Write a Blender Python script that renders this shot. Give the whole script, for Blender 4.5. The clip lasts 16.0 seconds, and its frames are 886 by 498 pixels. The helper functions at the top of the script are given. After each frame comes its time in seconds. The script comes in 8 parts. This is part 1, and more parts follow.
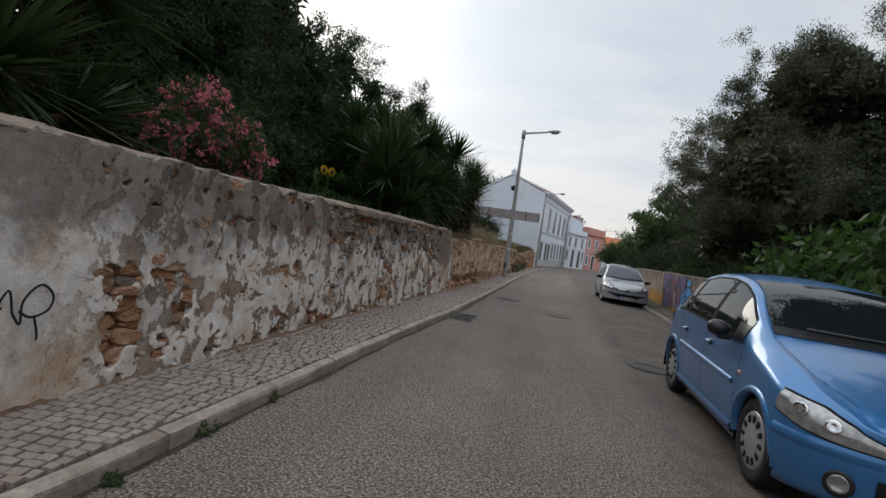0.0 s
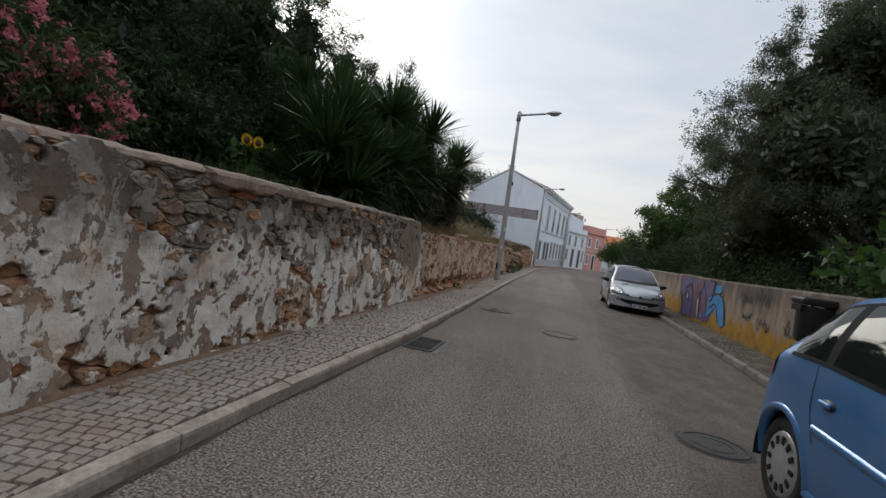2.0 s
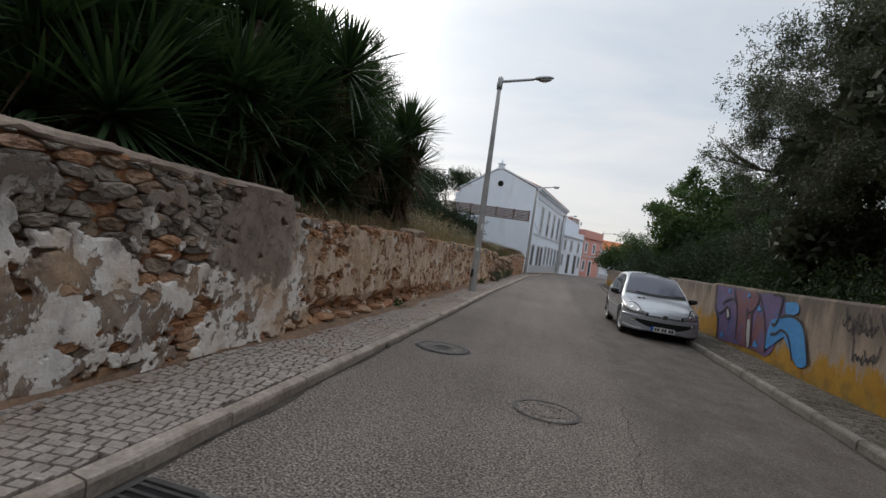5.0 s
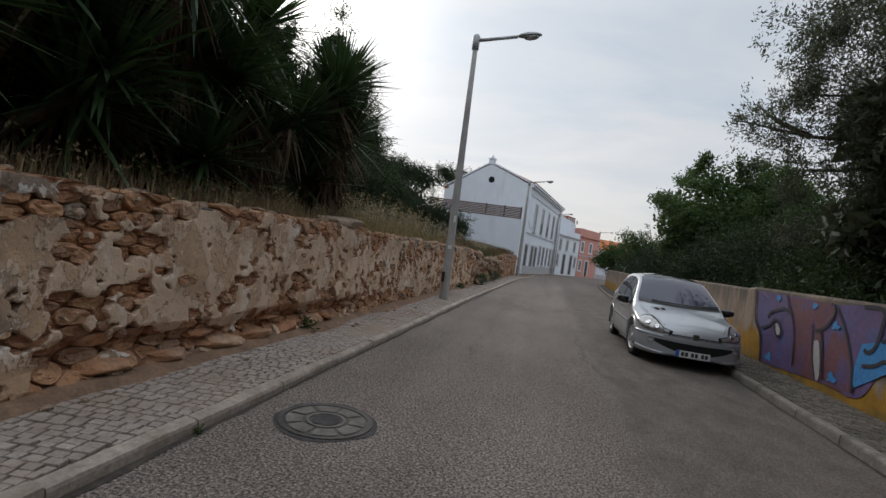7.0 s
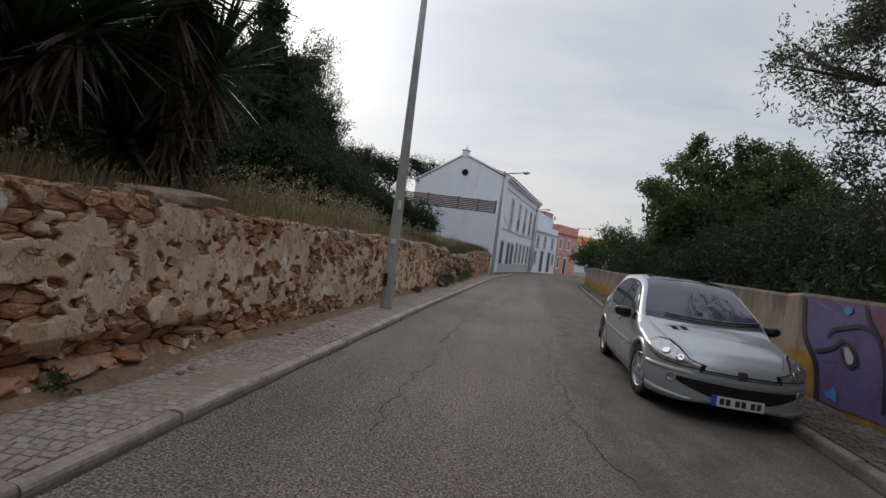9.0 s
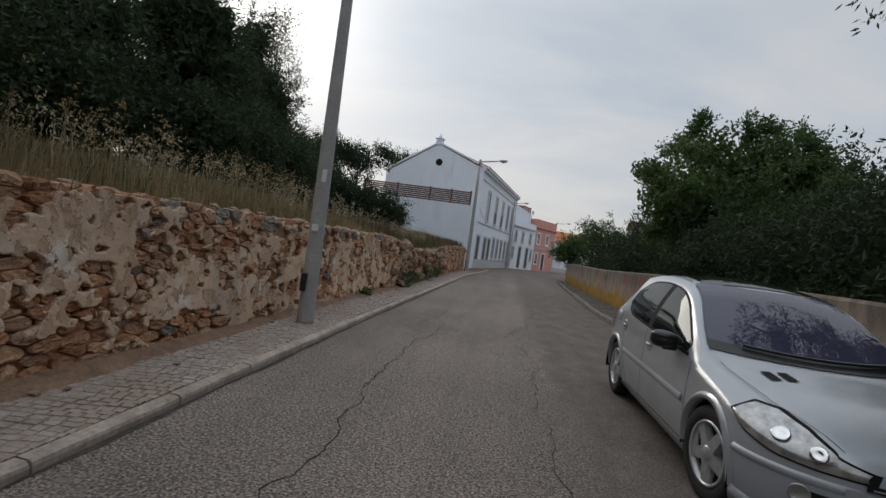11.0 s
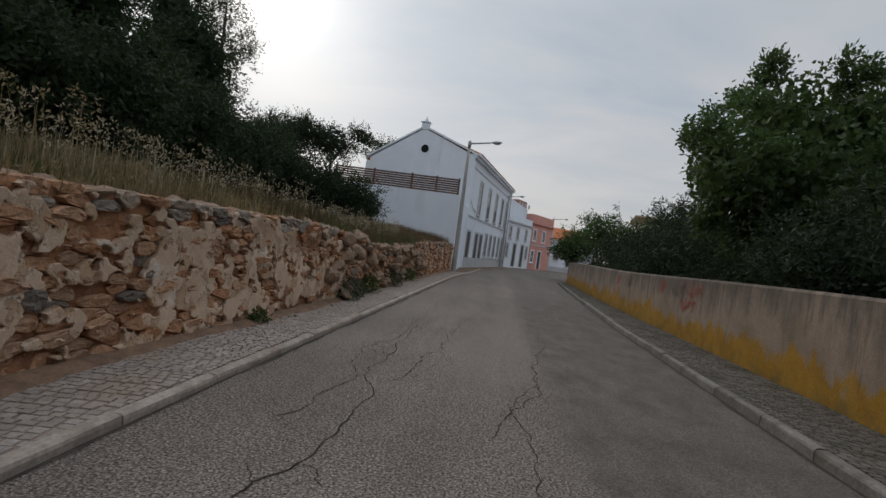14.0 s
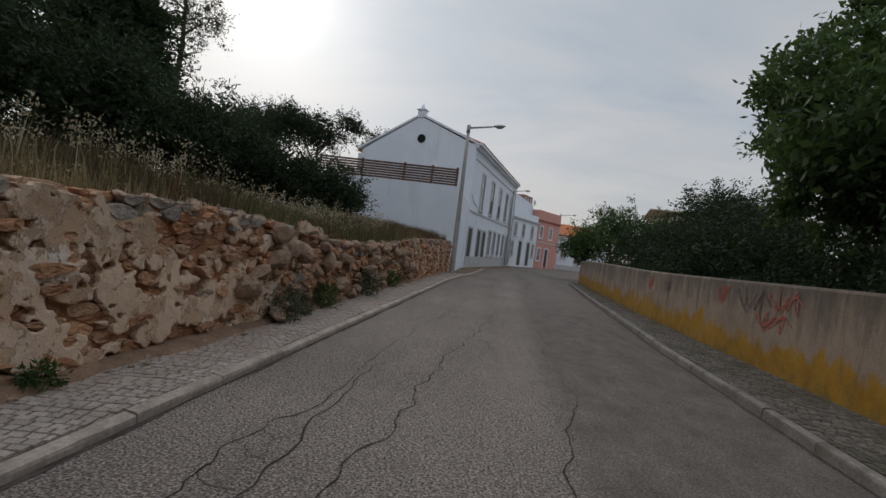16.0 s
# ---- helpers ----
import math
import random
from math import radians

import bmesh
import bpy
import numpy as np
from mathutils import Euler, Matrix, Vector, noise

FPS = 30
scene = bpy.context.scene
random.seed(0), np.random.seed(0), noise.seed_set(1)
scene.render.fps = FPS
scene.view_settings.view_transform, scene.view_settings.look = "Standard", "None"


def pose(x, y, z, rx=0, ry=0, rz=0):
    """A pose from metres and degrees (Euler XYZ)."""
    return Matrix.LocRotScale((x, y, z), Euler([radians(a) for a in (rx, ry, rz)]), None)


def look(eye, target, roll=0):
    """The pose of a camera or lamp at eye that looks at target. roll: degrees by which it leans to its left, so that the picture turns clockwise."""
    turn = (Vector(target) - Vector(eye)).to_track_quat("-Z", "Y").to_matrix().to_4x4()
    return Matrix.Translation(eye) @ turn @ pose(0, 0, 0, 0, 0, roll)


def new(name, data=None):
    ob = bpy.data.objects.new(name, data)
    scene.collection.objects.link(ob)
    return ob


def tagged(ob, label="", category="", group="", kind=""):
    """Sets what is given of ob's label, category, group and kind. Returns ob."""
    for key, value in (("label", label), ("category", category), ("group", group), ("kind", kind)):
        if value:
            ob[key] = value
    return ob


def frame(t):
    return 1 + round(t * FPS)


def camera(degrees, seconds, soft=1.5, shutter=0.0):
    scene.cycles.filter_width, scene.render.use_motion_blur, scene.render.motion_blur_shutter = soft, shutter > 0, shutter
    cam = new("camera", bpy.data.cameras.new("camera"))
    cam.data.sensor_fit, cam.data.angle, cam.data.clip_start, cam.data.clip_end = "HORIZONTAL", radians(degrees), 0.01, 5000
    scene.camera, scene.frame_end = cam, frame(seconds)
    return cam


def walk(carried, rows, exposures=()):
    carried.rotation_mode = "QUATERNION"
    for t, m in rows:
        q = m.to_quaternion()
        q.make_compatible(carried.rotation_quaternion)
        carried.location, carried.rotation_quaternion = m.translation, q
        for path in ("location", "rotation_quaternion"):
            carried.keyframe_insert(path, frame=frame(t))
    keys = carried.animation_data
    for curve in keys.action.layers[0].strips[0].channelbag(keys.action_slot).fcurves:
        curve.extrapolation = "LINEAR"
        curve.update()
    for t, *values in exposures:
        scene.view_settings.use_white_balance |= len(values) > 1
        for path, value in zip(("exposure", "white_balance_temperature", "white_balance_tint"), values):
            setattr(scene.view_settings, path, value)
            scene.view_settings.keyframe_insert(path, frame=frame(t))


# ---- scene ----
cam = camera(84.47, 16.0, soft=1.5)
# seconds, x, y, z of the eye, then yaw, pitch and roll in degrees
ROWS = [
    (0.0, 0.000, 0.000, 1.364, 12.72, -1.13, -8.68),
    (0.5, -0.014, 0.693, 1.357, 12.70, -1.17, -8.79),
    (1.0, -0.012, 1.412, 1.364, 12.63, -1.22, -8.79),
    (1.5, -0.020, 2.125, 1.356, 12.66, -1.21, -8.72),
    (2.0, -0.002, 2.847, 1.367, 12.60, -1.22, -8.81),
    (2.5, 0.004, 3.553, 1.347, 12.63, -1.13, -8.85),
    (3.0, 0.035, 4.281, 1.367, 12.60, -1.06, -8.94),
    (3.5, 0.037, 4.977, 1.333, 12.49, -0.84, -8.84),
    (4.0, 0.067, 5.707, 1.332, 12.29, -0.67, -8.80),
    (6.5, 0.315, 9.504, 1.317, 11.77, -0.12, -8.36),
    (7.0, 0.355, 10.243, 1.336, 11.66, -0.14, -8.11),
    (7.5, 0.385, 10.939, 1.338, 11.13, -0.13, -7.95),
    (8.0, 0.422, 11.660, 1.348, 10.38, -0.09, -7.89),
    (8.5, 0.458, 12.360, 1.370, 9.72, -0.05, -7.82),
    (9.0, 0.500, 13.094, 1.368, 9.17, -0.04, -7.78),
    (9.5, 0.558, 13.789, 1.367, 8.60, -0.10, -7.77),
    (12.0, 0.545, 17.234, 1.335, 5.73, -0.23, -8.13),
    (12.5, 0.560, 17.982, 1.332, 5.65, -0.28, -8.22),
    (13.0, 0.573, 18.782, 1.333, 5.67, -0.31, -8.10),
    (13.5, 0.607, 19.538, 1.334, 5.67, -0.37, -8.07),
    (14.0, 0.620, 20.292, 1.357, 5.85, -0.35, -7.86),
    (14.5, 0.645, 21.032, 1.351, 5.96, -0.45, -7.79),
    (15.0, 0.662, 21.782, 1.352, 6.12, -0.58, -7.60),
    (15.5, 0.687, 22.528, 1.350, 6.25, -0.68, -7.41),
    (16.0, 0.699, 23.289, 1.362, 6.43, -0.55, -7.19),
]
walk(cam, [(t, pose(x, y, z, 90 + pitch, roll, yaw)) for t, x, y, z, yaw, pitch, roll in ROWS],
     exposures=[(0.0, 0.18), (4.0, 0.18), (8.0, 0.01), (12.0, -0.18), (16.0, -0.33)])

# ---- sky, sun, exposure ----
SUN_ELEV, SUN_AZ = radians(24.0), radians(-29.0)
SUN_DIR = Vector((math.sin(SUN_AZ) * math.cos(SUN_ELEV), math.cos(SUN_AZ) * math.cos(SUN_ELEV), math.sin(SUN_ELEV)))


def build_sky():
    w = bpy.data.worlds.new("overcast_sky")
    scene.world = w
    w.use_nodes = True
    nt = w.node_tree
    nt.nodes.clear()
    N = nt.nodes.new
    L = nt.links.new

    def mth(op, a, b=None, c=None):
        n = N("ShaderNodeMath")
        n.operation = op
        for i, v in enumerate((a, b, c)):
            if v is None:
                continue
            if isinstance(v, (int, float)):
                n.inputs[i].default_value = v
            else:
                L(v, n.inputs[i])
        return n.outputs[0]

    tc = N("ShaderNodeTexCoord")
    sep = N("ShaderNodeSeparateXYZ")
    L(tc.outputs["Generated"], sep.inputs[0])
    up = mth("MAXIMUM", sep.outputs[2], 0.0)
    # thin cloud sheet: noise on a plane high above
    flat = N("ShaderNodeCombineXYZ")
    den = mth("ADD", up, 0.12)
    L(mth("DIVIDE", sep.outputs[0], den), flat.inputs[0])
    L(mth("DIVIDE", sep.outputs[1], den), flat.inputs[1])
    mp = N("ShaderNodeMapping")
    mp.inputs["Scale"].default_value = (0.55, 0.9, 1)
    mp.inputs["Rotation"].default_value = (0, 0, 0.5)
    L(flat.outputs[0], mp.inputs[0])
    no = N("ShaderNodeTexNoise")
    no.inputs["Scale"].default_value = 1.15
    no.inputs["Detail"].default_value = 6
    no.inputs["Roughness"].default_value = 0.55
    no.inputs["Distortion"].default_value = 0.5
    L(mp.outputs[0], no.inputs["Vector"])
    ramp = N("ShaderNodeValToRGB")
    ramp.color_ramp.elements[0].position = 0.34
    ramp.color_ramp.elements[0].color = (0.42, 0.485, 0.56, 1)
    ramp.color_ramp.elements[1].position = 0.62
    ramp.color_ramp.elements[1].color = (0.595, 0.604, 0.622, 1)
    L(no.outputs["Fac"], ramp.inputs[0])
    # paler and warmer at the horizon
    hz = N("ShaderNodeMix")
    hz.data_type = "RGBA"
    L(mth("POWER", mth("SUBTRACT", 1.0, up), 9.0), hz.inputs[0])
    L(ramp.outputs[0], hz.inputs[6])
    hz.inputs[7].default_value = (0.64, 0.585, 0.545, 1)
    # brighter towards the zenith, as under every overcast sky
    gain = mth("ADD", mth("MULTIPLY", mth("MAXIMUM", mth("SUBTRACT", up, 0.45), 0.0), 2.4), 1.0)
    # the veiled sun behind the cloud
    dot = N("ShaderNodeVectorMath")
    dot.operation = "DOT_PRODUCT"
    L(tc.outputs["Generated"], dot.inputs[0])
    dot.inputs[1].default_value = SUN_DIR
    d = mth("MAXIMUM", dot.outputs["Value"], 0.0)
    glow = mth("ADD", mth("MULTIPLY", mth("POWER", d, 9.0), 0.22), mth("ADD", mth("MULTIPLY", mth("POWER", d, 60.0), 0.35), mth("MULTIPLY", mth("POWER", d, 500.0), 1.2)))
    gl = N("ShaderNodeVectorMath")
    gl.operation = "SCALE"
    gl.inputs[0].default_value = (1.0, 0.97, 0.93)
    L(glow, gl.inputs["Scale"])
    sc = N("ShaderNodeVectorMath")
    sc.operation = "SCALE"
    L(hz.outputs[2], sc.inputs[0])
    L(gain, sc.inputs["Scale"])
    sky = N("ShaderNodeTexSky")
    sky.sky_type = "NISHITA"
    sky.sun_disc = False
    sky.sun_elevation = SUN_ELEV
    sky.sun_rotation = SUN_AZ
    sk = N("ShaderNodeVectorMath")
    sk.operation = "SCALE"
    L(sky.outputs[0], sk.inputs[0])
    sk.inputs["Scale"].default_value = 0.012
    s1 = N("ShaderNodeVectorMath")
    s1.operation = "ADD"
    L(sc.outputs[0], s1.inputs[0])
    L(gl.outputs[0], s1.inputs[1])
    s2 = N("ShaderNodeVectorMath")
    s2.operation = "ADD"
    L(s1.outputs[0], s2.inputs[0])
    L(sk.outputs[0], s2.inputs[1])
    bg = N("ShaderNodeBackground")
    L(s2.outputs[0], bg.inputs[0])
    bg.inputs[1].default_value = 1.0
    out = N("ShaderNodeOutputWorld")
    L(bg.outputs[0], out.inputs[0])


build_sky()
sun = new("sun", bpy.data.lights.new("sun", "SUN"))
sun.data.energy = 0.8
sun.data.angle = radians(24)
sun.data.color = (1.0, 0.93, 0.84)
sun.matrix_world = look(SUN_DIR * 50, (0, 0, 0))

# ---- helpers for meshes and materials ----
rng = np.random.default_rng(7)


def mesh_of(name, verts, faces, material=None, smooth=False):
    """A mesh from vertex and face arrays; faces may be an array of one width or a list."""
    me = bpy.data.meshes.new(name)
    verts = np.asarray(verts, dtype=np.float32).reshape(-1, 3)
    if isinstance(faces, np.ndarray):
        k = faces.shape[1]
        me.vertices.add(len(verts))
        me.vertices.foreach_set("co", verts.ravel())
        me.loops.add(faces.size)
        me.loops.foreach_set("vertex_index", faces.astype(np.int32).ravel())
        me.polygons.add(len(faces))
        me.polygons.foreach_set("loop_start", np.arange(0, faces.size, k, dtype=np.int32))
        me.update(calc_edges=True)
    else:
        me.from_pydata([tuple(v) for v in verts.tolist()], [], faces)
        me.update()
    if material:
        me.materials.append(material)
    if smooth:
        me.polygons.foreach_set("use_smooth", [True] * len(me.polygons))
    return me


def from_bm(name, bm, material=None, smooth=False):
    me = bpy.data.meshes.new(name)
    bm.normal_update()
    bm.to_mesh(me)
    bm.free()
    if material:
        me.materials.append(material)
    if smooth:
        me.polygons.foreach_set("use_smooth", [True] * len(me.polygons))
    return me


def part(name, data, material=None, parent=None, label="", at=None, smooth=False):
    """Links a bmesh or mesh as one mesh object, under parent where one is given."""
    if isinstance(data, bmesh.types.BMesh):
        data = from_bm(name, data, material, smooth)
    elif material and not data.materials:
        data.materials.append(material)
    ob = new(name, data)
    if at is not None:
        ob.matrix_basis = at
    if parent:
        ob.parent = parent
    if label:
        ob["label"] = label
    return ob


def empty(name, m=None):
    ob = new(name)
    ob.empty_display_size = 0.2
    if m is not None:
        ob.matrix_basis = m
    return ob


def box_bm(bm, x0, x1, y0, y1, z0, z1, bevel=0.0, segs=1, m=None):
    r = bmesh.ops.create_cube(bm, size=1.0)
    vs = r["verts"]
    for v in vs:
        v.co = Vector((x0 + (v.co.x + 0.5) * (x1 - x0), y0 + (v.co.y + 0.5) * (y1 - y0), z0 + (v.co.z + 0.5) * (z1 - z0)))
    if bevel:
        es = list({e for v in vs for e in v.link_edges})
        r2 = bmesh.ops.bevel(bm, geom=es, offset=bevel, segments=segs, affect="EDGES", profile=0.5)
        vs = [v for v in r2["verts"]] if not m else r2["verts"]
    if m:
        bmesh.ops.transform(bm, matrix=m, verts=list({v for v in vs}))
    return bm


def box(x0, x1, y0, y1, z0, z1, bevel=0.0, segs=1):
    return box_bm(bmesh.new(), x0, x1, y0, y1, z0, z1, bevel, segs)


def tube(path, radii, sides=12, cap=True):
    """A tapered tube along a list of points."""
    path = [Vector(p) for p in path]
    vs, fs = [], []
    ref = Vector((0.31, 0.17, 0.93)).normalized()
    for i, p in enumerate(path):
        d = (path[min(i + 1, len(path) - 1)] - path[max(i - 1, 0)]).normalized()
        a = d.cross(ref)
        if a.length < 0.05:
            a = d.cross(Vector((1, 0, 0)))
        a.normalize()
        b = d.cross(a)
        for k in range(sides):
            t = 2 * math.pi * k / sides
            vs.append(p + (a * math.cos(t) + b * math.sin(t)) * radii[i])
    for i in range(len(path) - 1):
        for k in range(sides):
            k2 = (k + 1) % sides
            fs.append((i * sides + k, i * sides + k2, (i + 1) * sides + k2, (i + 1) * sides + k))
    if cap:
        fs.append(tuple(range(sides))[::-1])
        fs.append(tuple((len(path) - 1) * sides + k for k in range(sides)))
    return vs, fs


def join(lists):
    vs, fs = [], []
    for v, f in lists:
        o = len(vs)
        vs += list(v)
        fs += [tuple(i + o for i in q) for q in f]
    return vs, fs


class Nodes:
    """A small builder for node materials, in metres of the object's own space."""

    def __init__(self, name, rough=0.8, metal=0.0, spec=0.3):
        self.mat = bpy.data.materials.new(name)
        self.mat.use_nodes = True
        self.nt = self.mat.node_tree
        self.b = self.nt.nodes["Principled BSDF"]
        self.b.inputs["Roughness"].default_value = rough
        self.b.inputs["Metallic"].default_value = metal
        self.b.inputs["Specular IOR Level"].default_value = spec
        self.co = self.nt.nodes.new("ShaderNodeTexCoord").outputs["Object"]

    def put(self, v, sock):
        if v is None:
            return
        if isinstance(v, (int, float)):
            sock.default_value = v
        elif isinstance(v, (tuple, list)):
            sock.default_value = (*v, 1.0)[: len(sock.default_value)] if len(v) == 3 and len(sock.default_value) == 4 else v
        else:
            self.nt.links.new(v, sock)

    def noise(self, scale, detail=4.0, rough=0.55, stretch=(1, 1, 1), dist=0.0, vec=None):
        mp = self.nt.nodes.new("ShaderNodeMapping")
        mp.inputs["Scale"].default_value = stretch
        self.nt.links.new(vec or self.co, mp.inputs[0])
        n = self.nt.nodes.new("ShaderNodeTexNoise")
        n.inputs["Scale"].default_value = scale
        n.inputs["Detail"].default_value = detail
        n.inputs["Roughness"].default_value = rough
        n.inputs["Distortion"].default_value = dist
        self.nt.links.new(mp.outputs[0], n.inputs["Vector"])
        return n.outputs["Fac"]

    def voronoi(self, scale, feature="F1", stretch=(1, 1, 1), out="Distance", rnd=1.0):
        mp = self.nt.nodes.new("ShaderNodeMapping")
        mp.inputs["Scale"].default_value = stretch
        self.nt.links.new(self.co, mp.inputs[0])
        n = self.nt.nodes.new("ShaderNodeTexVoronoi")
        n.feature = feature
        n.inputs["Scale"].default_value = scale
        n.inputs["Randomness"].default_value = rnd
        self.nt.links.new(mp.outputs[0], n.inputs["Vector"])
        return n.outputs[out]

    def ramp(self, fac, stops):
        r = self.nt.nodes.new("ShaderNodeValToRGB")
        el = r.color_ramp.elements
        while len(el) < len(stops):
            el.new(0.5)
        for e, (p, c) in zip(el, stops):
            e.position = p
            e.color = (*c, 1) if not isinstance(c, (int, float)) else (c, c, c, 1)
        self.nt.links.new(fac, r.inputs[0])
        return r.outputs[0]

    def mix(self, fac, a, b, mode="MIX"):
        m = self.nt.nodes.new("ShaderNodeMix")
        m.data_type = "RGBA"
        m.blend_type = mode
        self.put(fac, m.inputs[0])
        self.put(a, m.inputs[6])
        self.put(b, m.inputs[7])
        return m.outputs[2]

    def math(self, op, a, b=None):
        m = self.nt.nodes.new("ShaderNodeMath")
        m.operation = op
        m.use_clamp = False
        self.put(a, m.inputs[0])
        self.put(b, m.inputs[1])
        return m.outputs[0]

    def axis(self, k):
        s = self.nt.nodes.new("ShaderNodeSeparateXYZ")
        self.nt.links.new(self.co, s.inputs[0])
        return s.outputs[k]

    def island(self):
        return self.nt.nodes.new("ShaderNodeNewGeometry").outputs["Random Per Island"]

    def chance(self):
        return self.nt.nodes.new("ShaderNodeObjectInfo").outputs["Random"]

    def bump(self, height, strength=0.5, dist=0.01):
        b = self.nt.nodes.new("ShaderNodeBump")
        b.inputs["Strength"].default_value = strength
        b.inputs["Distance"].default_value = dist
        self.nt.links.new(height, b.inputs["Height"])
        self.nt.links.new(b.outputs[0], self.b.inputs["Normal"])
        return self

    def colour(self, c):
        self.put(c, self.b.inputs["Base Color"])
        return self

    def rough(self, v):
        self.put(v, self.b.inputs["Roughness"])
        return self


def grainy(name, c1, c2, scale=8.0, rough=0.85, bump=0.3, fine=60.0, c3=None, metal=0.0, spec=0.3, dist=0.006):
    """Two tones over a coarse noise, with a fine grain on top and a little relief."""
    n = Nodes(name, rough, metal, spec)
    a = n.noise(scale, 5, 0.6)
    f = n.noise(fine, 3, 0.6)
    base = n.ramp(a, [(0.3, c1), (0.7, c2)] if c3 is None else [(0.25, c1), (0.5, c2), (0.75, c3)])
    n.colour(n.mix(0.35, base, n.ramp(f, [(0.3, 0.25), (0.7, 0.75)]), "OVERLAY"))
    n.bump(n.math("ADD", n.math("MULTIPLY", a, 0.5), f), bump, dist)
    return n.mat


def varied(name, stops, rough=0.85, own=False, fine=40.0, bump=0.5, spec=0.25, soil=None, dist=0.008):
    """Each piece takes its own tone: by island in a joined mesh, by object otherwise."""
    n = Nodes(name, rough, 0.0, spec)
    r = n.chance() if own else n.island()
    base = n.ramp(r, stops)
    f = n.noise(fine, 4, 0.65)
    g = n.noise(fine * 0.15, 4, 0.6)
    c = n.mix(0.55, base, n.ramp(f, [(0.25, 0.2), (0.75, 0.8)]), "OVERLAY")
    c = n.mix(0.45, c, n.ramp(g, [(0.3, 0.3), (0.7, 0.7)]), "OVERLAY")
    if soil:
        c = n.mix(n.ramp(n.noise(1.3, 5, 0.6), [(0.48, 0.0), (0.66, 0.75)]), c, soil)
    n.colour(c)
    n.bump(n.math("ADD", f, n.math("MULTIPLY", g, 1.5)), bump, dist)
    return n.mat


def leafy(name, c1, c2, rough=0.55, trans=0.35):
    """Leaves: tone by leaf, with light coming through."""
    n = Nodes(name, rough, 0.0, 0.25)
    big = n.noise(0.7, 3, 0.5)
    c = n.mix(n.island(), c1, c2)
    c = n.mix(0.5, c, n.ramp(big, [(0.3, 0.3), (0.7, 0.7)]), "OVERLAY")
    n.colour(c)
    t = n.nt.nodes.new("ShaderNodeBsdfTranslucent")
    n.put(n.mix(0.5, c, (c2[0] * 1.3, c2[1] * 1.4, c2[2] * 0.8)), t.inputs[0])
    m = n.nt.nodes.new("ShaderNodeMixShader")
    m.inputs[0].default_value = trans
    n.nt.links.new(n.b.outputs[0], m.inputs[1])
    n.nt.links.new(t.outputs[0], m.inputs[2])
    out = n.nt.nodes["Material Output"]
    n.nt.links.new(m.outputs[0], out.inputs[0])
    return n.mat


def mat_asphalt():
    n = Nodes("asphalt", 0.88, 0, 0.25)
    patch = n.noise(0.35, 5, 0.6)
    agg = n.voronoi(52.0)
    agg2 = n.noise(62.0, 4, 0.7)
    track = n.noise(0.5, 4, 0.6, (2.2, 0.16, 1))
    c = n.ramp(patch, [(0.3, (0.146, 0.121, 0.105)), (0.7, (0.204, 0.172, 0.150))])
    c = n.mix(0.5, c, n.ramp(track, [(0.3, 0.34), (0.7, 0.66)]), "OVERLAY")
    c = n.mix(0.6, c, n.ramp(agg, [(0.0, 0.85), (0.35, 0.55), (0.75, 0.2)]), "OVERLAY")
    c = n.mix(0.85, c, n.ramp(agg2, [(0.40, 0.06), (0.60, 0.94)]), "OVERLAY")
    dust = n.noise(1.7, 6, 0.65)
    c = n.mix(n.ramp(dust, [(0.6, 0.0), (0.78, 0.45)]), c, (0.20, 0.165, 0.14))
    # the finer, browner strip relaid along the right-hand kerb
    edge = n.math("ADD", n.math("SUBTRACT", n.axis(0), n.math("MULTIPLY", n.axis(1), 0.014)), n.math("MULTIPLY", n.noise(1.4, 6, 0.65), 0.6))
    relaid = n.ramp(n.math("MULTIPLY", edge, 0.4), [(0.46, 0.0), (0.60, 1.0)])
    relaid = n.math("MULTIPLY", relaid, n.ramp(n.math("MULTIPLY", n.axis(1), 0.02), [(0.7, 1.0), (0.85, 0.2)]))
    wear = n.noise(2.2, 8, 0.72, (1.2, 0.7, 1))
    new_c = n.ramp(wear, [(0.3, (0.082, 0.067, 0.058)), (0.5, (0.120, 0.101, 0.088)), (0.7, (0.158, 0.136, 0.12))])
    new_c = n.mix(0.6, new_c, n.ramp(agg2, [(0.38, 0.2), (0.62, 0.8)]), "OVERLAY")
    new_c = n.mix(0.4, new_c, n.ramp(agg, [(0.0, 0.85), (0.35, 0.5), (0.75, 0.15)]), "OVERLAY")
    spots = n.noise(4.5, 5, 0.7, (1.6, 0.8, 1))
    new_c = n.mix(n.ramp(spots, [(0.64, 0.0), (0.70, 0.7)]), new_c, (0.05, 0.043, 0.038))
    c = n.mix(relaid, c, new_c)
    n.colour(c)
    n.bump(n.math("MULTIPLY", n.math("ADD", n.math("MULTIPLY", agg, -1.0), agg2), n.math("SUBTRACT", 1.0, n.math("MULTIPLY", relaid, 0.6))), 0.7, 0.006)
    return n.mat


def mat_patch():
    n = Nodes("asphalt_patch", 0.92, 0, 0.2)
    a = n.voronoi(90.0)
    c = n.ramp(n.noise(2.0, 4), [(0.3, (0.05, 0.048, 0.047)), (0.7, (0.085, 0.08, 0.078))])
    n.colour(n.mix(0.6, c, n.ramp(a, [(0.0, 0.75), (0.8, 0.25)]), "OVERLAY"))
    n.bump(a, 0.5, 0.005)
    return n.mat


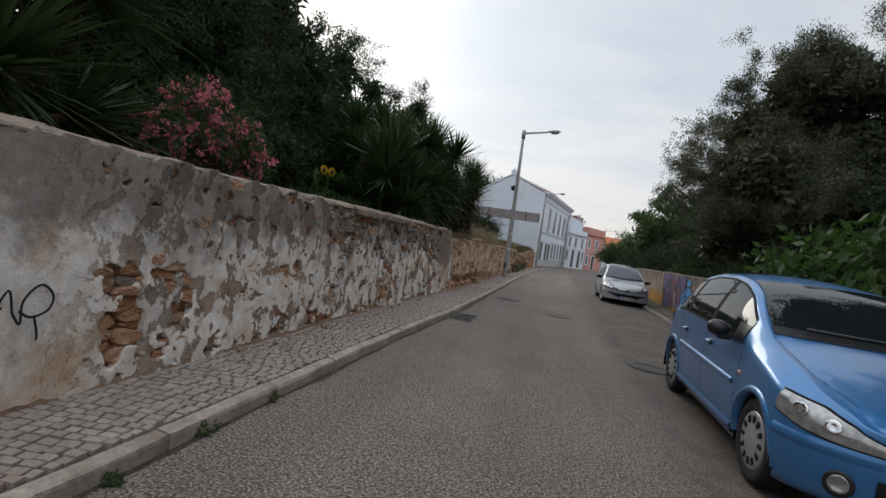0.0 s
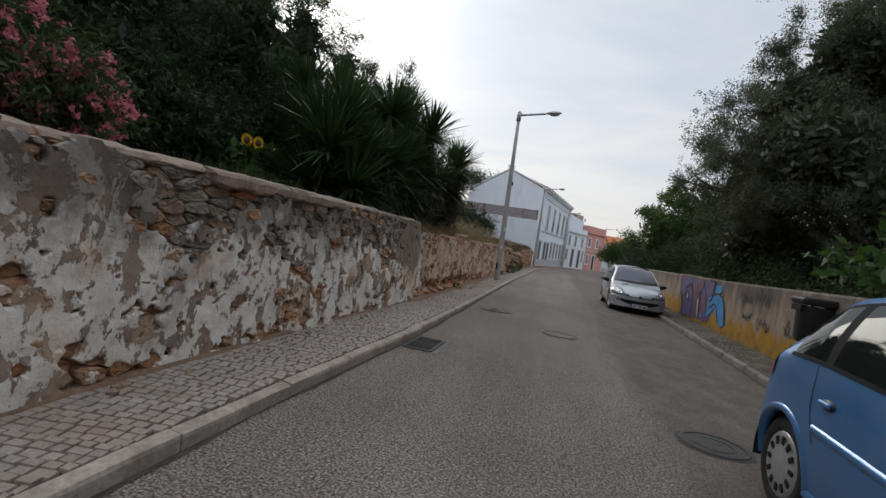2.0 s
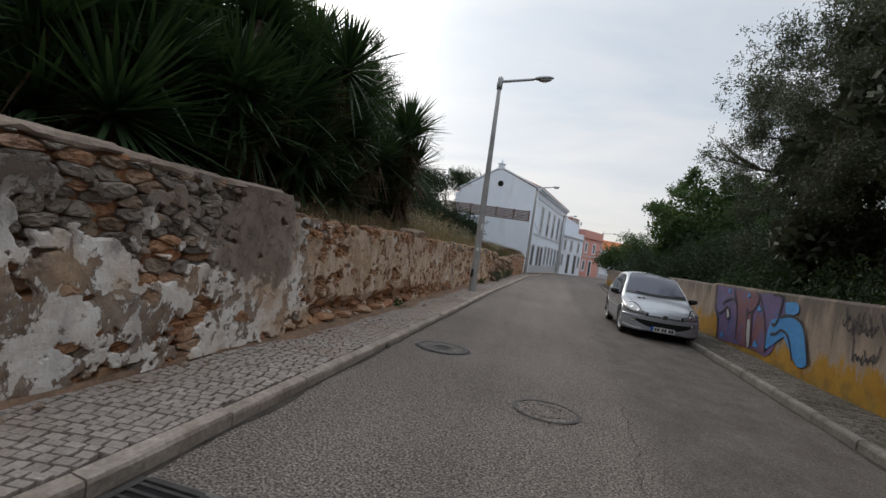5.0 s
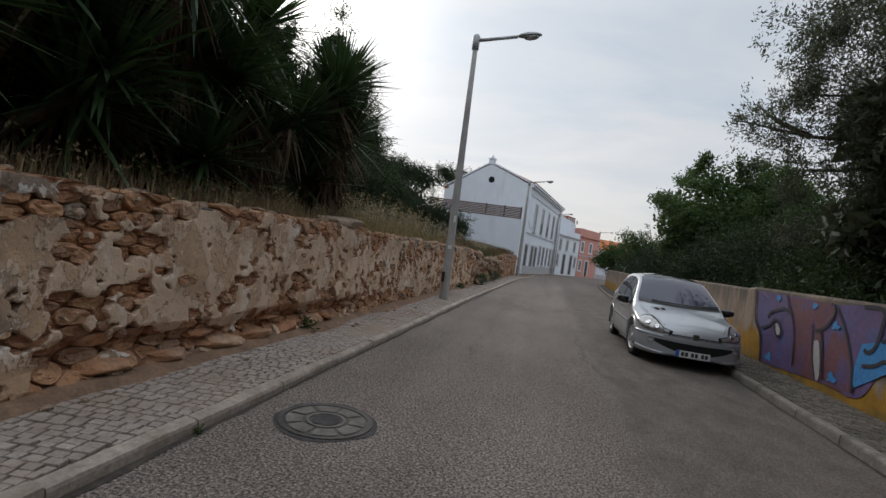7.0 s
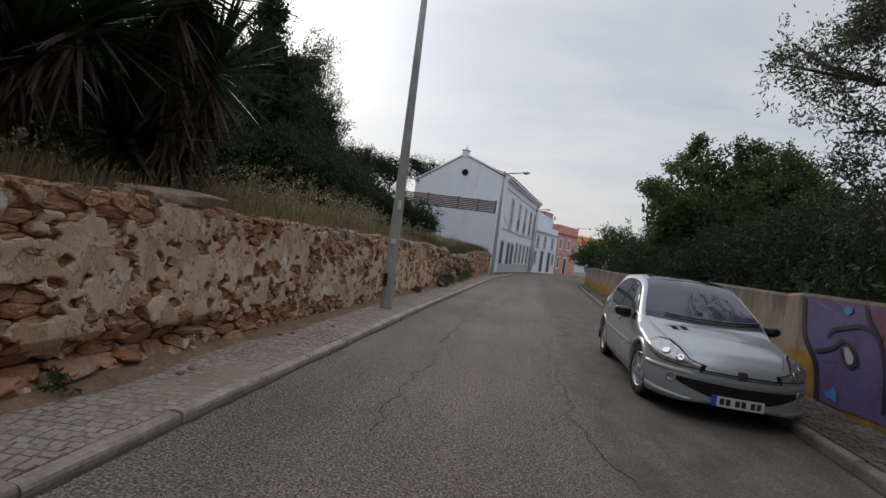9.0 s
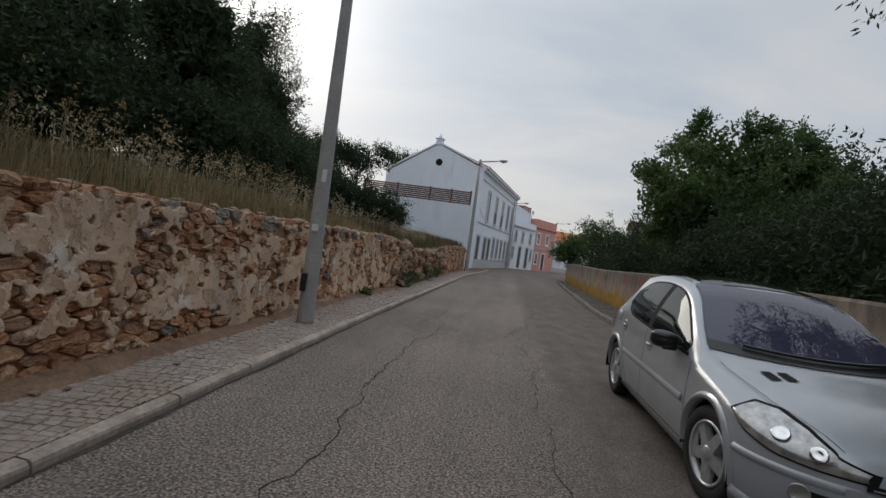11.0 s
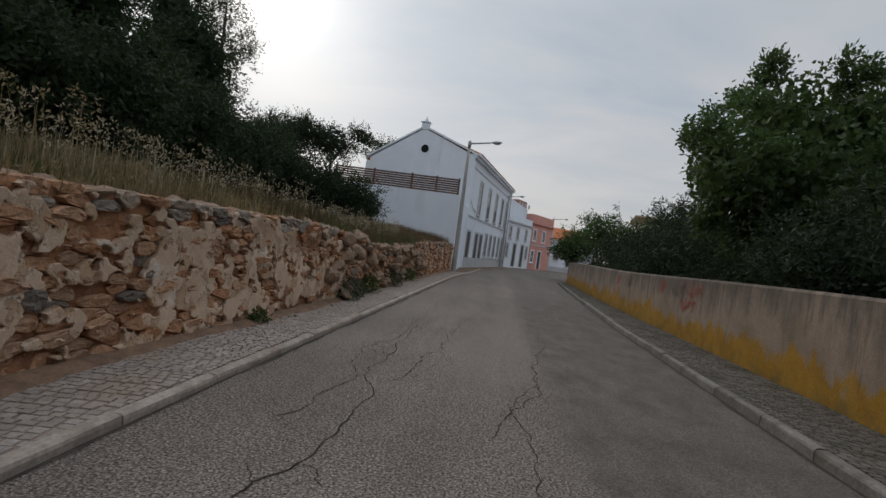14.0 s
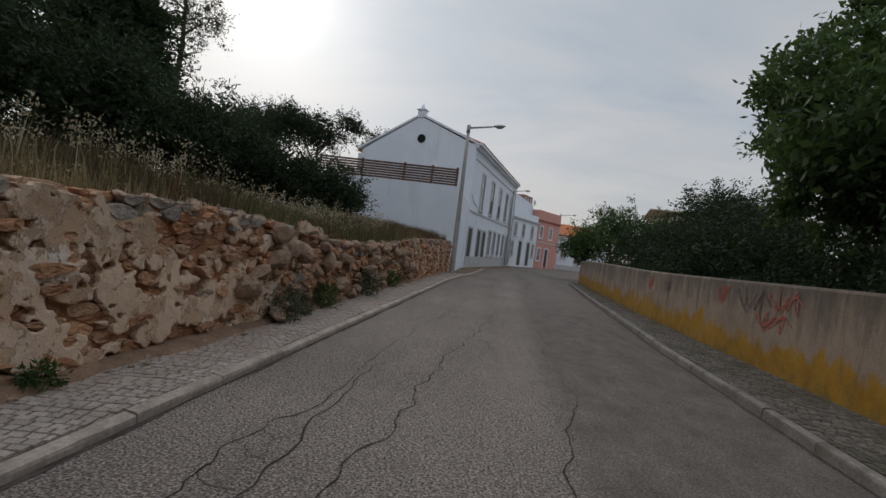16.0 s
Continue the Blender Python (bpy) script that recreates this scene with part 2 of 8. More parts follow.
def mat_plaster():
    """Old limewash: white layers, grey grime, ochre earth showing through."""
    n = Nodes("old_plaster", 0.92, 0, 0.15)
    a = n.noise(1.6, 6, 0.65)
    b = n.noise(6.0, 6, 0.7)
    f = n.noise(55.0, 4, 0.6)
    streak = n.noise(2.2, 5, 0.6, (1, 1, 0.25))
    y = n.axis(1)
    c = n.ramp(b, [(0.28, (0.58, 0.51, 0.45)), (0.46, (0.74, 0.675, 0.615)), (0.62, (0.83, 0.785, 0.735))])
    flake = n.noise(5.0, 10, 0.70, (1, 1, 0.8), 0.25)
    fm = n.ramp(flake, [(0.53, 0.0), (0.538, 1.0)])
    calm = n.ramp(n.math("MULTIPLY", y, 0.1), [(0.20, 0.0), (0.27, 1.0)])
    fm = n.math("MULTIPLY", fm, calm)
    under = n.ramp(n.noise(9.0, 5, 0.6), [(0.3, (0.19, 0.135, 0.10)), (0.5, (0.29, 0.215, 0.165)), (0.7, (0.38, 0.30, 0.24))])
    c = n.mix(fm, c, under)
    warm = n.ramp(n.math("MULTIPLY", y, 0.05), [(0.5, 0.0), (0.72, 0.62)])
    c = n.mix(n.ramp(n.math("ADD", a, n.math("MULTIPLY", warm, 0.4)), [(0.52, 0.0), (0.68, 0.8)]), c, (0.56, 0.375, 0.24))
    c = n.mix(n.ramp(streak, [(0.58, 0.0), (0.70, 0.5)]), c, (0.235, 0.215, 0.20))
    z = n.axis(2)
    hi = n.math("ADD", z, n.math("ADD", n.math("MULTIPLY", n.noise(2.6, 5, 0.65), 1.0), n.math("MULTIPLY", n.noise(9.0, 5, 0.65), 0.5)))
    near = n.ramp(n.math("MULTIPLY", y, 0.05), [(0.58, 1.0), (0.63, 0.25)])
    c = n.mix(n.math("MULTIPLY", n.ramp(n.math("MULTIPLY", hi, 0.5), [(0.84, 0.0), (1.08, 0.75)]), near), c, (0.13, 0.108, 0.092))
    # the cement panel at the end of the high stretch
    panel = n.ramp(n.math("ADD", n.math("MULTIPLY", y, 0.05), n.math("MULTIPLY", n.math("SUBTRACT", b, 0.5), 0.012)), [(0.536, 0.0), (0.541, 1.0), (0.597, 1.0), (0.599, 0.0)])
    upper = n.ramp(n.math("ADD", n.math("MULTIPLY", z, 0.5), n.math("MULTIPLY", n.noise(3.2, 8, 0.7), 0.5)), [(0.60, 0.0), (0.625, 1.0)])
    c = n.mix(n.math("MULTIPLY", n.math("MULTIPLY", panel, upper), 0.92), c, n.ramp(n.noise(3.0, 6, 0.65), [(0.3, (0.19, 0.145, 0.115)), (0.7, (0.30, 0.235, 0.19))]))
    c = n.mix(0.25, c, n.ramp(f, [(0.3, 0.3), (0.7, 0.7)]), "OVERLAY")
    n.colour(c)
    n.bump(n.math("SUBTRACT", n.math("ADD", n.math("MULTIPLY", b, 1.0), n.math("MULTIPLY", f, 0.3)), n.math("MULTIPLY", fm, 1.8)), 0.8, 0.016)
    return n.mat


def mat_earth():
    n = Nodes("wall_earth", 0.95, 0, 0.1)
    a = n.noise(1.1, 5, 0.6)
    b = n.noise(14.0, 5, 0.7)
    c = n.ramp(a, [(0.32, (0.21, 0.108, 0.064)), (0.5, (0.32, 0.155, 0.082)), (0.68, (0.39, 0.20, 0.11))])
    n.colour(n.mix(0.6, c, n.ramp(b, [(0.3, 0.2), (0.7, 0.78)]), "OVERLAY"))
    n.bump(b, 0.9, 0.02)
    return n.mat


def mat_dado():
    """Garden wall: cream render above, ochre paint below with a ragged edge, black mould runs."""
    n = Nodes("painted_render", 0.9, 0, 0.2)
    z = n.axis(2)
    y = n.axis(1)
    a = n.noise(1.2, 6, 0.65)
    run = n.noise(2.4, 6, 0.65, (1, 1, 0.4))
    f = n.noise(40.0, 4, 0.6)
    cream = n.ramp(a, [(0.3, (0.19, 0.145, 0.11)), (0.55, (0.295, 0.23, 0.178)), (0.75, (0.23, 0.168, 0.122))])
    ochre = n.ramp(n.noise(2.4, 5, 0.6), [(0.3, (0.24, 0.125, 0.018)), (0.6, (0.34, 0.185, 0.025)), (0.75, (0.26, 0.17, 0.07))])
    edge = n.math("ADD", n.math("SUBTRACT", z, 0.56), n.math("MULTIPLY", n.math("SUBTRACT", run, 0.5), -1.5))
    c = n.mix(n.ramp(n.math("ADD", n.math("MULTIPLY", edge, 1.6), 0.5), [(0.38, 1.0), (0.62, 0.0)]), cream, ochre)
    mould = n.noise(2.0, 6, 0.7, (1, 1, 0.3))
    top = n.math("ADD", n.math("MULTIPLY", z, 0.32), mould)
    c = n.mix(n.ramp(top, [(0.76, 0.0), (0.98, 0.85)]), c, (0.105, 0.089, 0.076))
    drip = n.noise(5.0, 6, 0.65, (1, 1, 0.12))
    c = n.mix(n.ramp(n.math("ADD", n.math("MULTIPLY", z, 0.12), drip), [(0.66, 0.0), (0.76, 0.6)]), c, (0.10, 0.082, 0.068))
    # darker olive towards the foot, with a ragged upper edge
    foot_band = n.math("ADD", n.math("MULTIPLY", z, -0.9), n.noise(4.0, 5, 0.6))
    c = n.mix(n.ramp(foot_band, [(0.25, 0.0), (0.5, 0.6)]), c, (0.10, 0.095, 0.045))
    n.colour(n.mix(0.35, c, n.ramp(f, [(0.3, 0.3), (0.7, 0.7)]), "OVERLAY"))
    n.bump(n.math("ADD", n.math("MULTIPLY", a, 2.0), f), 0.35, 0.008)
    return n.mat


def mat_white():
    n = Nodes("white_render", 0.88, 0, 0.2)
    a = n.noise(0.6, 6, 0.6)
    s = n.noise(1.2, 5, 0.6, (1, 1, 0.15))
    c = n.ramp(a, [(0.3, (0.67, 0.73, 0.81)), (0.7, (0.75, 0.80, 0.87))])
    c = n.mix(n.ramp(s, [(0.58, 0.0), (0.75, 0.35)]), c, (0.42, 0.42, 0.43))
    n.colour(c)
    n.bump(n.noise(30, 3), 0.15, 0.004)
    return n.mat


def plain(name, c, rough=0.5, metal=0.0, spec=0.4, wear=0.25, scale=20.0, coat=0.0):
    n = Nodes(name, rough, metal, spec)
    a = n.noise(scale, 5, 0.6)
    n.colour(n.mix(wear, c, n.ramp(a, [(0.3, 0.25), (0.7, 0.75)]), "OVERLAY"))
    n.b.inputs["Coat Weight"].default_value = coat
    n.b.inputs["Coat Roughness"].default_value = 0.06
    return n.mat


def mat_carpaint(name, c, metal=0.45):
    n = Nodes(name, 0.34, metal, 0.5)
    dust = n.noise(3.0, 6, 0.6)
    fl = n.noise(900.0, 1, 0.5)
    cc = n.mix(0.15, c, n.ramp(fl, [(0.3, 0.3), (0.7, 0.7)]), "OVERLAY")
    n.colour(n.mix(n.ramp(dust, [(0.45, 0.0), (0.8, 0.22)]), cc, (0.30, 0.27, 0.24)))
    n.rough(n.ramp(dust, [(0.3, 0.28), (0.8, 0.5)]))
    n.b.inputs["Coat Weight"].default_value = 0.8
    n.b.inputs["Coat Roughness"].default_value = 0.05
    return n.mat


def mat_glass(name, tint, rough=0.02):
    """Car and house glass: dark behind, mirror-bright at the surface."""
    n = Nodes(name, rough, 0.0, 0.5)
    n.colour(tint)
    n.b.inputs["IOR"].default_value = 1.5
    return n.mat


M = {}
M["asphalt"] = mat_asphalt()
M["patch"] = mat_patch()
M["plaster"] = mat_plaster()
M["earth"] = mat_earth()
M["dado"] = mat_dado()
M["white"] = mat_white()
M["kerb"] = varied("kerb_stone", [(0, (0.285, 0.238, 0.20)), (0.5, (0.35, 0.297, 0.252)), (1, (0.305, 0.252, 0.212))], own=True, fine=26, bump=0.7, soil=(0.19, 0.14, 0.105))
SETT = [(0, (0.255, 0.217, 0.19)), (0.5, (0.30, 0.256, 0.225)), (0.85, (0.335, 0.288, 0.255)), (1, (0.275, 0.238, 0.212))]
M["sett"] = varied("paving_sett", SETT, fine=60, bump=0.25, soil=(0.27, 0.205, 0.16))
M["sett_own"] = varied("paving_sett_single", SETT, own=True, fine=60, bump=0.25, soil=(0.27, 0.205, 0.16))
OLDSETT = [(0, (0.075, 0.065, 0.055)), (0.5, (0.12, 0.105, 0.09)), (1, (0.16, 0.14, 0.12))]
M["sett_dirty"] = varied("mossy_sett", OLDSETT, fine=60, bump=0.5, soil=(0.06, 0.055, 0.035))
M["sett_dirty_own"] = varied("mossy_sett_single", OLDSETT, own=True, fine=60, bump=0.5, soil=(0.06, 0.055, 0.035))
M["kerb_dirty"] = varied("dirty_kerb_stone", [(0, (0.15, 0.135, 0.12)), (0.5, (0.21, 0.19, 0.17)), (1, (0.17, 0.155, 0.135))], own=True, fine=30, bump=0.5, soil=(0.09, 0.075, 0.06))
M["sand"] = grainy("joint_sand", (0.06, 0.048, 0.038), (0.125, 0.092, 0.068), 3.0, 0.95, 0.6, 90)
M["soil"] = grainy("dry_soil", (0.10, 0.07, 0.048), (0.20, 0.135, 0.085), 1.2, 0.95, 0.8, 25)
STONE = [(0, (0.25, 0.125, 0.072)), (0.2, (0.43, 0.235, 0.13)), (0.4, (0.33, 0.21, 0.145)), (0.6, (0.47, 0.26, 0.145)), (0.8, (0.42, 0.29, 0.20)), (1, (0.37, 0.17, 0.088))]
M["stone"] = varied("rubble_stone", STONE, fine=22, bump=0.9, soil=(0.33, 0.15, 0.068), dist=0.02)
M["stone_own"] = varied("rubble_stone_single", STONE, own=True, fine=22, bump=0.9, soil=(0.33, 0.15, 0.068), dist=0.02)
GREY = [(0, (0.15, 0.125, 0.105)), (0.35, (0.24, 0.205, 0.175)), (0.7, (0.28, 0.235, 0.19)), (1, (0.25, 0.165, 0.11))]
M["greystone"] = varied("grey_stone", GREY, fine=18, bump=0.9, dist=0.02)
M["cap"] = grainy("mortar_cap", (0.15, 0.112, 0.088), (0.27, 0.205, 0.162), 2.5, 0.92, 0.6, 28, c3=(0.17, 0.135, 0.11), dist=0.012)
M["galv"] = grainy("galvanised_steel", (0.30, 0.31, 0.32), (0.42, 0.43, 0.44), 3.0, 0.5, 0.08, 40, metal=0.35)
M["concrete"] = grainy("pole_concrete", (0.25, 0.245, 0.24), (0.36, 0.35, 0.34), 2.5, 0.8, 0.2, 50)
M["bark"] = grainy("bark", (0.045, 0.035, 0.028), (0.11, 0.085, 0.065), 9.0, 0.95, 0.9, 30, dist=0.02)
M["yuccabark"] = grainy("yucca_trunk", (0.06, 0.042, 0.03), (0.12, 0.085, 0.06), 12.0, 0.95, 0.8, 40)
M["iron"] = grainy("cast_iron", (0.045, 0.042, 0.04), (0.09, 0.082, 0.075), 8, 0.6, 0.4, 80, metal=0.4)
M["black"] = plain("black_plastic", (0.018, 0.018, 0.019), 0.3)
M["seal"] = plain("rubber_seal", (0.012, 0.012, 0.013), 0.75, spec=0.15)
M["rubber"] = plain("tyre_rubber", (0.017, 0.016, 0.016), 0.85, wear=0.5)
M["well"] = plain("wheel_well", (0.008, 0.008, 0.008), 0.95)
M["alloy"] = plain("wheel_alloy", (0.42, 0.43, 0.44), 0.35, 0.55)
M["chrome"] = plain("chrome", (0.7, 0.7, 0.7), 0.12, 1.0, wear=0.05)
M["blue"] = mat_carpaint("blue_car_paint", (0.038, 0.175, 0.41))
M["silver"] = mat_carpaint("silver_car_paint", (0.34, 0.36, 0.385), 0.3)
M["carglass"] = mat_glass("car_window_glass", (0.012, 0.015, 0.014))
M["carglass"].node_tree.nodes["Principled BSDF"].inputs["Specular IOR Level"].default_value = 0.24
M["carglass"].node_tree.nodes["Principled BSDF"].inputs["Specular Tint"].default_value = (0.72, 0.88, 0.84, 1)
M["dust"] = grainy("pavement_dust", (0.215, 0.157, 0.122), (0.31, 0.235, 0.185), 2.0, 0.95, 0.5, 60)
M["washed"] = grainy("washed_earth", (0.13, 0.085, 0.058), (0.25, 0.155, 0.10), 5.0, 0.95, 0.8, 40)
M["screenglass"] = mat_glass("windscreen_glass", (0.012, 0.015, 0.016))
M["athermic"] = mat_glass("violet_windscreen_glass", (0.042, 0.043, 0.074))
M["screenglass"].node_tree.nodes["Principled BSDF"].inputs["Specular IOR Level"].default_value = 0.35
M["lampglass"] = plain("headlight_glass", (0.36, 0.36, 0.35), 0.16, 0.55, 0.6, wear=0.8, scale=16, coat=1.0)
M["red"] = plain("tail_light_red", (0.45, 0.03, 0.02), 0.15, coat=1.0)
M["amber"] = plain("amber_lens", (0.6, 0.25, 0.12), 0.2, coat=1.0)
M["plate"] = plain("plate_white", (0.62, 0.62, 0.60), 0.4)
M["ink"] = plain("plate_ink", (0.02, 0.02, 0.02), 0.5)
M["euroblue"] = plain("plate_blue", (0.02, 0.09, 0.42), 0.4)
M["pink"] = grainy("pink_render", (0.54, 0.265, 0.225), (0.62, 0.325, 0.275), 0.8, 0.9, 0.1, 20)
M["tile"] = grainy("roof_tile", (0.42, 0.14, 0.06), (0.58, 0.22, 0.10), 5, 0.9, 0.4, 20)
M["trimgrey"] = grainy("grey_trim", (0.42, 0.43, 0.45), (0.50, 0.51, 0.53), 2, 0.85, 0.1, 30)
M["cream"] = grainy("cream_render", (0.48, 0.40, 0.31), (0.56, 0.48, 0.38), 0.6, 0.9, 0.1, 20)
M["darkdoor"] = plain("dark_door", (0.035, 0.032, 0.032), 0.55)
M["pane"] = mat_glass("house_glass", (0.03, 0.035, 0.04), 0.05)
M["slat"] = grainy("fence_board", (0.085, 0.05, 0.04), (0.16, 0.095, 0.07), 3, 0.8, 0.4, 30)
M["brick"] = grainy("red_brick", (0.22, 0.08, 0.06), (0.32, 0.12, 0.09), 6, 0.9, 0.3, 30)
M["oak"] = leafy("dark_conifer_leaf", (0.016, 0.030, 0.015), (0.042, 0.064, 0.030), 0.75, 0.25)
M["cypress"] = leafy("grey_green_leaf", (0.014, 0.024, 0.013), (0.034, 0.052, 0.026), 0.75, 0.25)
M["shrub"] = leafy("shrub_leaf", (0.024, 0.042, 0.018), (0.062, 0.09, 0.04), 0.7, 0.25)
M["olive"] = leafy("olive_leaf", (0.045, 0.055, 0.035), (0.105, 0.115, 0.078), trans=0.22)
M["carob"] = leafy("broadleaf", (0.028, 0.052, 0.018), (0.075, 0.118, 0.042), trans=0.35)
M["fig"] = leafy("fig_leaf", (0.026, 0.062, 0.015), (0.062, 0.12, 0.032), trans=0.3)
M["yucca"] = leafy("yucca_leaf", (0.022, 0.042, 0.018), (0.05, 0.085, 0.035), 0.4, 0.2)
M["deadleaf"] = leafy("dead_yucca_leaf", (0.06, 0.04, 0.026), (0.13, 0.085, 0.052), 0.85, 0.1)
M["oleander"] = leafy("oleander_leaf", (0.03, 0.055, 0.022), (0.06, 0.095, 0.04), trans=0.3)
M["petal"] = leafy("pink_petal", (0.48, 0.10, 0.18), (0.68, 0.26, 0.34), trans=0.4)
M["yellow"] = leafy("yellow_petal", (0.75, 0.45, 0.02), (0.85, 0.6, 0.05), trans=0.4)
M["straw"] = leafy("dry_grass", (0.14, 0.105, 0.063), (0.29, 0.225, 0.14), 0.8, 0.25)
M["thistle"] = leafy("pale_thistle", (0.20, 0.165, 0.11), (0.44, 0.38, 0.30), 0.8, 0.25)
M["greengrass"] = leafy("green_grass", (0.045, 0.055, 0.022), (0.10, 0.11, 0.045), 0.8, 0.25)

# ---- the plan: lines along the street, y runs down the street ----


def line(ys, xs):
    return lambda y: np.interp(y, ys, xs)


kerb_l = line([-8, 6, 9, 15, 24, 34, 42, 46, 49, 52, 56, 62, 74.6, 81.4, 86.7, 96], [-2.1, -1.76, -1.60, -1.54, -1.45, -1.20, -1.02, -0.72, -0.42, -0.28, -0.12, 0.95, 3.2, 6.1, 9.2, 15])
wall_l = line([-8, 4, 8, 12, 16, 24, 28, 31, 36, 44, 47.4], [-2.68, -2.63, -2.58, -2.47, -2.42, -2.38, -2.24, -2.2, -2.1, -1.75, -1.55])
kerb_r = line([-8, 9.5, 14, 19, 24, 27, 32, 36, 44, 51], [2.85, 3.17, 3.29, 3.42, 3.47, 3.53, 3.65, 3.88, 4.35, 4.9])
wall_r = line([-8, 10, 16, 20.5, 27, 37, 46, 53], [3.95, 4.15, 4.22, 4.35, 4.7, 4.8, 5.2, 5.65])
top_l = line([-8, 11.9, 12.0, 14, 16, 19, 24.5, 28.4, 31, 34, 37, 40, 44, 47.4], [1.66, 1.64, 1.42, 1.42, 1.46, 1.44, 1.45, 1.46, 1.26, 1.12, 1.28, 1.45, 1.55, 1.55])
PAVE = 0.12
pave_l = line([-8, 9, 14, 60], [0.115, 0.112, 0.078, 0.075])  # the left pavement sinks along the street


def strip(xa, xb, ys, z, material, name, smooth=False):
    vs, fs = [], []
    for i, y in enumerate(ys):
        h = float(z(y)) if callable(z) else z
        vs += [(xa(y), y, h), (xb(y), y, h)]
        if i:
            fs.append((2 * i - 2, 2 * i - 1, 2 * i + 1, 2 * i))
    return part(name, mesh_of(name, vs, fs, material))


def build_ground():
    bm = bmesh.new()
    bmesh.ops.create_grid(bm, x_segments=40, y_segments=40, size=700)
    for v in bm.verts:
        v.co.z = -0.05
    tagged(part("ground", bm, M["soil"]), "dry brown earth reaching to the horizon", "ground", kind="structure")
    ys = np.concatenate([np.arange(-8, 51, 1.0), [51]])
    vs, fs = [], []
    nx = 14
    for y in ys:
        a, b = kerb_l(y) - 0.02, kerb_r(y) + 0.02
        for k in range(nx + 1):
            t = k / nx
            vs.append((a + (b - a) * t, y, 0.0))
    w = nx + 1
    for i in range(len(ys) - 1):
        for k in range(nx):
            fs.append((i * w + k, i * w + k + 1, (i + 1) * w + k + 1, (i + 1) * w + k))
    # the junction beyond the garden wall
    far = np.arange(51, 130, 3.0)
    o = len(vs)
    for y in far:
        a = kerb_l(min(y, 96)) - 0.02
        vs += [(a, y, 0.0), (a + 6.2 + max(0.0, min(30.0, (y - 52) * 4)), y, 0.0)]
    for i in range(len(far) - 1):
        fs.append((o + 2 * i, o + 2 * i + 1, o + 2 * i + 3, o + 2 * i + 2))
    tagged(part("road", mesh_of("road", vs, fs, M["asphalt"])), "worn grey asphalt road with cracks and patches", "road", kind="structure")


build_ground()


def kerbs(xf, y0, y1, side, label, stone, top):
    """Kerb stones a metre or so long, each its own piece."""
    root = empty("kerb")
    tagged(root, label, "kerb", kind="structure")
    y = y0
    r = random.Random(3 + side)
    W = 0.09
    while y < y1:
        ln = r.uniform(0.85, 1.15)
        a, b = Vector((float(xf(y)), y, 0)), Vector((float(xf(y + ln)), y + ln, 0))
        ang = math.atan2(b.y - a.y, b.x - a.x)
        L = (b - a).length - 0.012
        n = 5
        h = float(top(y)) - 0.002
        prof = [(-0.005, -0.06), (0.0, h - 0.034), (0.008, h - 0.012), (0.026, h - 0.004), (W, h), (W, -0.06)]
        vs, fs = [], []
        for i in range(n + 1):
            s = i / n * L
            for k, (u, z) in enumerate(prof):
                wob = 0.006 * noise.noise((y * 1.7 + s * 2.3, k * 0.7, side * 9.0))
                vs.append((s, side * (u + wob) * -1.0, z + 0.5 * wob + (r.uniform(-0.006, 0.002) if k in (2, 3) else 0)))
        m = len(prof)
        for i in range(n):
            for k in range(m - 1):
                q = (i * m + k, i * m + k + 1, (i + 1) * m + k + 1, (i + 1) * m + k)
                fs.append(q if side > 0 else q[::-1])
        fs.append(tuple(range(m)) if side < 0 else tuple(range(m))[::-1])
        e = tuple(n * m + k for k in range(m))
        fs.append(e if side > 0 else e[::-1])
        part("kerb_stone", mesh_of("kerb_stone", vs, fs, M[stone]), None, root, at=Matrix.Translation((a.x, a.y, r.uniform(-0.008, 0.006))) @ Matrix.Rotation(ang + r.uniform(-0.006, 0.006), 4, "Z"))
        y += (b - a).length * math.sin(ang)
    return root


# on the left the stone runs back from the road towards negative x, on the right towards positive x
kerbs(kerb_l, -6.0, 56.0, -1, "pale worn limestone kerb stones along the pavement", "kerb", pave_l)
kerbs(kerb_r, -6.0, 51.0, 1, "grey worn limestone kerb stones along the garden wall", "kerb_dirty", lambda y: PAVE)

left_pave = strip(lambda y: wall_l(y) - 0.25, lambda y: kerb_l(y) - 0.088, np.arange(-8, 48.5, 0.5), lambda y: pave_l(y) - 0.022, M["sand"], "pavement")
tagged(left_pave, "narrow pavement of small limestone setts beside the rubble wall", "pavement", kind="structure")


def pavement_dust(y0, y1):
    """Earth blown and washed over the setts, filling their joints."""
    vs, fs = [], []
    m = 8
    ys = np.arange(y0, y1, 0.12)
    for i, y in enumerate(ys):
        a, b = float(wall_l(y)) - 0.1, float(kerb_l(y)) - 0.10
        thin = 0.014 * max(0.0, 1.0 - (y - y0) / 6.0)
        for k in range(m + 1):
            x = a + (b - a) * k / m
            z = float(pave_l(y)) - 0.006 - thin + 0.008 * noise.noise((x * 1.5, y * 0.8, 2.0)) + 0.005 * noise.noise((x * 5, y * 4, 6.0)) - 0.004 * k / m
            vs.append((x, float(y), z))
        if i:
            o = i * (m + 1)
            fs += [(o - m - 1 + k, o - m + k, o + k + 1, o + k) for k in range(m)]
    tagged(part("pavement_dust", mesh_of("pavement_dust", vs, fs, M["dust"], True)), "pale brown dust lying over the sett pavement", "dust", kind="stuff")


pavement_dust(11.0, 46.8)

right_pave = strip(lambda y: kerb_r(y) + 0.088, lambda y: wall_r(y) + 0.1, np.arange(-8, 52.5, 0.5), PAVE - 0.022, M["sand"], "pavement")
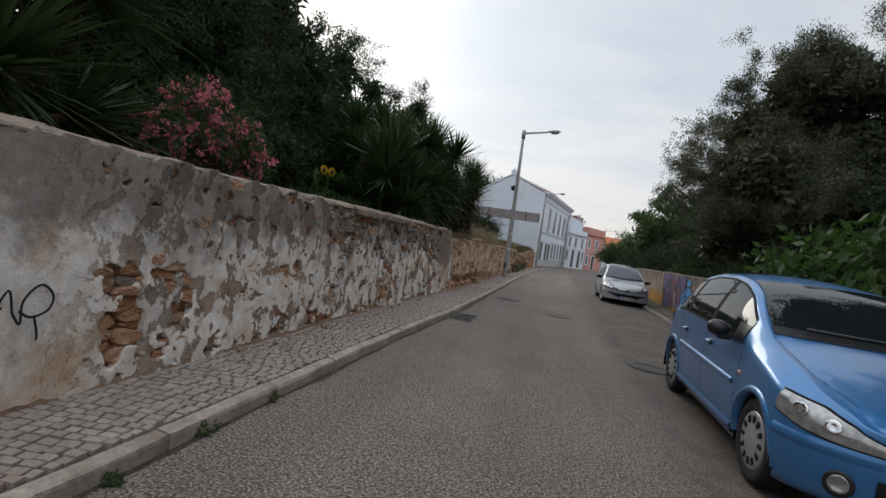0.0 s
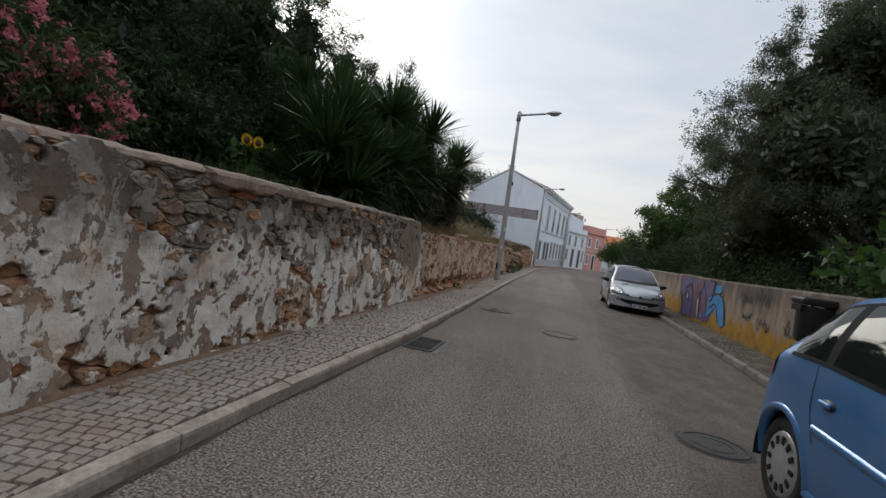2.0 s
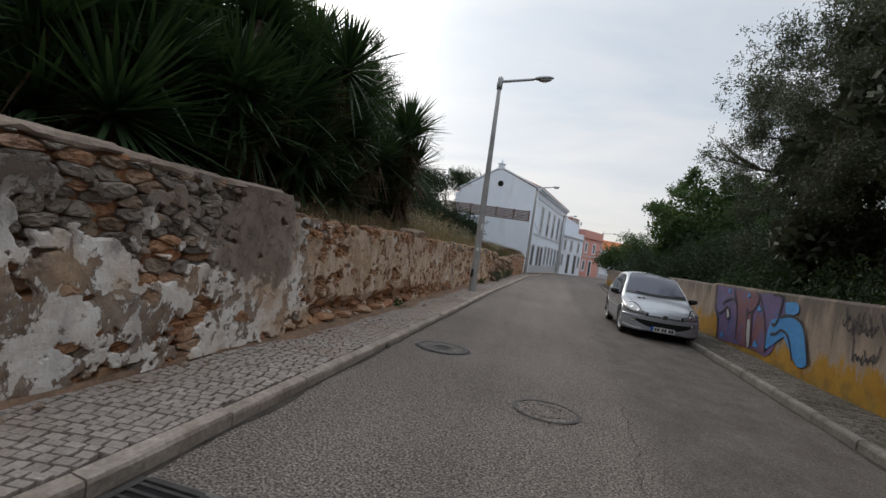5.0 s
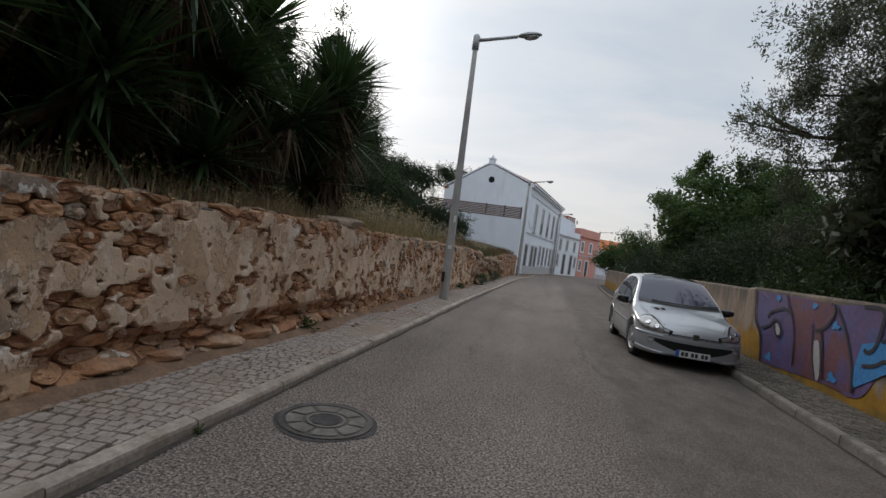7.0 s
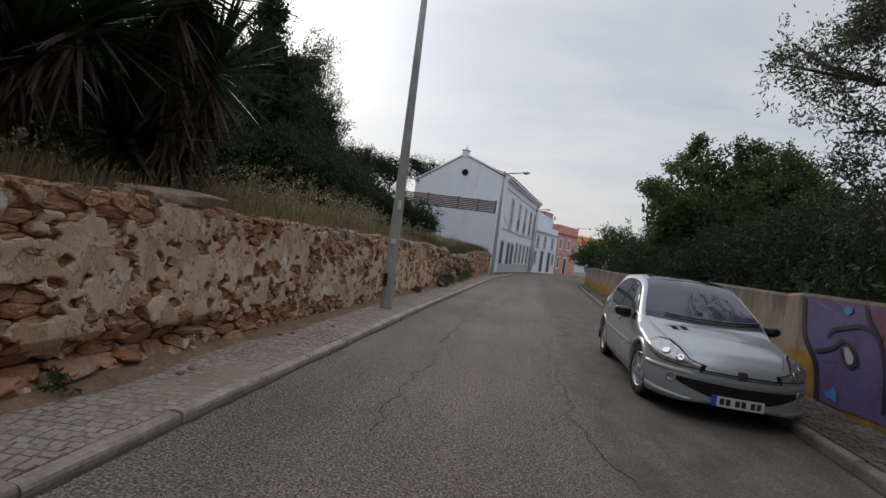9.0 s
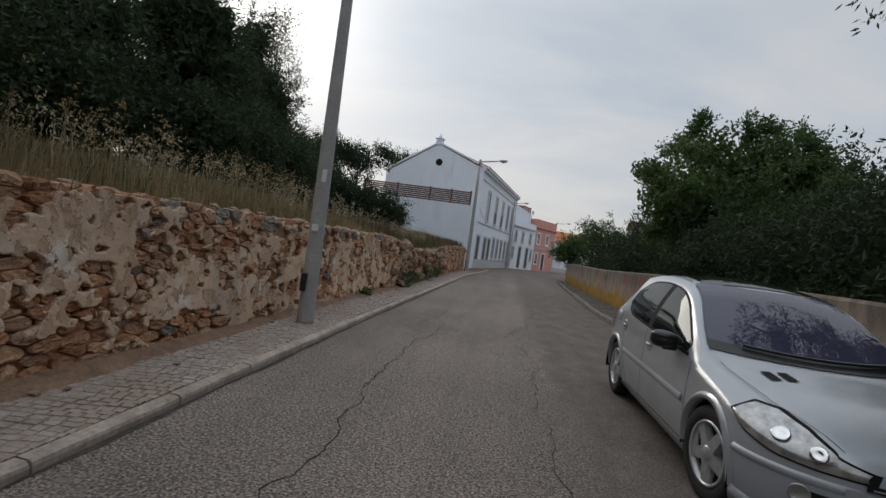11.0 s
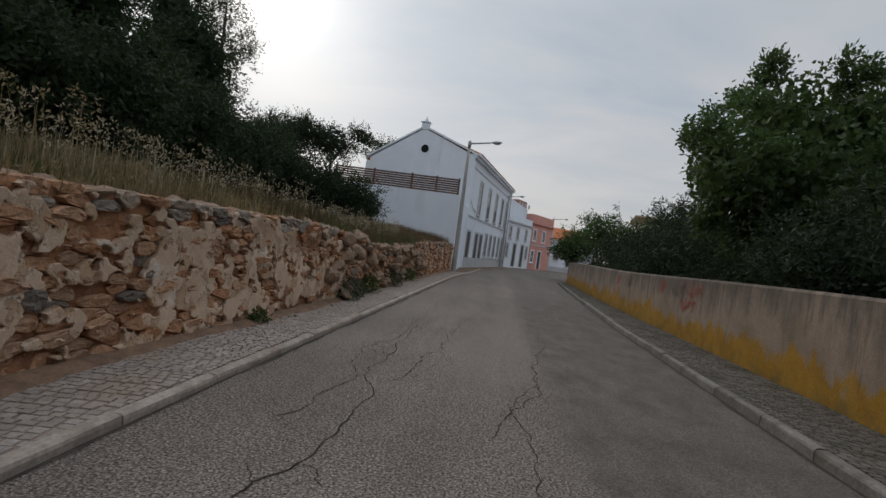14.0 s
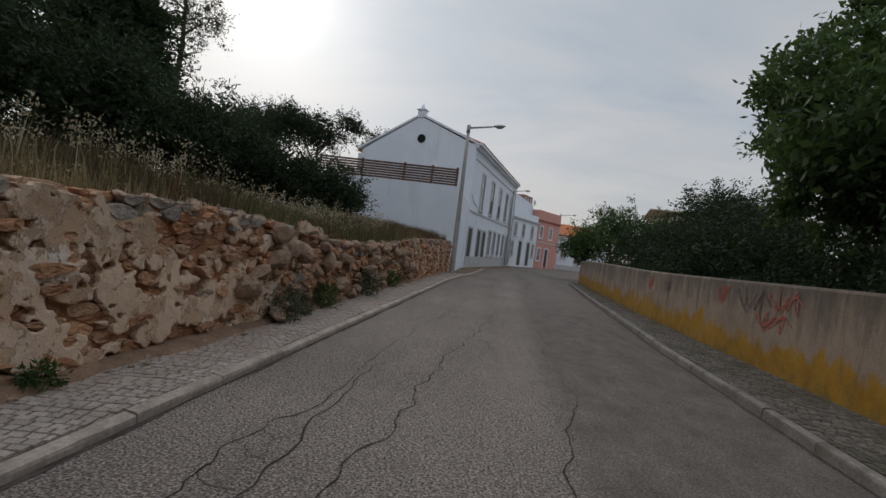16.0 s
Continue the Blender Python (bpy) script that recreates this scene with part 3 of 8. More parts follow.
tagged(right_pave, "narrow worn sett pavement beside the painted garden wall", "pavement", kind="structure")


# ---- painted garden wall on the right ----
def garden_wall():
    ys = np.arange(-8, 53.01, 0.5)
    vs, fs = [], []
    prof = [(0.0, -0.05), (0.0, 1.38), (0.03, 1.42), (0.25, 1.42), (0.28, 1.38), (0.28, -0.05)]
    zs = [0.0, 0.35, 0.7, 1.05]
    prof = [(0.0, -0.05)] + [(0.0, 0.35), (0.0, 0.7), (0.0, 1.05)] + prof[1:]
    m = len(prof)
    for y in ys:
        tp = 0.04 * math.sin(y * 0.3) + (0.03 if y < 21 else -0.02)
        for u, z in prof:
            w = 0.014 * noise.noise((y * 0.6, z * 2, 3))
            vs.append((wall_r(y) + u + w, y, z + (tp if z > 1.2 else 0)))
    for i in range(len(ys) - 1):
        for k in range(m - 1):
            fs.append((i * m + k, (i + 1) * m + k, (i + 1) * m + k + 1, i * m + k + 1))
    fs.append(tuple(range(m)))
    fs.append(tuple((len(ys) - 1) * m + k for k in range(m))[::-1])
    return tagged(part("wall_east", mesh_of("wall_east", vs, fs, M["dado"])), "rendered garden wall, cream above and peeling ochre below", "wall", kind="structure")


wall_east = garden_wall()


# ---- street lamps ----
def street_lamp(x, y, tip, height, label, group="street lamps", lean=(0, 0), fat=1.0):
    root = tagged(empty("street_lamp", pose(x, y, 0.055)), label, "street lamp", group)
    h = height
    path = [(0, 0, 0), (0, 0, 0.06), (lean[0] * 0.3, lean[1] * 0.3, h * 0.33), (lean[0] * 0.7, lean[1] * 0.7, h * 0.7), (lean[0], lean[1], h - 0.1)]
    part("pole", mesh_of("pole", *tube(path, [0.135 * fat, 0.13 * fat, 0.115 * fat, 0.088 * fat, 0.068 * fat], 20), M["concrete"], True), None, root)
    top = Vector((lean[0], lean[1], h - 0.1))
    part("collar", mesh_of("collar", *tube([top - Vector((0, 0, 0.18)), top, top + Vector((0, 0, 0.16)), top + Vector((0.0, 0, 0.22))], [0.085, 0.092, 0.092, 0.05], 16), M["galv"], True), None, root)
    d = Vector((tip[0] - x, tip[1] - y, 0)) - Vector((lean[0], lean[1], 0))
    a = top + Vector((0, 0, 0.06))
    b = a + d * 0.66 + Vector((0, 0, 0.16))
    c = a + d * 1.0 + Vector((0, 0, 0.235))
    part("arm", mesh_of("arm", *tube([a, a.lerp(b, 0.5), b], [0.045, 0.042, 0.04], 12), M["galv"], True), None, root)
    bm = bmesh.new()
    bmesh.ops.create_uvsphere(bm, u_segments=20, v_segments=10, radius=0.5)
    for v in bm.verts:
        v.co.x *= 0.62
        v.co.y *= 0.25
        v.co.z *= 0.17 if v.co.z > 0 else 0.08
    turn = Matrix.Translation(b.lerp(c, 0.55)) @ Matrix.Rotation(math.atan2(d.y, d.x), 4, "Z") @ Matrix.Rotation(-0.12, 4, "Y")
    head = part("lamp_head", bm, M["galv"], root, at=turn, smooth=True)
    bm = bmesh.new()
    bmesh.ops.create_uvsphere(bm, u_segments=16, v_segments=8, radius=0.5)
    for v in bm.verts:
        v.co = Vector((v.co.x * 0.40 + 0.04, v.co.y * 0.18, v.co.z * 0.16 - 0.035))
    part("lens", bm, M["lampglass"], head, smooth=True)
    return root


lamp_a = street_lamp(-1.94, 22.28, (-0.50, 22.55), 6.70, "grey concrete street lamp post leaning beside the rubble wall", lean=(-0.14, 0.25), fat=0.86)
lamp_b = street_lamp(-1.32, 46.3, (0.3, 46.3), 6.95, "grey street lamp post before the white house", lean=(-0.05, 0))
lamp_c = street_lamp(1.55, 71.8, (3.1, 72.0), 7.4, "grey street lamp post between two white houses")
lamp_d = street_lamp(8.2, 88.0, (10.2, 88.0), 7.0, "grey street lamp post down the road")
# door of the fuse box and paper stickers on the first pole
part("hatch", box(-0.10, -0.02, -0.123, -0.05, 0.45, 0.70, 0.008), M["black"], lamp_a)
part("sticker", box(-0.045, 0.045, -0.112, -0.104, 1.28, 1.37), M["plate"], lamp_a, "white paper sticker")
part("sticker", box(0.0, 0.06, -0.110, -0.101, 1.95, 2.12), M["plate"], lamp_a, "white paper sticker")

# ---- the houses at the bend ----


def facade_frame(p, deg):
    """A frame whose x runs along the facade, y into the house, z up."""
    return Matrix.Translation((p[0], p[1], 0)) @ Matrix.Rotation(radians(90 - deg), 4, "Z")


def opening(house, s, z0, w, h, kind, trim="trimgrey", shutter=None, proud=0.0):
    """A window or door set into the facade: frame, pane or leaf, sill."""
    f = part("window" if kind == "window" else "door", join_frame(s, z0, w, h), M[trim], house)
    if kind == "window":
        part("pane", box(s - w / 2 + 0.02, s + w / 2 - 0.02, -0.004, 0.02, z0 + 0.02, z0 + h - 0.02), M["pane"], f)
        part("sash", box(s - 0.025, s + 0.025, -0.016, -0.005, z0 + 0.02, z0 + h - 0.02), M["white"], f)
        part("sill", box(s - w / 2 - 0.16, s + w / 2 + 0.16, -0.16, 0.0, z0 - 0.16, z0 - 0.12, 0.01), M[trim], f)
    else:
        part("leaf", box(s - w / 2 + 0.02, s + w / 2 - 0.02, -0.006, 0.02, z0, z0 + h - 0.02), M["darkdoor"], f)
    if shutter:
        part("shutter", box(s - w / 2 + 0.03, s + w / 2 - 0.03, -0.03, -0.018, z0 + 0.03, z0 + h * shutter), M["darkdoor"], f)
    return f


def join_frame(s, z0, w, h):
    bm = bmesh.new()
    t = 0.13
    box_bm(bm, s - w / 2 - t, s - w / 2, -0.05, 0.0, z0 - (0.12 if z0 > 0.5 else 0), z0 + h + t)
    box_bm(bm, s + w / 2, s + w / 2 + t, -0.05, 0.0, z0 - (0.12 if z0 > 0.5 else 0), z0 + h + t)
    box_bm(bm, s - w / 2, s + w / 2, -0.05, 0.0, z0 + h, z0 + h + t)
    if z0 > 0.5:
        box_bm(bm, s - w / 2, s + w / 2, -0.05, 0.0, z0 - 0.12, z0)
    return bm


def prism(pts, y0, y1):
    """An upright outline in x and z, drawn out along y."""
    n = len(pts)
    vs = [(x, y0, z) for x, z in pts] + [(x, y1, z) for x, z in pts]
    fs = [tuple(range(n)), tuple(range(n, 2 * n))[::-1]]
    for i in range(n):
        j = (i + 1) % n
        fs.append((j, i, i + n, j + n))
    return vs, fs


def tile_rows(x0, x1, y0, z0, y1, z1, step=0.24):
    """Half-round clay tiles running down a slope."""
    vs, fs = [], []
    n = int((x1 - x0) / step)
    for i in range(n):
        cx = x0 + (i + 0.5) * step
        o = len(vs)
        for y, z in ((y0, z0), (y1, z1)):
            for k in range(5):
                a = math.pi * k / 4
                vs.append((cx + math.cos(a) * step * 0.46, y, z + math.sin(a) * 0.075))
        for k in range(4):
            fs.append((o + k, o + k + 1, o + 6 + k, o + 5 + k))
    return vs, fs


def white_house():
    """Long two-storey house, its gable towards the walker."""
    L, H, D, R = 19.0, 8.35, 8.6, 10.0
    m = facade_frame((-1.62, 56.0), 10.3)
    h = tagged(empty("house", m), "long white two-storey house with tall windows and a gable", "house")
    gable = mesh_of("wall", *join([prism([(0, -0.1), (L, -0.1), (L, H), (0, H)], 0.0, 0.3), prism([(0, -0.1), (L, -0.1), (L, H - 1.2), (0, H - 1.2)], D - 0.3, D)]), M["white"])
    part("wall", gable, None, h)
    for x0, x1 in ((0.001, 0.3), (L - 0.3, L - 0.001)):
        pts = [(0.3, -0.1), (D - 0.3, -0.1), (D - 0.3, H - 0.9), (D * 0.48, R), (0.3, H - 0.02)]
        vs = [(x0, y, z) for y, z in pts] + [(x1, y, z) for y, z in pts]
        n = len(pts)
        fs = [tuple(range(n))[::-1], tuple(range(n, 2 * n))] + [(i, (i + 1) % n, (i + 1) % n + n, i + n) for i in range(n)]
        part("gable_wall", mesh_of("gable_wall", vs, fs, M["white"]), None, h)
    # raised white verge on the gable, stepping over the roof
    for (ya, za), (yb, zb) in (((-0.12, H - 0.05), (D * 0.48, R + 0.06)), ((D * 0.48, R + 0.06), (D + 0.1, H - 0.95))):
        vs = [(-0.06, ya, za), (0.34, ya, za), (-0.06, yb, zb), (0.34, yb, zb), (-0.06, ya, za + 0.14), (0.34, ya, za + 0.14), (-0.06, yb, zb + 0.14), (0.34, yb, zb + 0.14)]
        part("verge", mesh_of("verge", vs, [(0, 1, 3, 2), (4, 6, 7, 5), (0, 4, 5, 1), (2, 3, 7, 6), (0, 2, 6, 4), (1, 5, 7, 3)], M["white"]), None, h)
    ridge_y = D * 0.48
    part("roof", mesh_of("roof", *join([tile_rows(0.3, L, -0.45, H + 0.05, ridge_y, R + 0.02), tile_rows(0.3, L, D + 0.3, H - 1.0, ridge_y, R + 0.02)]), M["tile"]), None, h)
    bm = bmesh.new()
    box_bm(bm, -0.05, L, -0.22, -0.001, H - 0.28, H - 0.1)
    box_bm(bm, -0.08, L, -0.42, -0.001, H - 0.1, H + 0.04)
    part("cornice", bm, M["white"], h)
    part("frieze_moulding", box(0.3, L, -0.05, -0.001, H - 0.95, H - 0.87), M["trimgrey"], h)
    part("string_course", box(0.3, L, -0.06, -0.001, 3.82, 3.94), M["trimgrey"], h)
    part("corner_strip", box(-0.03, 0.45, -0.05, -0.001, 0.0, H - 0.3), M["white"], h)
    part("plinth", box(0.46, L, -0.035, -0.001, 0.0, 0.75), M["trimgrey"], h)
    for i, s in enumerate((3.7, 7.4, 10.9, 14.3, 17.2)):
        opening(h, s, 4.25, 1.05, 2.55, "window", shutter=0.42 if i in (1, 2) else None)
    for s in (1.4, 4.2, 6.0):
        opening(h, s, 0.12, 1.1, 2.6, "door")
    for s in (8.3, 10.4, 12.6, 14.8, 17.0):
        opening(h, s, 0.95, 1.0, 1.95, "window")
    # round vent in the gable with a dark hole
    bm = bmesh.new()
    bmesh.ops.create_cone(bm, cap_ends=True, segments=20, radius1=0.3, radius2=0.3, depth=0.06)
    part("vent", bm, M["well"], h, at=Matrix.Translation((-0.0, D * 0.455, 8.45)) @ Matrix.Rotation(radians(90), 4, "Y"))
    # ornamental chimney on the ridge
    ch = part("chimney", box(-0.05, 0.4, ridge_y - 0.28, ridge_y + 0.28, R - 0.1, R + 0.42, 0.02), M["white"], h)
    part("chimney_cap", box(-0.12, 0.47, ridge_y - 0.36, ridge_y + 0.36, R + 0.42, R + 0.5, 0.02), M["white"], ch)
    part("chimney_finial", mesh_of("chimney_finial", *tube([(0.17, ridge_y, R + 0.5), (0.17, ridge_y, R + 0.62), (0.17, ridge_y, R + 0.72), (0.17, ridge_y, R + 0.95)], [0.2, 0.15, 0.1, 0.02], 10), M["white"], True), None, ch)
    part("gutter_pipe", mesh_of("gutter_pipe", *tube([(L - 0.2, -0.1, 0.2), (L - 0.2, -0.1, H - 0.1)], [0.05, 0.05], 8), M["trimgrey"], True), None, h)
    part("wall_cable", mesh_of("wall_cable", *tube([(0.4, -0.03, 5.1), (1.3, -0.03, 4.6), (2.6, -0.03, 4.3)], [0.02, 0.02, 0.02], 6), M["trimgrey"], True), None, h)
    return h


white_house()


def yard_wall():
    """White yard wall in front of the house, with a board screen along its top."""
    y0 = 47.3
    h = tagged(empty("yard_wall", pose(0, 0, 0)), "high white yard wall in front of the house", "wall")
    part("front_wall", box(-9.5, -1.57, y0, y0 + 0.25, -0.1, 4.28), M["white"], h)
    vs, fs = prism([(0, -0.1), (8.55, -0.1), (8.55, 4.3), (0, 4.28)], 0.0, 0.25)
    part("side_wall", mesh_of("side_wall", vs, fs, M["white"]), None, h, at=Matrix.Translation((-1.57, y0 + 0.26, 0)) @ Matrix.Rotation(radians(90.2), 4, "Z"))
    f = tagged(empty("board_screen", pose(0, 0, 0)), "weathered reddish-brown board screen on the white yard wall", "fence")
    for i in range(7):
        z = 4.30 + i * 0.125
        for x0, x1 in ((-8.9, -6.62), (-6.56, -4.45), (-4.38, -1.68)):
            part("board", box(x0, x1, y0 + 0.02, y0 + 0.045, z, z + 0.095, 0.004), M["slat"], f)
    for x in (-8.8, -6.6, -4.42, -3.0, -1.75):
        part("post", box(x - 0.05, x + 0.05, y0 + 0.05, y0 + 0.13, 4.27, 5.22, 0.006), M["slat"], f)
    return h


yard_wall()


def second_house():
    m = facade_frame((1.95, 74.8), 24)
    L, H, D = 7.6, 5.2, 9
    h = tagged(empty("house", m), "low white house with a set-back upper floor", "house")
    part("wall", mesh_of("wall", *prism([(0, -0.1), (L, -0.1), (L, H), (0, H)], 0, D), M["white"]), None, h)
    part("cornice", box(-0.02, L + 0.02, -0.2, -0.001, H - 0.12, H + 0.06), M["trimgrey"], h)
    part("upper_floor", mesh_of("upper_floor", *prism([(0.0, H), (L, H), (L, H + 2.1), (0, H + 2.9)], 0.9, D), M["white"]), None, h)
    part("parapet", box(0.0, L, 0.0, 0.16, H + 0.06, H + 0.75), M["white"], h)
    b = part("roof_box", box(4.6, 7.4, 1.0, 4.0, H + 2.1, H + 2.95), M["brick"], h, "dark red brick roof storey")
    for x in (5.0, 5.9, 6.8):
        part("pane", box(x - 0.25, x + 0.25, 0.98, 0.995, H + 2.2, H + 2.8), M["trimgrey"], b)
    for s in (0.8, 3.1, 5.8):
        opening(h, s, 3.3, 0.62, 1.3, "window")
    for s in (0.4, 6.6):
        opening(h, s, 1.2, 0.6, 1.4, "window")
    for s in (2.6, 5.1):
        opening(h, s, 0.12, 0.85, 2.6, "door")
    bm = bmesh.new()
    bmesh.ops.create_uvsphere(bm, u_segments=12, v_segments=6, radius=0.3)
    for v in bm.verts:
        v.co.y *= 0.3
    part("dish", bm, M["trimgrey"], h, at=pose(L - 0.2, 0.7, H + 2.4), smooth=True)


second_house()


def pink_house():
    m = facade_frame((5.1, 81.8), 30)
    L, H, D = 6.3, 5.6, 8
    h = tagged(empty("house", m), "salmon pink house with white trim and a parapet", "house")
    part("wall", mesh_of("wall", *prism([(0, -0.1), (L, -0.1), (L, H), (0, H)], 0, D), M["pink"]), None, h)
    part("parapet", box(0, L, 0.0, D, H + 0.1, H + 1.25), M["pink"], h)
    part("cornice", box(-0.05, L + 0.05, -0.14, 0.1, H - 0.02, H + 0.1), M["brick"], h)
    part("string_course", box(0, L, -0.06, -0.001, 2.95, 3.1), M["trimgrey"], h)
    part("corner_strip", box(L - 0.35, L + 0.02, -0.05, -0.001, 0, H - 0.02), M["trimgrey"], h)
    for s in (0.9, 3.6):
        opening(h, s, 3.6, 0.75, 1.35, "window", "white")
    opening(h, 0.8, 0.9, 0.75, 1.4, "window", "white")
    opening(h, 2.9, 0.12, 0.9, 2.2, "door", "white")


pink_house()


def far_house():
    m = facade_frame((8.6, 89.5), 55)
    L, H, D = 9, 4.6, 7
    h = tagged(empty("house", m), "small white house with an orange tiled roof", "house")
    part("wall", mesh_of("wall", *prism([(0, -0.1), (L, -0.1), (L, H), (0, H)], 0, D), M["white"]), None, h)
    part("roof", mesh_of("roof", *join([tile_rows(-0.3, L + 0.3, -0.5, H, 3.4, H + 1.7), prism([(-0.3, H - 0.1), (L + 0.3, H - 0.1), (L + 0.3, H + 0.02), (-0.3, H + 0.02)], -0.5, D)]), M["tile"]), None, h)
    opening(h, 1.0, 1.6, 0.8, 1.1, "window")
    opening(h, 4.2, 1.0, 2.4, 1.4, "window")
    part("plinth", box(0, L, -0.04, -0.001, 0, 0.6), M["trimgrey"], h)
    part("antenna", mesh_of("antenna", *tube([(2.0, 2.5, H + 1.2), (2.0, 2.5, H + 3.2)], [0.03, 0.02], 6), M["galv"]), None, h)


far_house()


def cream_house():
    """Cream house behind the trees on the right."""
    h = tagged(empty("house", pose(13.2, 66, 0, 0, 0, -12)), "cream rendered house beyond the gardens", "house")
    part("wall", mesh_of("wall", *prism([(0, -0.1), (12, -0.1), (12, 5.9), (3.0, 6.4), (0, 5.6)], 0, 9), M["cream"]), None, h)
    part("roof", box(-0.3, 12.3, -0.3, 9.3, 6.4, 6.5), M["cream"], h)
    opening(h, 5.2, 4.2, 1.0, 1.2, "window", "brick")


cream_house()

# ---- the old rubble wall on the left, plaster falling off it ----
def nz(a, b, c=0.0):
    return noise.noise((float(a), float(b), float(c)))


def chips(y, z, cell):
    """Angular flakes: each cell keeps or loses its plaster as a whole."""
    d, q = noise.voronoi((y / cell * 0.75, z / cell, 3.7))
    v0 = nz(q[0].x * 3.1, q[0].y * 3.7, 8)
    v1 = nz(q[1].x * 3.1, q[1].y * 3.7, 8)
    t = 0.5 + 0.5 * min(1.0, (d[1] - d[0]) / 0.22)
    return 2.0 * (v0 * t + v1 * (1 - t))


def plaster_amount(y, z):
    """Positive where the plaster still holds."""
    yw = y + 0.018 * nz(y * 9, z * 11, 21) + 0.05 * z
    zw = z + 0.014 * nz(y * 10, z * 12, 23)
    n = 0.42 * nz(yw * 0.9, zw * 1.3, 1) + 0.42 * nz(yw * 2.6, zw * 3.3, 5)
    n += 0.40 * chips(yw, zw, 0.17) + 0.36 * chips(yw + 9.3, zw, 0.075)
    n += 0.20 * nz(y * 13, z * 15, 9) + 0.12 * nz(y * 31, z * 35, 2)
    bias = float(np.interp(y, [0, 2.2, 2.7, 5, 9, 11.0, 11.3, 12.0, 12.2, 16, 19, 24, 28, 30, 32, 38, 47], [0.9, 0.75, 0.34, 0.28, 0.29, 0.27, 0.55, 0.55, 0.22, 0.12, 0.06, 0.06, 0.12, -0.06, -0.5, -0.2, -0.1]))
    top = float(top_l(y))
    # the upper courses are bare from the middle of the slabs on, and along the broken top
    if 5.6 < y < 11.1:
        bias -= 0.30 * min(1.0, max(0.0, z - 0.92 + 0.14 * nz(y * 1.3, 0, 15)) / 0.12)
    bias -= 0.45 * max(0.0, z - (top - 0.3)) / 0.3 * (1.0 if y > 12 else 0.5)
    if 12.6 < y < 21:
        bias -= 0.5 * min(1.0, max(0.0, 0.46 + 0.2 * nz(y * 0.8, 0, 27) - z) / 0.14)
    else:
        bias -= 0.35 * max(0.0, 0.3 - z) / 0.2 * (1.0 if y > 3.2 else 0.0)
    v = n + bias
    # the hole broken through to the stones low down
    d = math.hypot((y - 2.66 - 0.22 * (z - 0.45)) / 0.17, (z - 0.47) / 0.22) + 0.5 * nz(y * 9, z * 9, 4)
    return min(v, (d - 1.0) * 0.8)


def wall_relief(y, z):
    """Slow waves of the old face, in metres towards the street."""
    foot = 0.0
    if 12.4 < y < 18.0:
        # washed out along the foot
        foot = -0.11 * max(0.0, min(1.0, (y - 12.4) / 0.5, (18.0 - y) / 0.8)) * max(0.0, 1 - abs(z - 0.27 - 0.05 * nz(y * 1.1, 0, 29)) / 0.17)
    return 0.035 * nz(y * 0.8, z * 1.1, 7) + 0.018 * nz(y * 2.3, z * 2.6, 3) + foot


def face_point(y, z, out):
    """A point on the street side; the face leans back a little towards the top."""
    batter = 0.03 * z
    return (float(wall_l(y)) - batter + wall_relief(y, z) + out, y, z)


def top_edge(y):
    rag = 0.05 * nz(y * 1.9, 0, 11) + 0.035 * nz(y * 5.5, 0, 13)
    return float(top_l(y)) + (rag if y > 12.0 else 0.25 * rag)


def wall_core():
    """The earth and mortar behind the stones."""
    ys = np.arange(-8, 47.41, 0.07)
    n = 26
    vs, fs = [], []
    for y in ys:
        tp = top_edge(y) - 0.04
        for k in range(n + 1):
            z = 0.0 + tp * k / n
            vs.append(face_point(y, z, (-0.040 if y < 12 else -0.055) + 0.034 * nz(y * 2.6, z * 3.4, 17) + 0.022 * nz(y * 8, z * 10, 19) - (0.02 if y < 12 else 0.0)))
        x, yy, z = vs[-1]
        vs.append((x - 0.22, y, tp + 0.03 + 0.03 * nz(y * 3, 1, 2)))
        vs.append((x - 0.5, y, tp + 0.0))
        vs.append((x - 0.55, y, 0.0))
    w = n + 4
    for i in range(len(ys) - 1):
        for k in range(w - 1):
            fs.append((i * w + k, (i + 1) * w + k, (i + 1) * w + k + 1, i * w + k + 1))
    fs.append(tuple(range(w)))
    fs.append(tuple((len(ys) - 1) * w + k for k in range(w))[::-1])
    return fs and mesh_of("wall_west", vs, fs, M["earth"], True)


wall_west = tagged(part("wall_west", wall_core()), "old rubble stone wall with flaking whitewashed plaster", "wall", kind="structure")


def clip(poly, px, pz, nx_, nz_):
    """Keeps the part of a convex outline on the near side of a line."""
    out = []
    for i in range(len(poly)):
        a, b = poly[i], poly[(i + 1) % len(poly)]
        da = (a[0] - px) * nx_ + (a[1] - pz) * nz_
        db = (b[0] - px) * nx_ + (b[1] - pz) * nz_
        if da <= 0:
            out.append(a)
        if (da < 0 < db) or (db < 0 < da):
            t = da / (da - db)
            out.append((a[0] + (b[0] - a[0]) * t, a[1] + (b[1] - a[1]) * t))
    return out


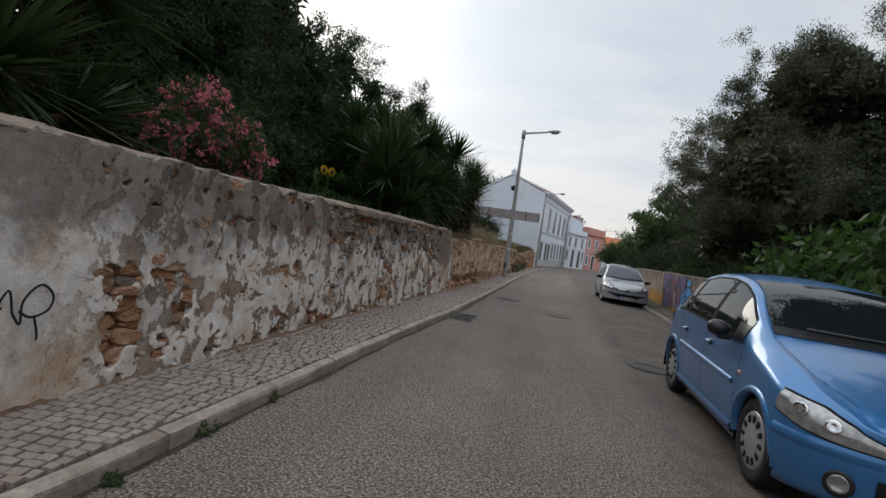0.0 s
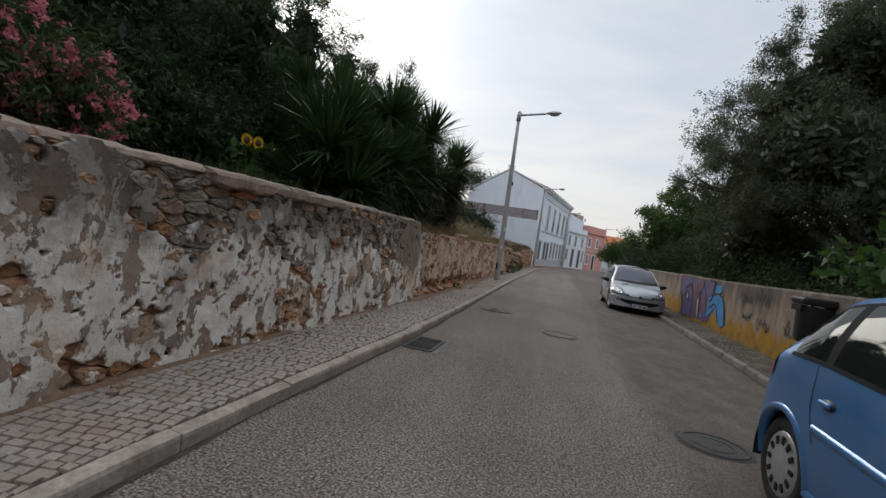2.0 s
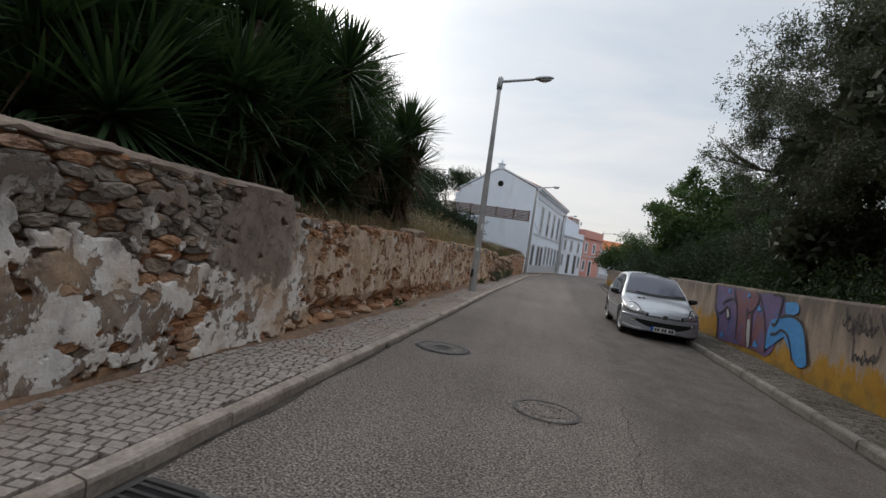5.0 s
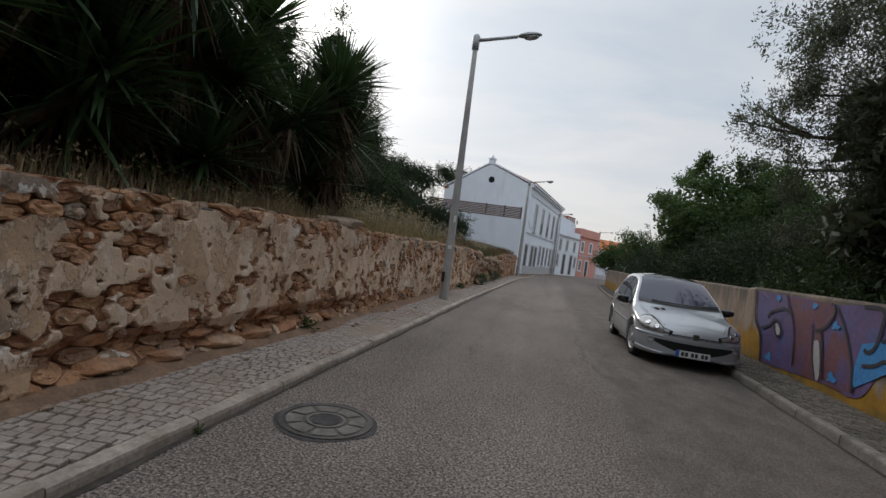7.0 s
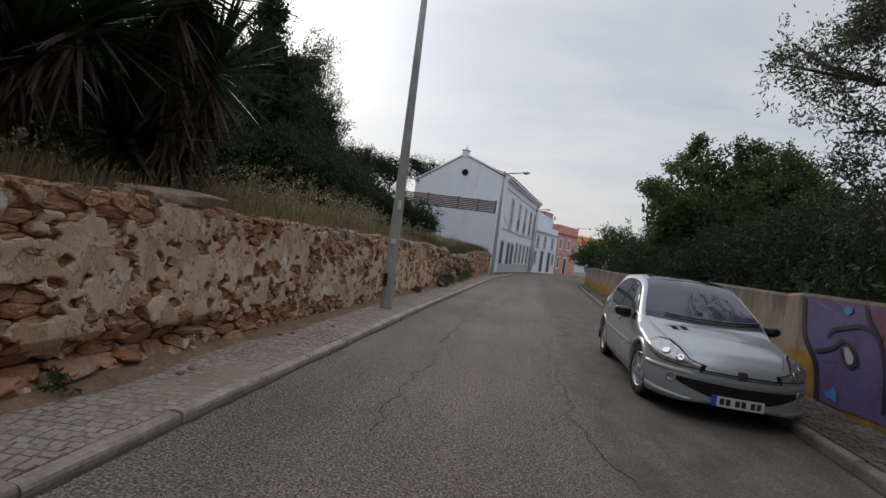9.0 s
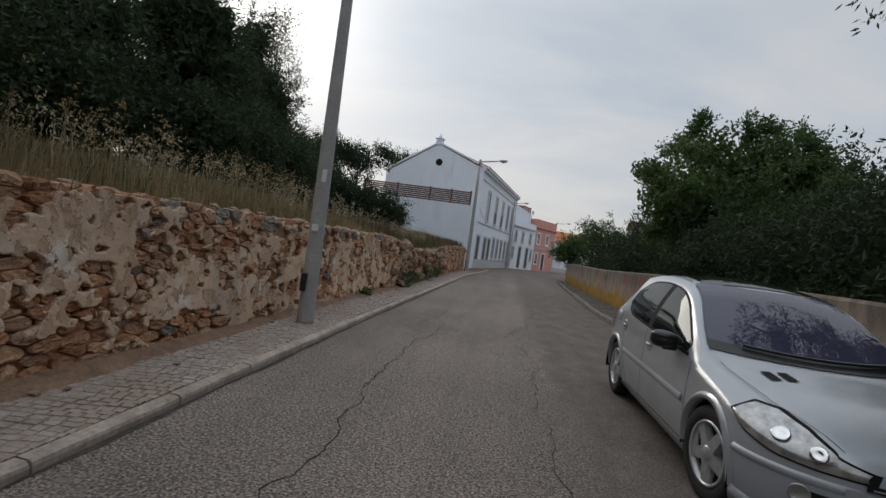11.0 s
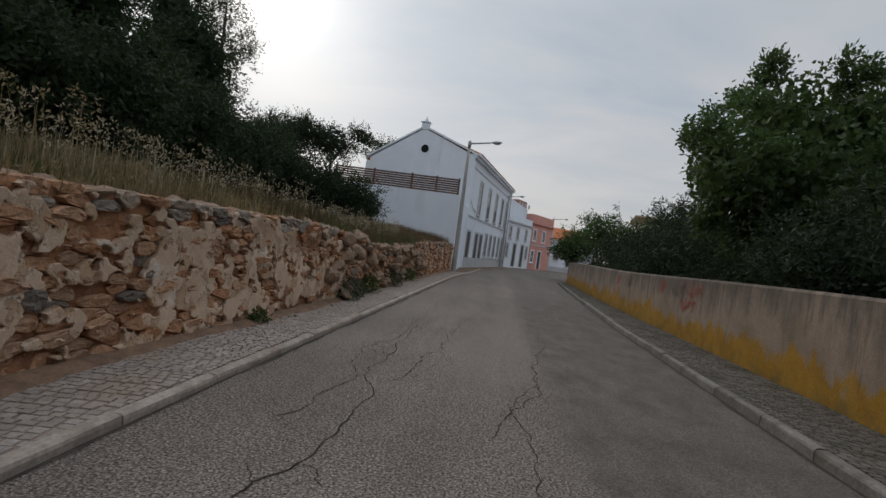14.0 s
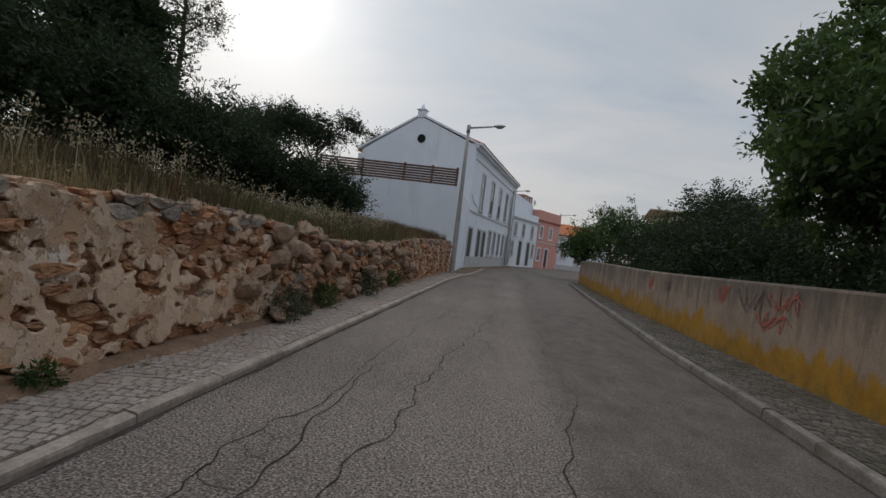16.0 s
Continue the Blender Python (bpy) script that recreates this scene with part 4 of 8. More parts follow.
def stone_cells():
    """Rough courses of flat stones, each cut off half-way to its neighbours."""
    r = random.Random(21)
    seeds = []
    z = 0.14
    row = 0
    while z < 1.75:
        hgt = r.uniform(0.05, 0.11)
        y = 0.4 + r.uniform(0, 0.2)
        while y < 47.2:
            big = 1.0 if y < 14 else (1.0 if y < 22 else 1.35 if y < 29 else 1.5)
            w = r.uniform(0.13, 0.40) * big
            yy = y + w / 2
            if z < top_edge(yy) - 0.03:
                seeds.append((yy, z + r.uniform(-0.03, 0.03) + 0.03 * nz(yy * 0.7, row, 5)))
            y += w
        z += hgt
        row += 1
    pts = np.array(seeds)
    SX = 0.45  # stones are longer than high
    cells = []
    for i, (y, z) in enumerate(seeds):
        near = np.where((np.abs(pts[:, 0] - y) < 0.75) & (np.abs(pts[:, 1] - z) < 0.4))[0]
        d = ((pts[near, 0] - y) * SX) ** 2 + (pts[near, 1] - z) ** 2
        near = near[np.argsort(d)][1:15]
        poly = [(y - 0.3, z - 0.13), (y + 0.3, z - 0.13), (y + 0.3, z + 0.13), (y - 0.3, z + 0.13)]
        for j in near:
            dy, dz = (pts[j, 0] - y) * SX * SX, pts[j, 1] - z
            ln = math.hypot(dy, dz)
            poly = clip(poly, (y + pts[j, 0]) / 2, (z + pts[j, 1]) / 2, dy / ln, dz / ln)
            if len(poly) < 3:
                break
        if len(poly) >= 3:
            poly = clip(poly, y, top_edge(y) - (0.07 if y < 12 else 0.0), 0.0, 1.0)
        if len(poly) >= 3:
            cells.append(((y, z), poly))
    return cells


def stone_mesh(poly, r, proud, dome):
    """A rounded, broken stone over its outline: three rings and a top."""
    cy = sum(p[0] for p in poly) / len(poly)
    cz = sum(p[1] for p in poly) / len(poly)
    n = 13
    # even points round the outline, with the corners worn off
    per = [math.hypot(poly[(i + 1) % len(poly)][0] - poly[i][0], poly[(i + 1) % len(poly)][1] - poly[i][1]) for i in range(len(poly))]
    tot = sum(per)
    ring = []
    for k in range(n):
        s = tot * (k + r.uniform(-0.2, 0.2)) / n % tot
        i = 0
        while s > per[i] and i < len(poly) - 1:
            s -= per[i]
            i += 1
        a, b = poly[i], poly[(i + 1) % len(poly)]
        t = s / max(per[i], 1e-6)
        ring.append((a[0] + (b[0] - a[0]) * t, a[1] + (b[1] - a[1]) * t))
    ring = [((ring[k - 1][0] + 2 * ring[k][0] + ring[(k + 1) % n][0]) / 4, (ring[k - 1][1] + 2 * ring[k][1] + ring[(k + 1) % n][1]) / 4) for k in range(n)]
    vs, fs = [], []
    tilt_y, tilt_z = r.uniform(-0.12, 0.12), r.uniform(-0.16, 0.16)
    for sc, out in ((1.0, -0.12), (0.97, proud - 0.012), (0.90, proud + dome * 0.8), (0.5, proud + dome)):
        for y, z in ring:
            yy, zz = cy + (y - cy) * sc, cz + (z - cz) * sc
            o = out + (0 if out < -0.05 else tilt_y * (yy - cy) + tilt_z * (zz - cz) + r.uniform(-0.010, 0.010))
            vs.append(face_point(yy, zz, o))
    for q in range(3):
        for k in range(n):
            k2 = (k + 1) % n
            fs.append((q * n + k, q * n + k2, (q + 1) * n + k2, (q + 1) * n + k))
    fs.append(tuple(3 * n + k for k in range(n)))
    return vs, fs


def wall_stones():
    r = random.Random(5)
    rest_v, rest_f, single = [], [], 0
    grey_v, grey_f = [], []
    for (y, z), poly in stone_cells():
        if y < 3.0 and plaster_amount(y, z) > 0.45:
            continue
        if plaster_amount(y, z) > 0.75:
            continue
        far = y > 28.5
        v, f = stone_mesh(poly, r, r.uniform(-0.042 if y < 22 else -0.07, -0.006 if y < 22 else 0.012) + (0.04 if far and r.random() < 0.4 else 0) + (0.02 if r.random() < 0.12 else 0), r.uniform(0.002, 0.014) * (1.8 if far else 1.0))
        if 12.3 < y < 19.5 and single < 300 and plaster_amount(y, z) < 0.12:
            part("stone", mesh_of("stone", v, f, M["stone_own"], False), None, wall_west)
            single += 1
        elif (5.2 < y < 12 and z > 0.85 and r.random() < 0.8) or (y > 12 and z > float(top_l(y)) - 0.22 and r.random() < 0.45) or r.random() < 0.05:
            o = len(grey_v)
            grey_v += v
            grey_f += [tuple(i + o for i in q) for q in f]
        else:
            o = len(rest_v)
            rest_v += v
            rest_f += [tuple(i + o for i in q) for q in f]
    ob = part("stone_facing", mesh_of("stone_facing", rest_v, rest_f, M["stone"], False), None, wall_west)
    tagged(ob, kind="stuff")
    ob = part("weathered_facing", mesh_of("weathered_facing", grey_v, grey_f, M["greystone"], False), None, wall_west, "grey weathered stones")
    tagged(ob, kind="stuff")


wall_stones()


def plaster_sheet():
    """The plaster that is left: a thin skin with ragged broken edges."""
    h = 0.022
    y0, y1 = 0.4, 47.2
    ny, nzz = int((y1 - y0) / h), int(1.75 / h)
    val = np.full((ny + 1, nzz + 1), -1.0)
    for i in range(ny + 1):
        y = y0 + i * h
        tp = top_edge(y) - 0.02
        for k in range(nzz + 1):
            z = 0.11 + k * h
            if z < tp:
                val[i, k] = plaster_amount(y, z)
    vs, fs, key = [], [], {}

    def thick(y, z):
        return 0.014 + 0.008 * nz(y * 2, z * 2, 31) + 0.005 * nz(y * 6, z * 7, 35) + 0.004 * nz(y * 14, z * 14, 33)

    def vert(tag, y, z, depth):
        t = (tag, depth)
        if t not in key:
            key[t] = len(vs)
            vs.append(face_point(y, z, thick(y, z) if depth == 0 else (thick(y, z) - 0.006 if depth == 1 else -0.045)))
        return key[t]

    for i in range(ny):
        for k in range(nzz):
            c = [(i, k), (i + 1, k), (i + 1, k + 1), (i, k + 1)]
            v = [val[p] for p in c]
            if max(v) <= 0:
                continue
            ring = []
            for a in range(4):
                b = (a + 1) % 4
                if v[a] > 0:
                    ring.append((("g",) + c[a], y0 + c[a][0] * h, 0.11 + c[a][1] * h, False))
                if (v[a] > 0) != (v[b] > 0):
                    t = v[a] / (v[a] - v[b])
                    t = min(0.93, max(0.07, t))
                    lo, hi = sorted((c[a], c[b]))
                    ring.append((("e",) + lo + hi, y0 + (c[a][0] + (c[b][0] - c[a][0]) * t) * h, 0.11 + (c[a][1] + (c[b][1] - c[a][1]) * t) * h, True))
            if len(ring) < 3:
                continue
            fs.append(tuple(vert(q[0], q[1], q[2], 1 if q[3] else 0) for q in ring))
            for a in range(len(ring)):
                q, p = ring[a], ring[(a + 1) % len(ring)]
                if q[3] and p[3]:
                    fs.append((vert(p[0], p[1], p[2], 1), vert(q[0], q[1], q[2], 1), vert(q[0], q[1], q[2], 2), vert(p[0], p[1], p[2], 2)))
    ob = part("plaster", mesh_of("plaster", vs, fs, M["plaster"], False), None, wall_west, "flaking whitewashed plaster")
    return ob


plaster_sheet()


def mortar_cap():
    """Flat mortar slabs along the top, broken across, their lips ragged over the face."""
    r = random.Random(8)
    cuts = [-8, -3, 0.5, 2.15, 3.7, 4.9, 6.2, 7.3, 8.55, 9.05, 9.9, 10.9, 11.95]
    for a, b in zip(cuts[:-1], cuts[1:]):
        big = 6.0 < a < 8.3
        ys = np.linspace(a + 0.008, b - 0.008, max(8, int((b - a) / 0.04)))
        lift = r.uniform(-0.02, 0.012) + (0.02 if big else 0)
        over = r.uniform(-0.035, -0.015) + (0.075 if big else 0)
        drop = r.uniform(0.015, 0.03) + (0.05 if big else 0)
        tip = r.uniform(-0.02, 0.02)
        vs, fs = [], []
        prof = [(over - 0.10, -drop - 0.01), (over - 0.004, -drop), (over + 0.012, -drop + 0.014), (over + 0.012, 0.004), (over - 0.012, 0.034), (-0.13, 0.066), (-0.27, 0.074), (-0.42, 0.05), (-0.5, 0.0), (-0.5, -0.2)]
        m = len(prof)
        for y in ys:
            t = (y - a) / (b - a)
            tp = float(top_l(y)) - 0.055 + lift + tip * (t - 0.5)
            bx, _, _ = face_point(y, tp, 0.0)
            ends = 0.05 * max(0.0, 1 - min(t, 1 - t) * (b - a) / 0.12)
            bite = 0.05 * nz(y * 2.4, a, 51) + 0.035 * nz(y * 7, a, 53) + 0.022 * nz(y * 17, a, 55) - ends
            for k, (u, z) in enumerate(prof):
                q = 0.012 * nz(y * 3.1, k * 0.6, 41) + 0.008 * nz(y * 9, k * 0.9, 43)
                vs.append((bx + u + q + (bite if k < 5 else 0.0), y, tp + z + q + (0.04 * nz(y * 3.2, 0, 47) + 0.02 * nz(y * 11, 0, 49) if k < 3 else 0)))
        for i in range(len(ys) - 1):
            for k in range(m - 1):
                fs.append((i * m + k, (i + 1) * m + k, (i + 1) * m + k + 1, i * m + k + 1))
        fs.append(tuple(range(m)))
        fs.append(tuple((len(ys) - 1) * m + k for k in range(m))[::-1])
        part("coping", mesh_of("coping", vs, fs, M["cap"], False), None, wall_west, "broken brown mortar coping slab")


mortar_cap()


def rock(r, sx, sy, sz, sub=2, rough=0.28):
    """A broken stone: a ball cut by a few planes, then roughened."""
    bm = bmesh.new()
    bmesh.ops.create_icosphere(bm, subdivisions=sub, radius=1.0)
    planes = [(Vector((r.uniform(-1, 1), r.uniform(-1, 1), r.uniform(-1, 1))).normalized(), r.uniform(0.55, 0.85)) for _ in range(9)]
    off = r.uniform(0, 50)
    for v in bm.verts:
        p = v.co.copy()
        for n, d in planes:
            e = p.dot(n) - d
            if e > 0:
                p -= n * e * 0.9
        p *= 1 + rough * 0.35 * nz(p.x * 2 + off, p.y * 2, p.z * 2)
        v.co = Vector((p.x * sx, p.y * sy, p.z * sz))
    return bm


def loose_stones():
    """Stones lying loose along the broken top, and the fallen heap."""
    r = random.Random(33)
    shapes = [from_bm("loose_stone", rock(r, r.uniform(0.09, 0.15), r.uniform(0.12, 0.22), r.uniform(0.05, 0.085)), M["greystone"]) for _ in range(9)]
    y = 12.15
    while y < 47.0:
        x, _, z = face_point(y, top_edge(y), 0.0)
        s = r.uniform(0.32, 0.8) * (1.9 if 22.6 < y < 29.3 else 1.0)
        part("top_stone", shapes[r.randrange(9)], None, wall_west, at=pose(x - r.uniform(0.08, 0.32), y, z - 0.01 - (0.04 if s > 0.8 else 0.0), r.uniform(-12, 12), r.uniform(-12, 12), r.uniform(-30, 30)) @ Matrix.Diagonal((s, s, s * r.uniform(0.7, 1.1), 1)))
        y += r.uniform(0.10, 0.30) * (1.5 if s > 0.8 else 1.0)
    big = [from_bm("fallen_stone", rock(r, r.uniform(0.16, 0.26), r.uniform(0.2, 0.34), r.uniform(0.12, 0.2)), M["greystone"]) for _ in range(6)]
    for i in range(70):
        y = r.uniform(28.6, 38.5)
        t = r.random()
        z = 0.18 + t * (float(top_l(y)) - 0.1)
        x, _, _ = face_point(y, z, 0.0)
        s = r.uniform(0.45, 1.0)
        part("fallen_stone", big[r.randrange(6)], None, wall_west, at=pose(x + 0.06 + 0.14 * (1 - t) - r.uniform(0, 0.14), y, z, r.uniform(-30, 30), r.uniform(-30, 30), r.uniform(-90, 90)) @ Matrix.Scale(s, 4))
    # flat boulders left standing out of the washed-out foot
    for k, (y, ln, hh) in enumerate(((13.15, 0.22, 0.07), (13.75, 0.3, 0.06), (14.35, 0.34, 0.085), (14.95, 0.26, 0.06), (15.5, 0.3, 0.075), (16.1, 0.24, 0.09), (16.6, 0.2, 0.06), (14.1, 0.2, 0.05), (15.2, 0.22, 0.05), (17.3, 0.22, 0.08))):
        z = float(pave_l(y)) + (0.07 if k < 7 else 0.2) + r.uniform(-0.01, 0.03)
        x, _, _ = face_point(y, z, 0.0)
        part("foot_stone", rock(r, 0.13, ln, hh, 3, 0.5), M["stone_own"], wall_west, at=pose(x - 0.045, y, z, r.uniform(-8, 8), r.uniform(-8, 8), r.uniform(-14, 14)))
    # long rough slab lying on the wall
    bm = bmesh.new()
    box_bm(bm, -0.16, 0.16, -0.56, 0.56, -0.065, 0.065, 0.02)
    bmesh.ops.subdivide_edges(bm, edges=bm.edges[:], cuts=4, use_grid_fill=True)
    for v in bm.verts:
        v.co += Vector((0.05, 0.06, 0.045)) * nz(v.co.x * 4, v.co.y * 2.6, v.co.z * 4 + 3) + Vector((0.02, 0.02, 0.015)) * nz(v.co.x * 13, v.co.y * 9, v.co.z * 11)
        v.co.z -= 0.08 * max(0.0, abs(v.co.y) - 0.35)
    x, _, _ = face_point(16.95, 1.5, 0)
    slab = part("stone_slab", bm, M["greystone"], None, at=pose(x - 0.2, 17.1, 1.50, 3, 8, 1))
    tagged(slab, "long rough grey stone slab lying on top of the rubble wall", "slab")


loose_stones()


def bank_height(x, y):
    """Height of the garden and the grassy bank behind the wall."""
    d = max(0.0, float(wall_l(y)) - 0.4 - x)
    slope = float(np.interp(y, [-8, 11, 14, 22, 30, 40, 46], [0.05, 0.06, 0.13, 0.15, 0.15, 0.13, 0.10]))
    return float(top_l(min(max(y, -8), 47))) - 0.13 + slope * min(d, 7.0) + 0.07 * nz(x * 0.8, y * 0.8, 3) * min(1, d)


def bank():
    vs, fs = [], []
    ys = np.arange(-10, 47.3, 0.5)
    ds = [0, 0.3, 0.7, 1.2, 1.8, 2.6, 3.6, 5, 7, 10, 15, 25]
    for y in ys:
        for d in ds:
            x = float(wall_l(y)) - 0.42 - d
            vs.append((x, y, bank_height(x, y)))
    w = len(ds)
    for i in range(len(ys) - 1):
        for k in range(w - 1):
            fs.append((i * w + k, (i + 1) * w + k, (i + 1) * w + k + 1, i * w + k + 1))
    tagged(part("bank", mesh_of("bank", vs, fs, M["soil"], True)), "raised bank of dry earth behind the rubble wall", "bank", kind="structure")


bank()

# dry earth washed down along the foot of the wall
vs, fs = [], []
for i, y in enumerate(np.arange(0.5, 47, 0.2)):
    w = (0.02 + 0.16 * max(0, nz(y * 0.7, 0, 61) + 0.45)) * (1.0 if y > 12 else 0.3) + (0.12 if y > 12 else 0)
    x, _, _ = face_point(y, 0.15, 0)
    vs += [(x - 0.1, y, pave_l(y) + 0.055), (x + w * 0.4, y, pave_l(y) + 0.03 + 0.012 * nz(y * 5, 1, 1)), (x + w, y, pave_l(y) - 0.018)]
    if i:
        o = 3 * i
        fs += [(o - 3, o - 2, o + 1, o), (o - 2, o - 1, o + 2, o + 1)]
tagged(part("washed_earth", mesh_of("washed_earth", vs, fs, M["washed"], True)), "reddish earth crumbled from the wall onto the pavement", "earth", kind="stuff")

# ---- plants ----
def leaf_quads(base, d, side, length, width):
    """Pointed leaves, four corners each, from numpy arrays of places and directions."""
    L = length[:, None]
    W = width[:, None] * 0.5
    n = len(base)
    v = np.empty((n, 4, 3))
    v[:, 0] = base
    v[:, 1] = base + d * L * 0.45 + side * W
    v[:, 2] = base + d * L
    v[:, 3] = base + d * L * 0.45 - side * W
    return v.reshape(-1, 3), np.arange(4 * n).reshape(n, 4)


def unit(a):
    return a / np.maximum(np.linalg.norm(a, axis=1, keepdims=True), 1e-9)


def crown(seed, blobs, count, length, width, droop=0.0, shell=0.55, clump=0.28, per=22, core=0.0, tufts=0, inner=1.0):
    """Leaves in small sprays spread through lumpy lobes. blobs: x, y, z, rx, ry, rz."""
    g = np.random.default_rng(seed)
    B = np.array(blobs, float)
    vol = (B[:, 3] * B[:, 4] * B[:, 5]) ** 0.7
    ns = max(8, count // per)
    which = g.choice(len(B), ns, p=vol / vol.sum())
    u = unit(g.normal(size=(ns, 3)))
    rad = shell + (1.08 - shell) * g.random(ns) ** 0.6
    # ragged outline: lobes of their own on each blob
    lump = 1 + 0.16 * np.sin(u[:, 0] * 5 + which) * np.sin(u[:, 1] * 4.3 + 2 * which) + 0.12 * np.sin(u[:, 2] * 7 + u[:, 0] * 6 + which)
    c = B[which, :3] + u * (rad * lump)[:, None] * B[which, 3:6]
    if tufts:
        # sprays gather round branch ends and leave gaps between
        nt = max(6, ns // tufts)
        own = g.integers(0, nt, ns)
        size = (B[which[own], 3] + B[which[own], 5]) * 0.5 * g.uniform(0.10, 0.24, ns)
        c = c[own] + unit(g.normal(size=(ns, 3))) * (size * g.random(ns) ** 0.5)[:, None] * np.array([1.15, 1.15, 0.75])
        u = u[own]
    # leaves round each spray
    cc = np.repeat(c, per, 0)
    uu = np.repeat(u, per, 0)
    n = len(cc)
    sprayd = np.repeat(unit(g.normal(size=(ns, 3)) * 0.7 + u), per, 0)
    t = g.random(n)
    p = cc + sprayd * (t * clump * 1.6)[:, None] + g.normal(size=(n, 3)) * clump * 0.33
    d = unit(sprayd * 0.7 + g.normal(size=(n, 3)) * 0.75 + np.array([0, 0, -droop]))
    side = unit(np.cross(d, g.normal(size=(n, 3))))
    ln = length * g.uniform(0.6, 1.25, n)
    v, f = leaf_quads(p, d, side, ln, width * g.uniform(0.7, 1.2, n))
    if not core:
        return v, f
    # larger, shaded leaves fill the inside
    m = int(count * core)
    big = vol if inner < 1.5 else np.where(vol > 0.3 * vol.max(), vol, 0.0)
    w2 = g.choice(len(B), m, p=big / big.sum())
    u2 = unit(g.normal(size=(m, 3)))
    p2 = B[w2, :3] + u2 * (g.random(m) ** 0.5 * (0.86 if inner < 1.5 else 0.62))[:, None] * B[w2, 3:6]
    d2 = unit(g.normal(size=(m, 3)))
    s2 = unit(np.cross(d2, g.normal(size=(m, 3))))
    v2, f2 = leaf_quads(p2, d2, s2, inner * length * g.uniform(1.2, 1.8, m), inner * width * g.uniform(1.3, 2.2, m))
    return np.concatenate([v, v2]), np.concatenate([f, f2 + len(v)])


def limbs(seed, x, y, z0, h, r0, spread, n=7, lean=(0, 0), fork=0.3):
    """A tapered trunk with forked limbs."""
    rr = random.Random(seed)
    top = Vector((x + lean[0], y + lean[1], z0 + h))
    base = Vector((x, y, z0 - 0.15))
    pts = [base, base.lerp(top, 0.3) + Vector((rr.uniform(-0.1, 0.1), rr.uniform(-0.1, 0.1), 0)), base.lerp(top, 0.65) + Vector((rr.uniform(-0.2, 0.2), rr.uniform(-0.2, 0.2), 0)), top]
    out = [tube(pts, [r0 * 1.25, r0, r0 * 0.7, r0 * 0.25], 9)]
    for i in range(n):
        t = rr.uniform(fork, 0.95)
        a = base.lerp(top, t)
        ang = 2 * math.pi * i / n + rr.uniform(-0.4, 0.4)
        ln = spread * rr.uniform(0.6, 1.1) * (1.15 - 0.5 * t)
        b = a + Vector((math.cos(ang) * ln, math.sin(ang) * ln, ln * rr.uniform(0.35, 0.9)))
        mid = a.lerp(b, 0.5) + Vector((rr.uniform(-0.15, 0.15), rr.uniform(-0.15, 0.15), rr.uniform(-0.05, 0.2)))
        out.append(tube([a, mid, b], [r0 * 0.45, r0 * 0.28, r0 * 0.08], 6))
        for q in range(2):
            c = mid.lerp(b, rr.uniform(0.2, 0.8))
            e = c + Vector((rr.uniform(-1, 1), rr.uniform(-1, 1), rr.uniform(0.1, 1))) * ln * 0.4
            out.append(tube([c, c.lerp(e, 0.5) + Vector((0, 0, 0.05)), e], [r0 * 0.16, r0 * 0.1, r0 * 0.03], 5))
    return join(out)


def tree(seed, x, y, z0, blobs, count, leaf, length, width, label, name="tree", trunk=(2.5, 0.18, 1.5, 6), category="tree", droop=0.1, shell=0.5, clump=0.28, per=22, group="", core=0.35, tufts=0, inner=1.0):
    root = tagged(empty(name, pose(x, y, z0)), label, category, group)
    if trunk:
        part("trunk", mesh_of("trunk", *limbs(seed, 0, 0, 0, trunk[0], trunk[1], trunk[2], trunk[3]), M["bark"], True), None, root)
    v, f = crown(seed, [(bx - x, by - y, bz - z0, rx, ry, rz) for bx, by, bz, rx, ry, rz in blobs], count, length, width, droop, shell, clump, per, core, tufts, inner)
    # nothing grows through the garden wall
    q = v.reshape(-1, 4, 3) + np.array([x, y, z0])
    inside = (q[:, :, 0].min(1) > np.interp(q[:, 0, 1], [-8, 10, 16, 20.5, 27, 37, 46, 53], [3.95, 4.15, 4.22, 4.35, 4.7, 4.8, 5.2, 5.65]) + 0.06) | (q[:, :, 2].min(1) > 1.5) | (x < 0)
    v = v.reshape(-1, 4, 3)[inside].reshape(-1, 3)
    f = np.arange(len(v)).reshape(-1, 4)
    part("crown", mesh_of("crown", v, f, M[leaf]), None, root)
    return root


def cone_blobs(x, y, z0, h, r, n=7, seed=1):
    """Stacked lobes for a broad conifer."""
    q = random.Random(seed)
    out = []
    for i in range(n):
        t = i / (n - 1)
        rr = r * (1.0 - 0.72 * t ** 1.4) * (0.75 if i == 0 else 1)
        z = z0 + h * (0.1 + 0.82 * t)
        for k in range(3 if t < 0.7 else 1):
            a = q.uniform(0, 6.28)
            o = rr * 0.45 * (1 if t < 0.7 else 0.2)
            out.append((x + math.cos(a) * o, y + math.sin(a) * o, z + q.uniform(-0.2, 0.2), rr * 0.75, rr * 0.75, h / n * 0.95))
    return out


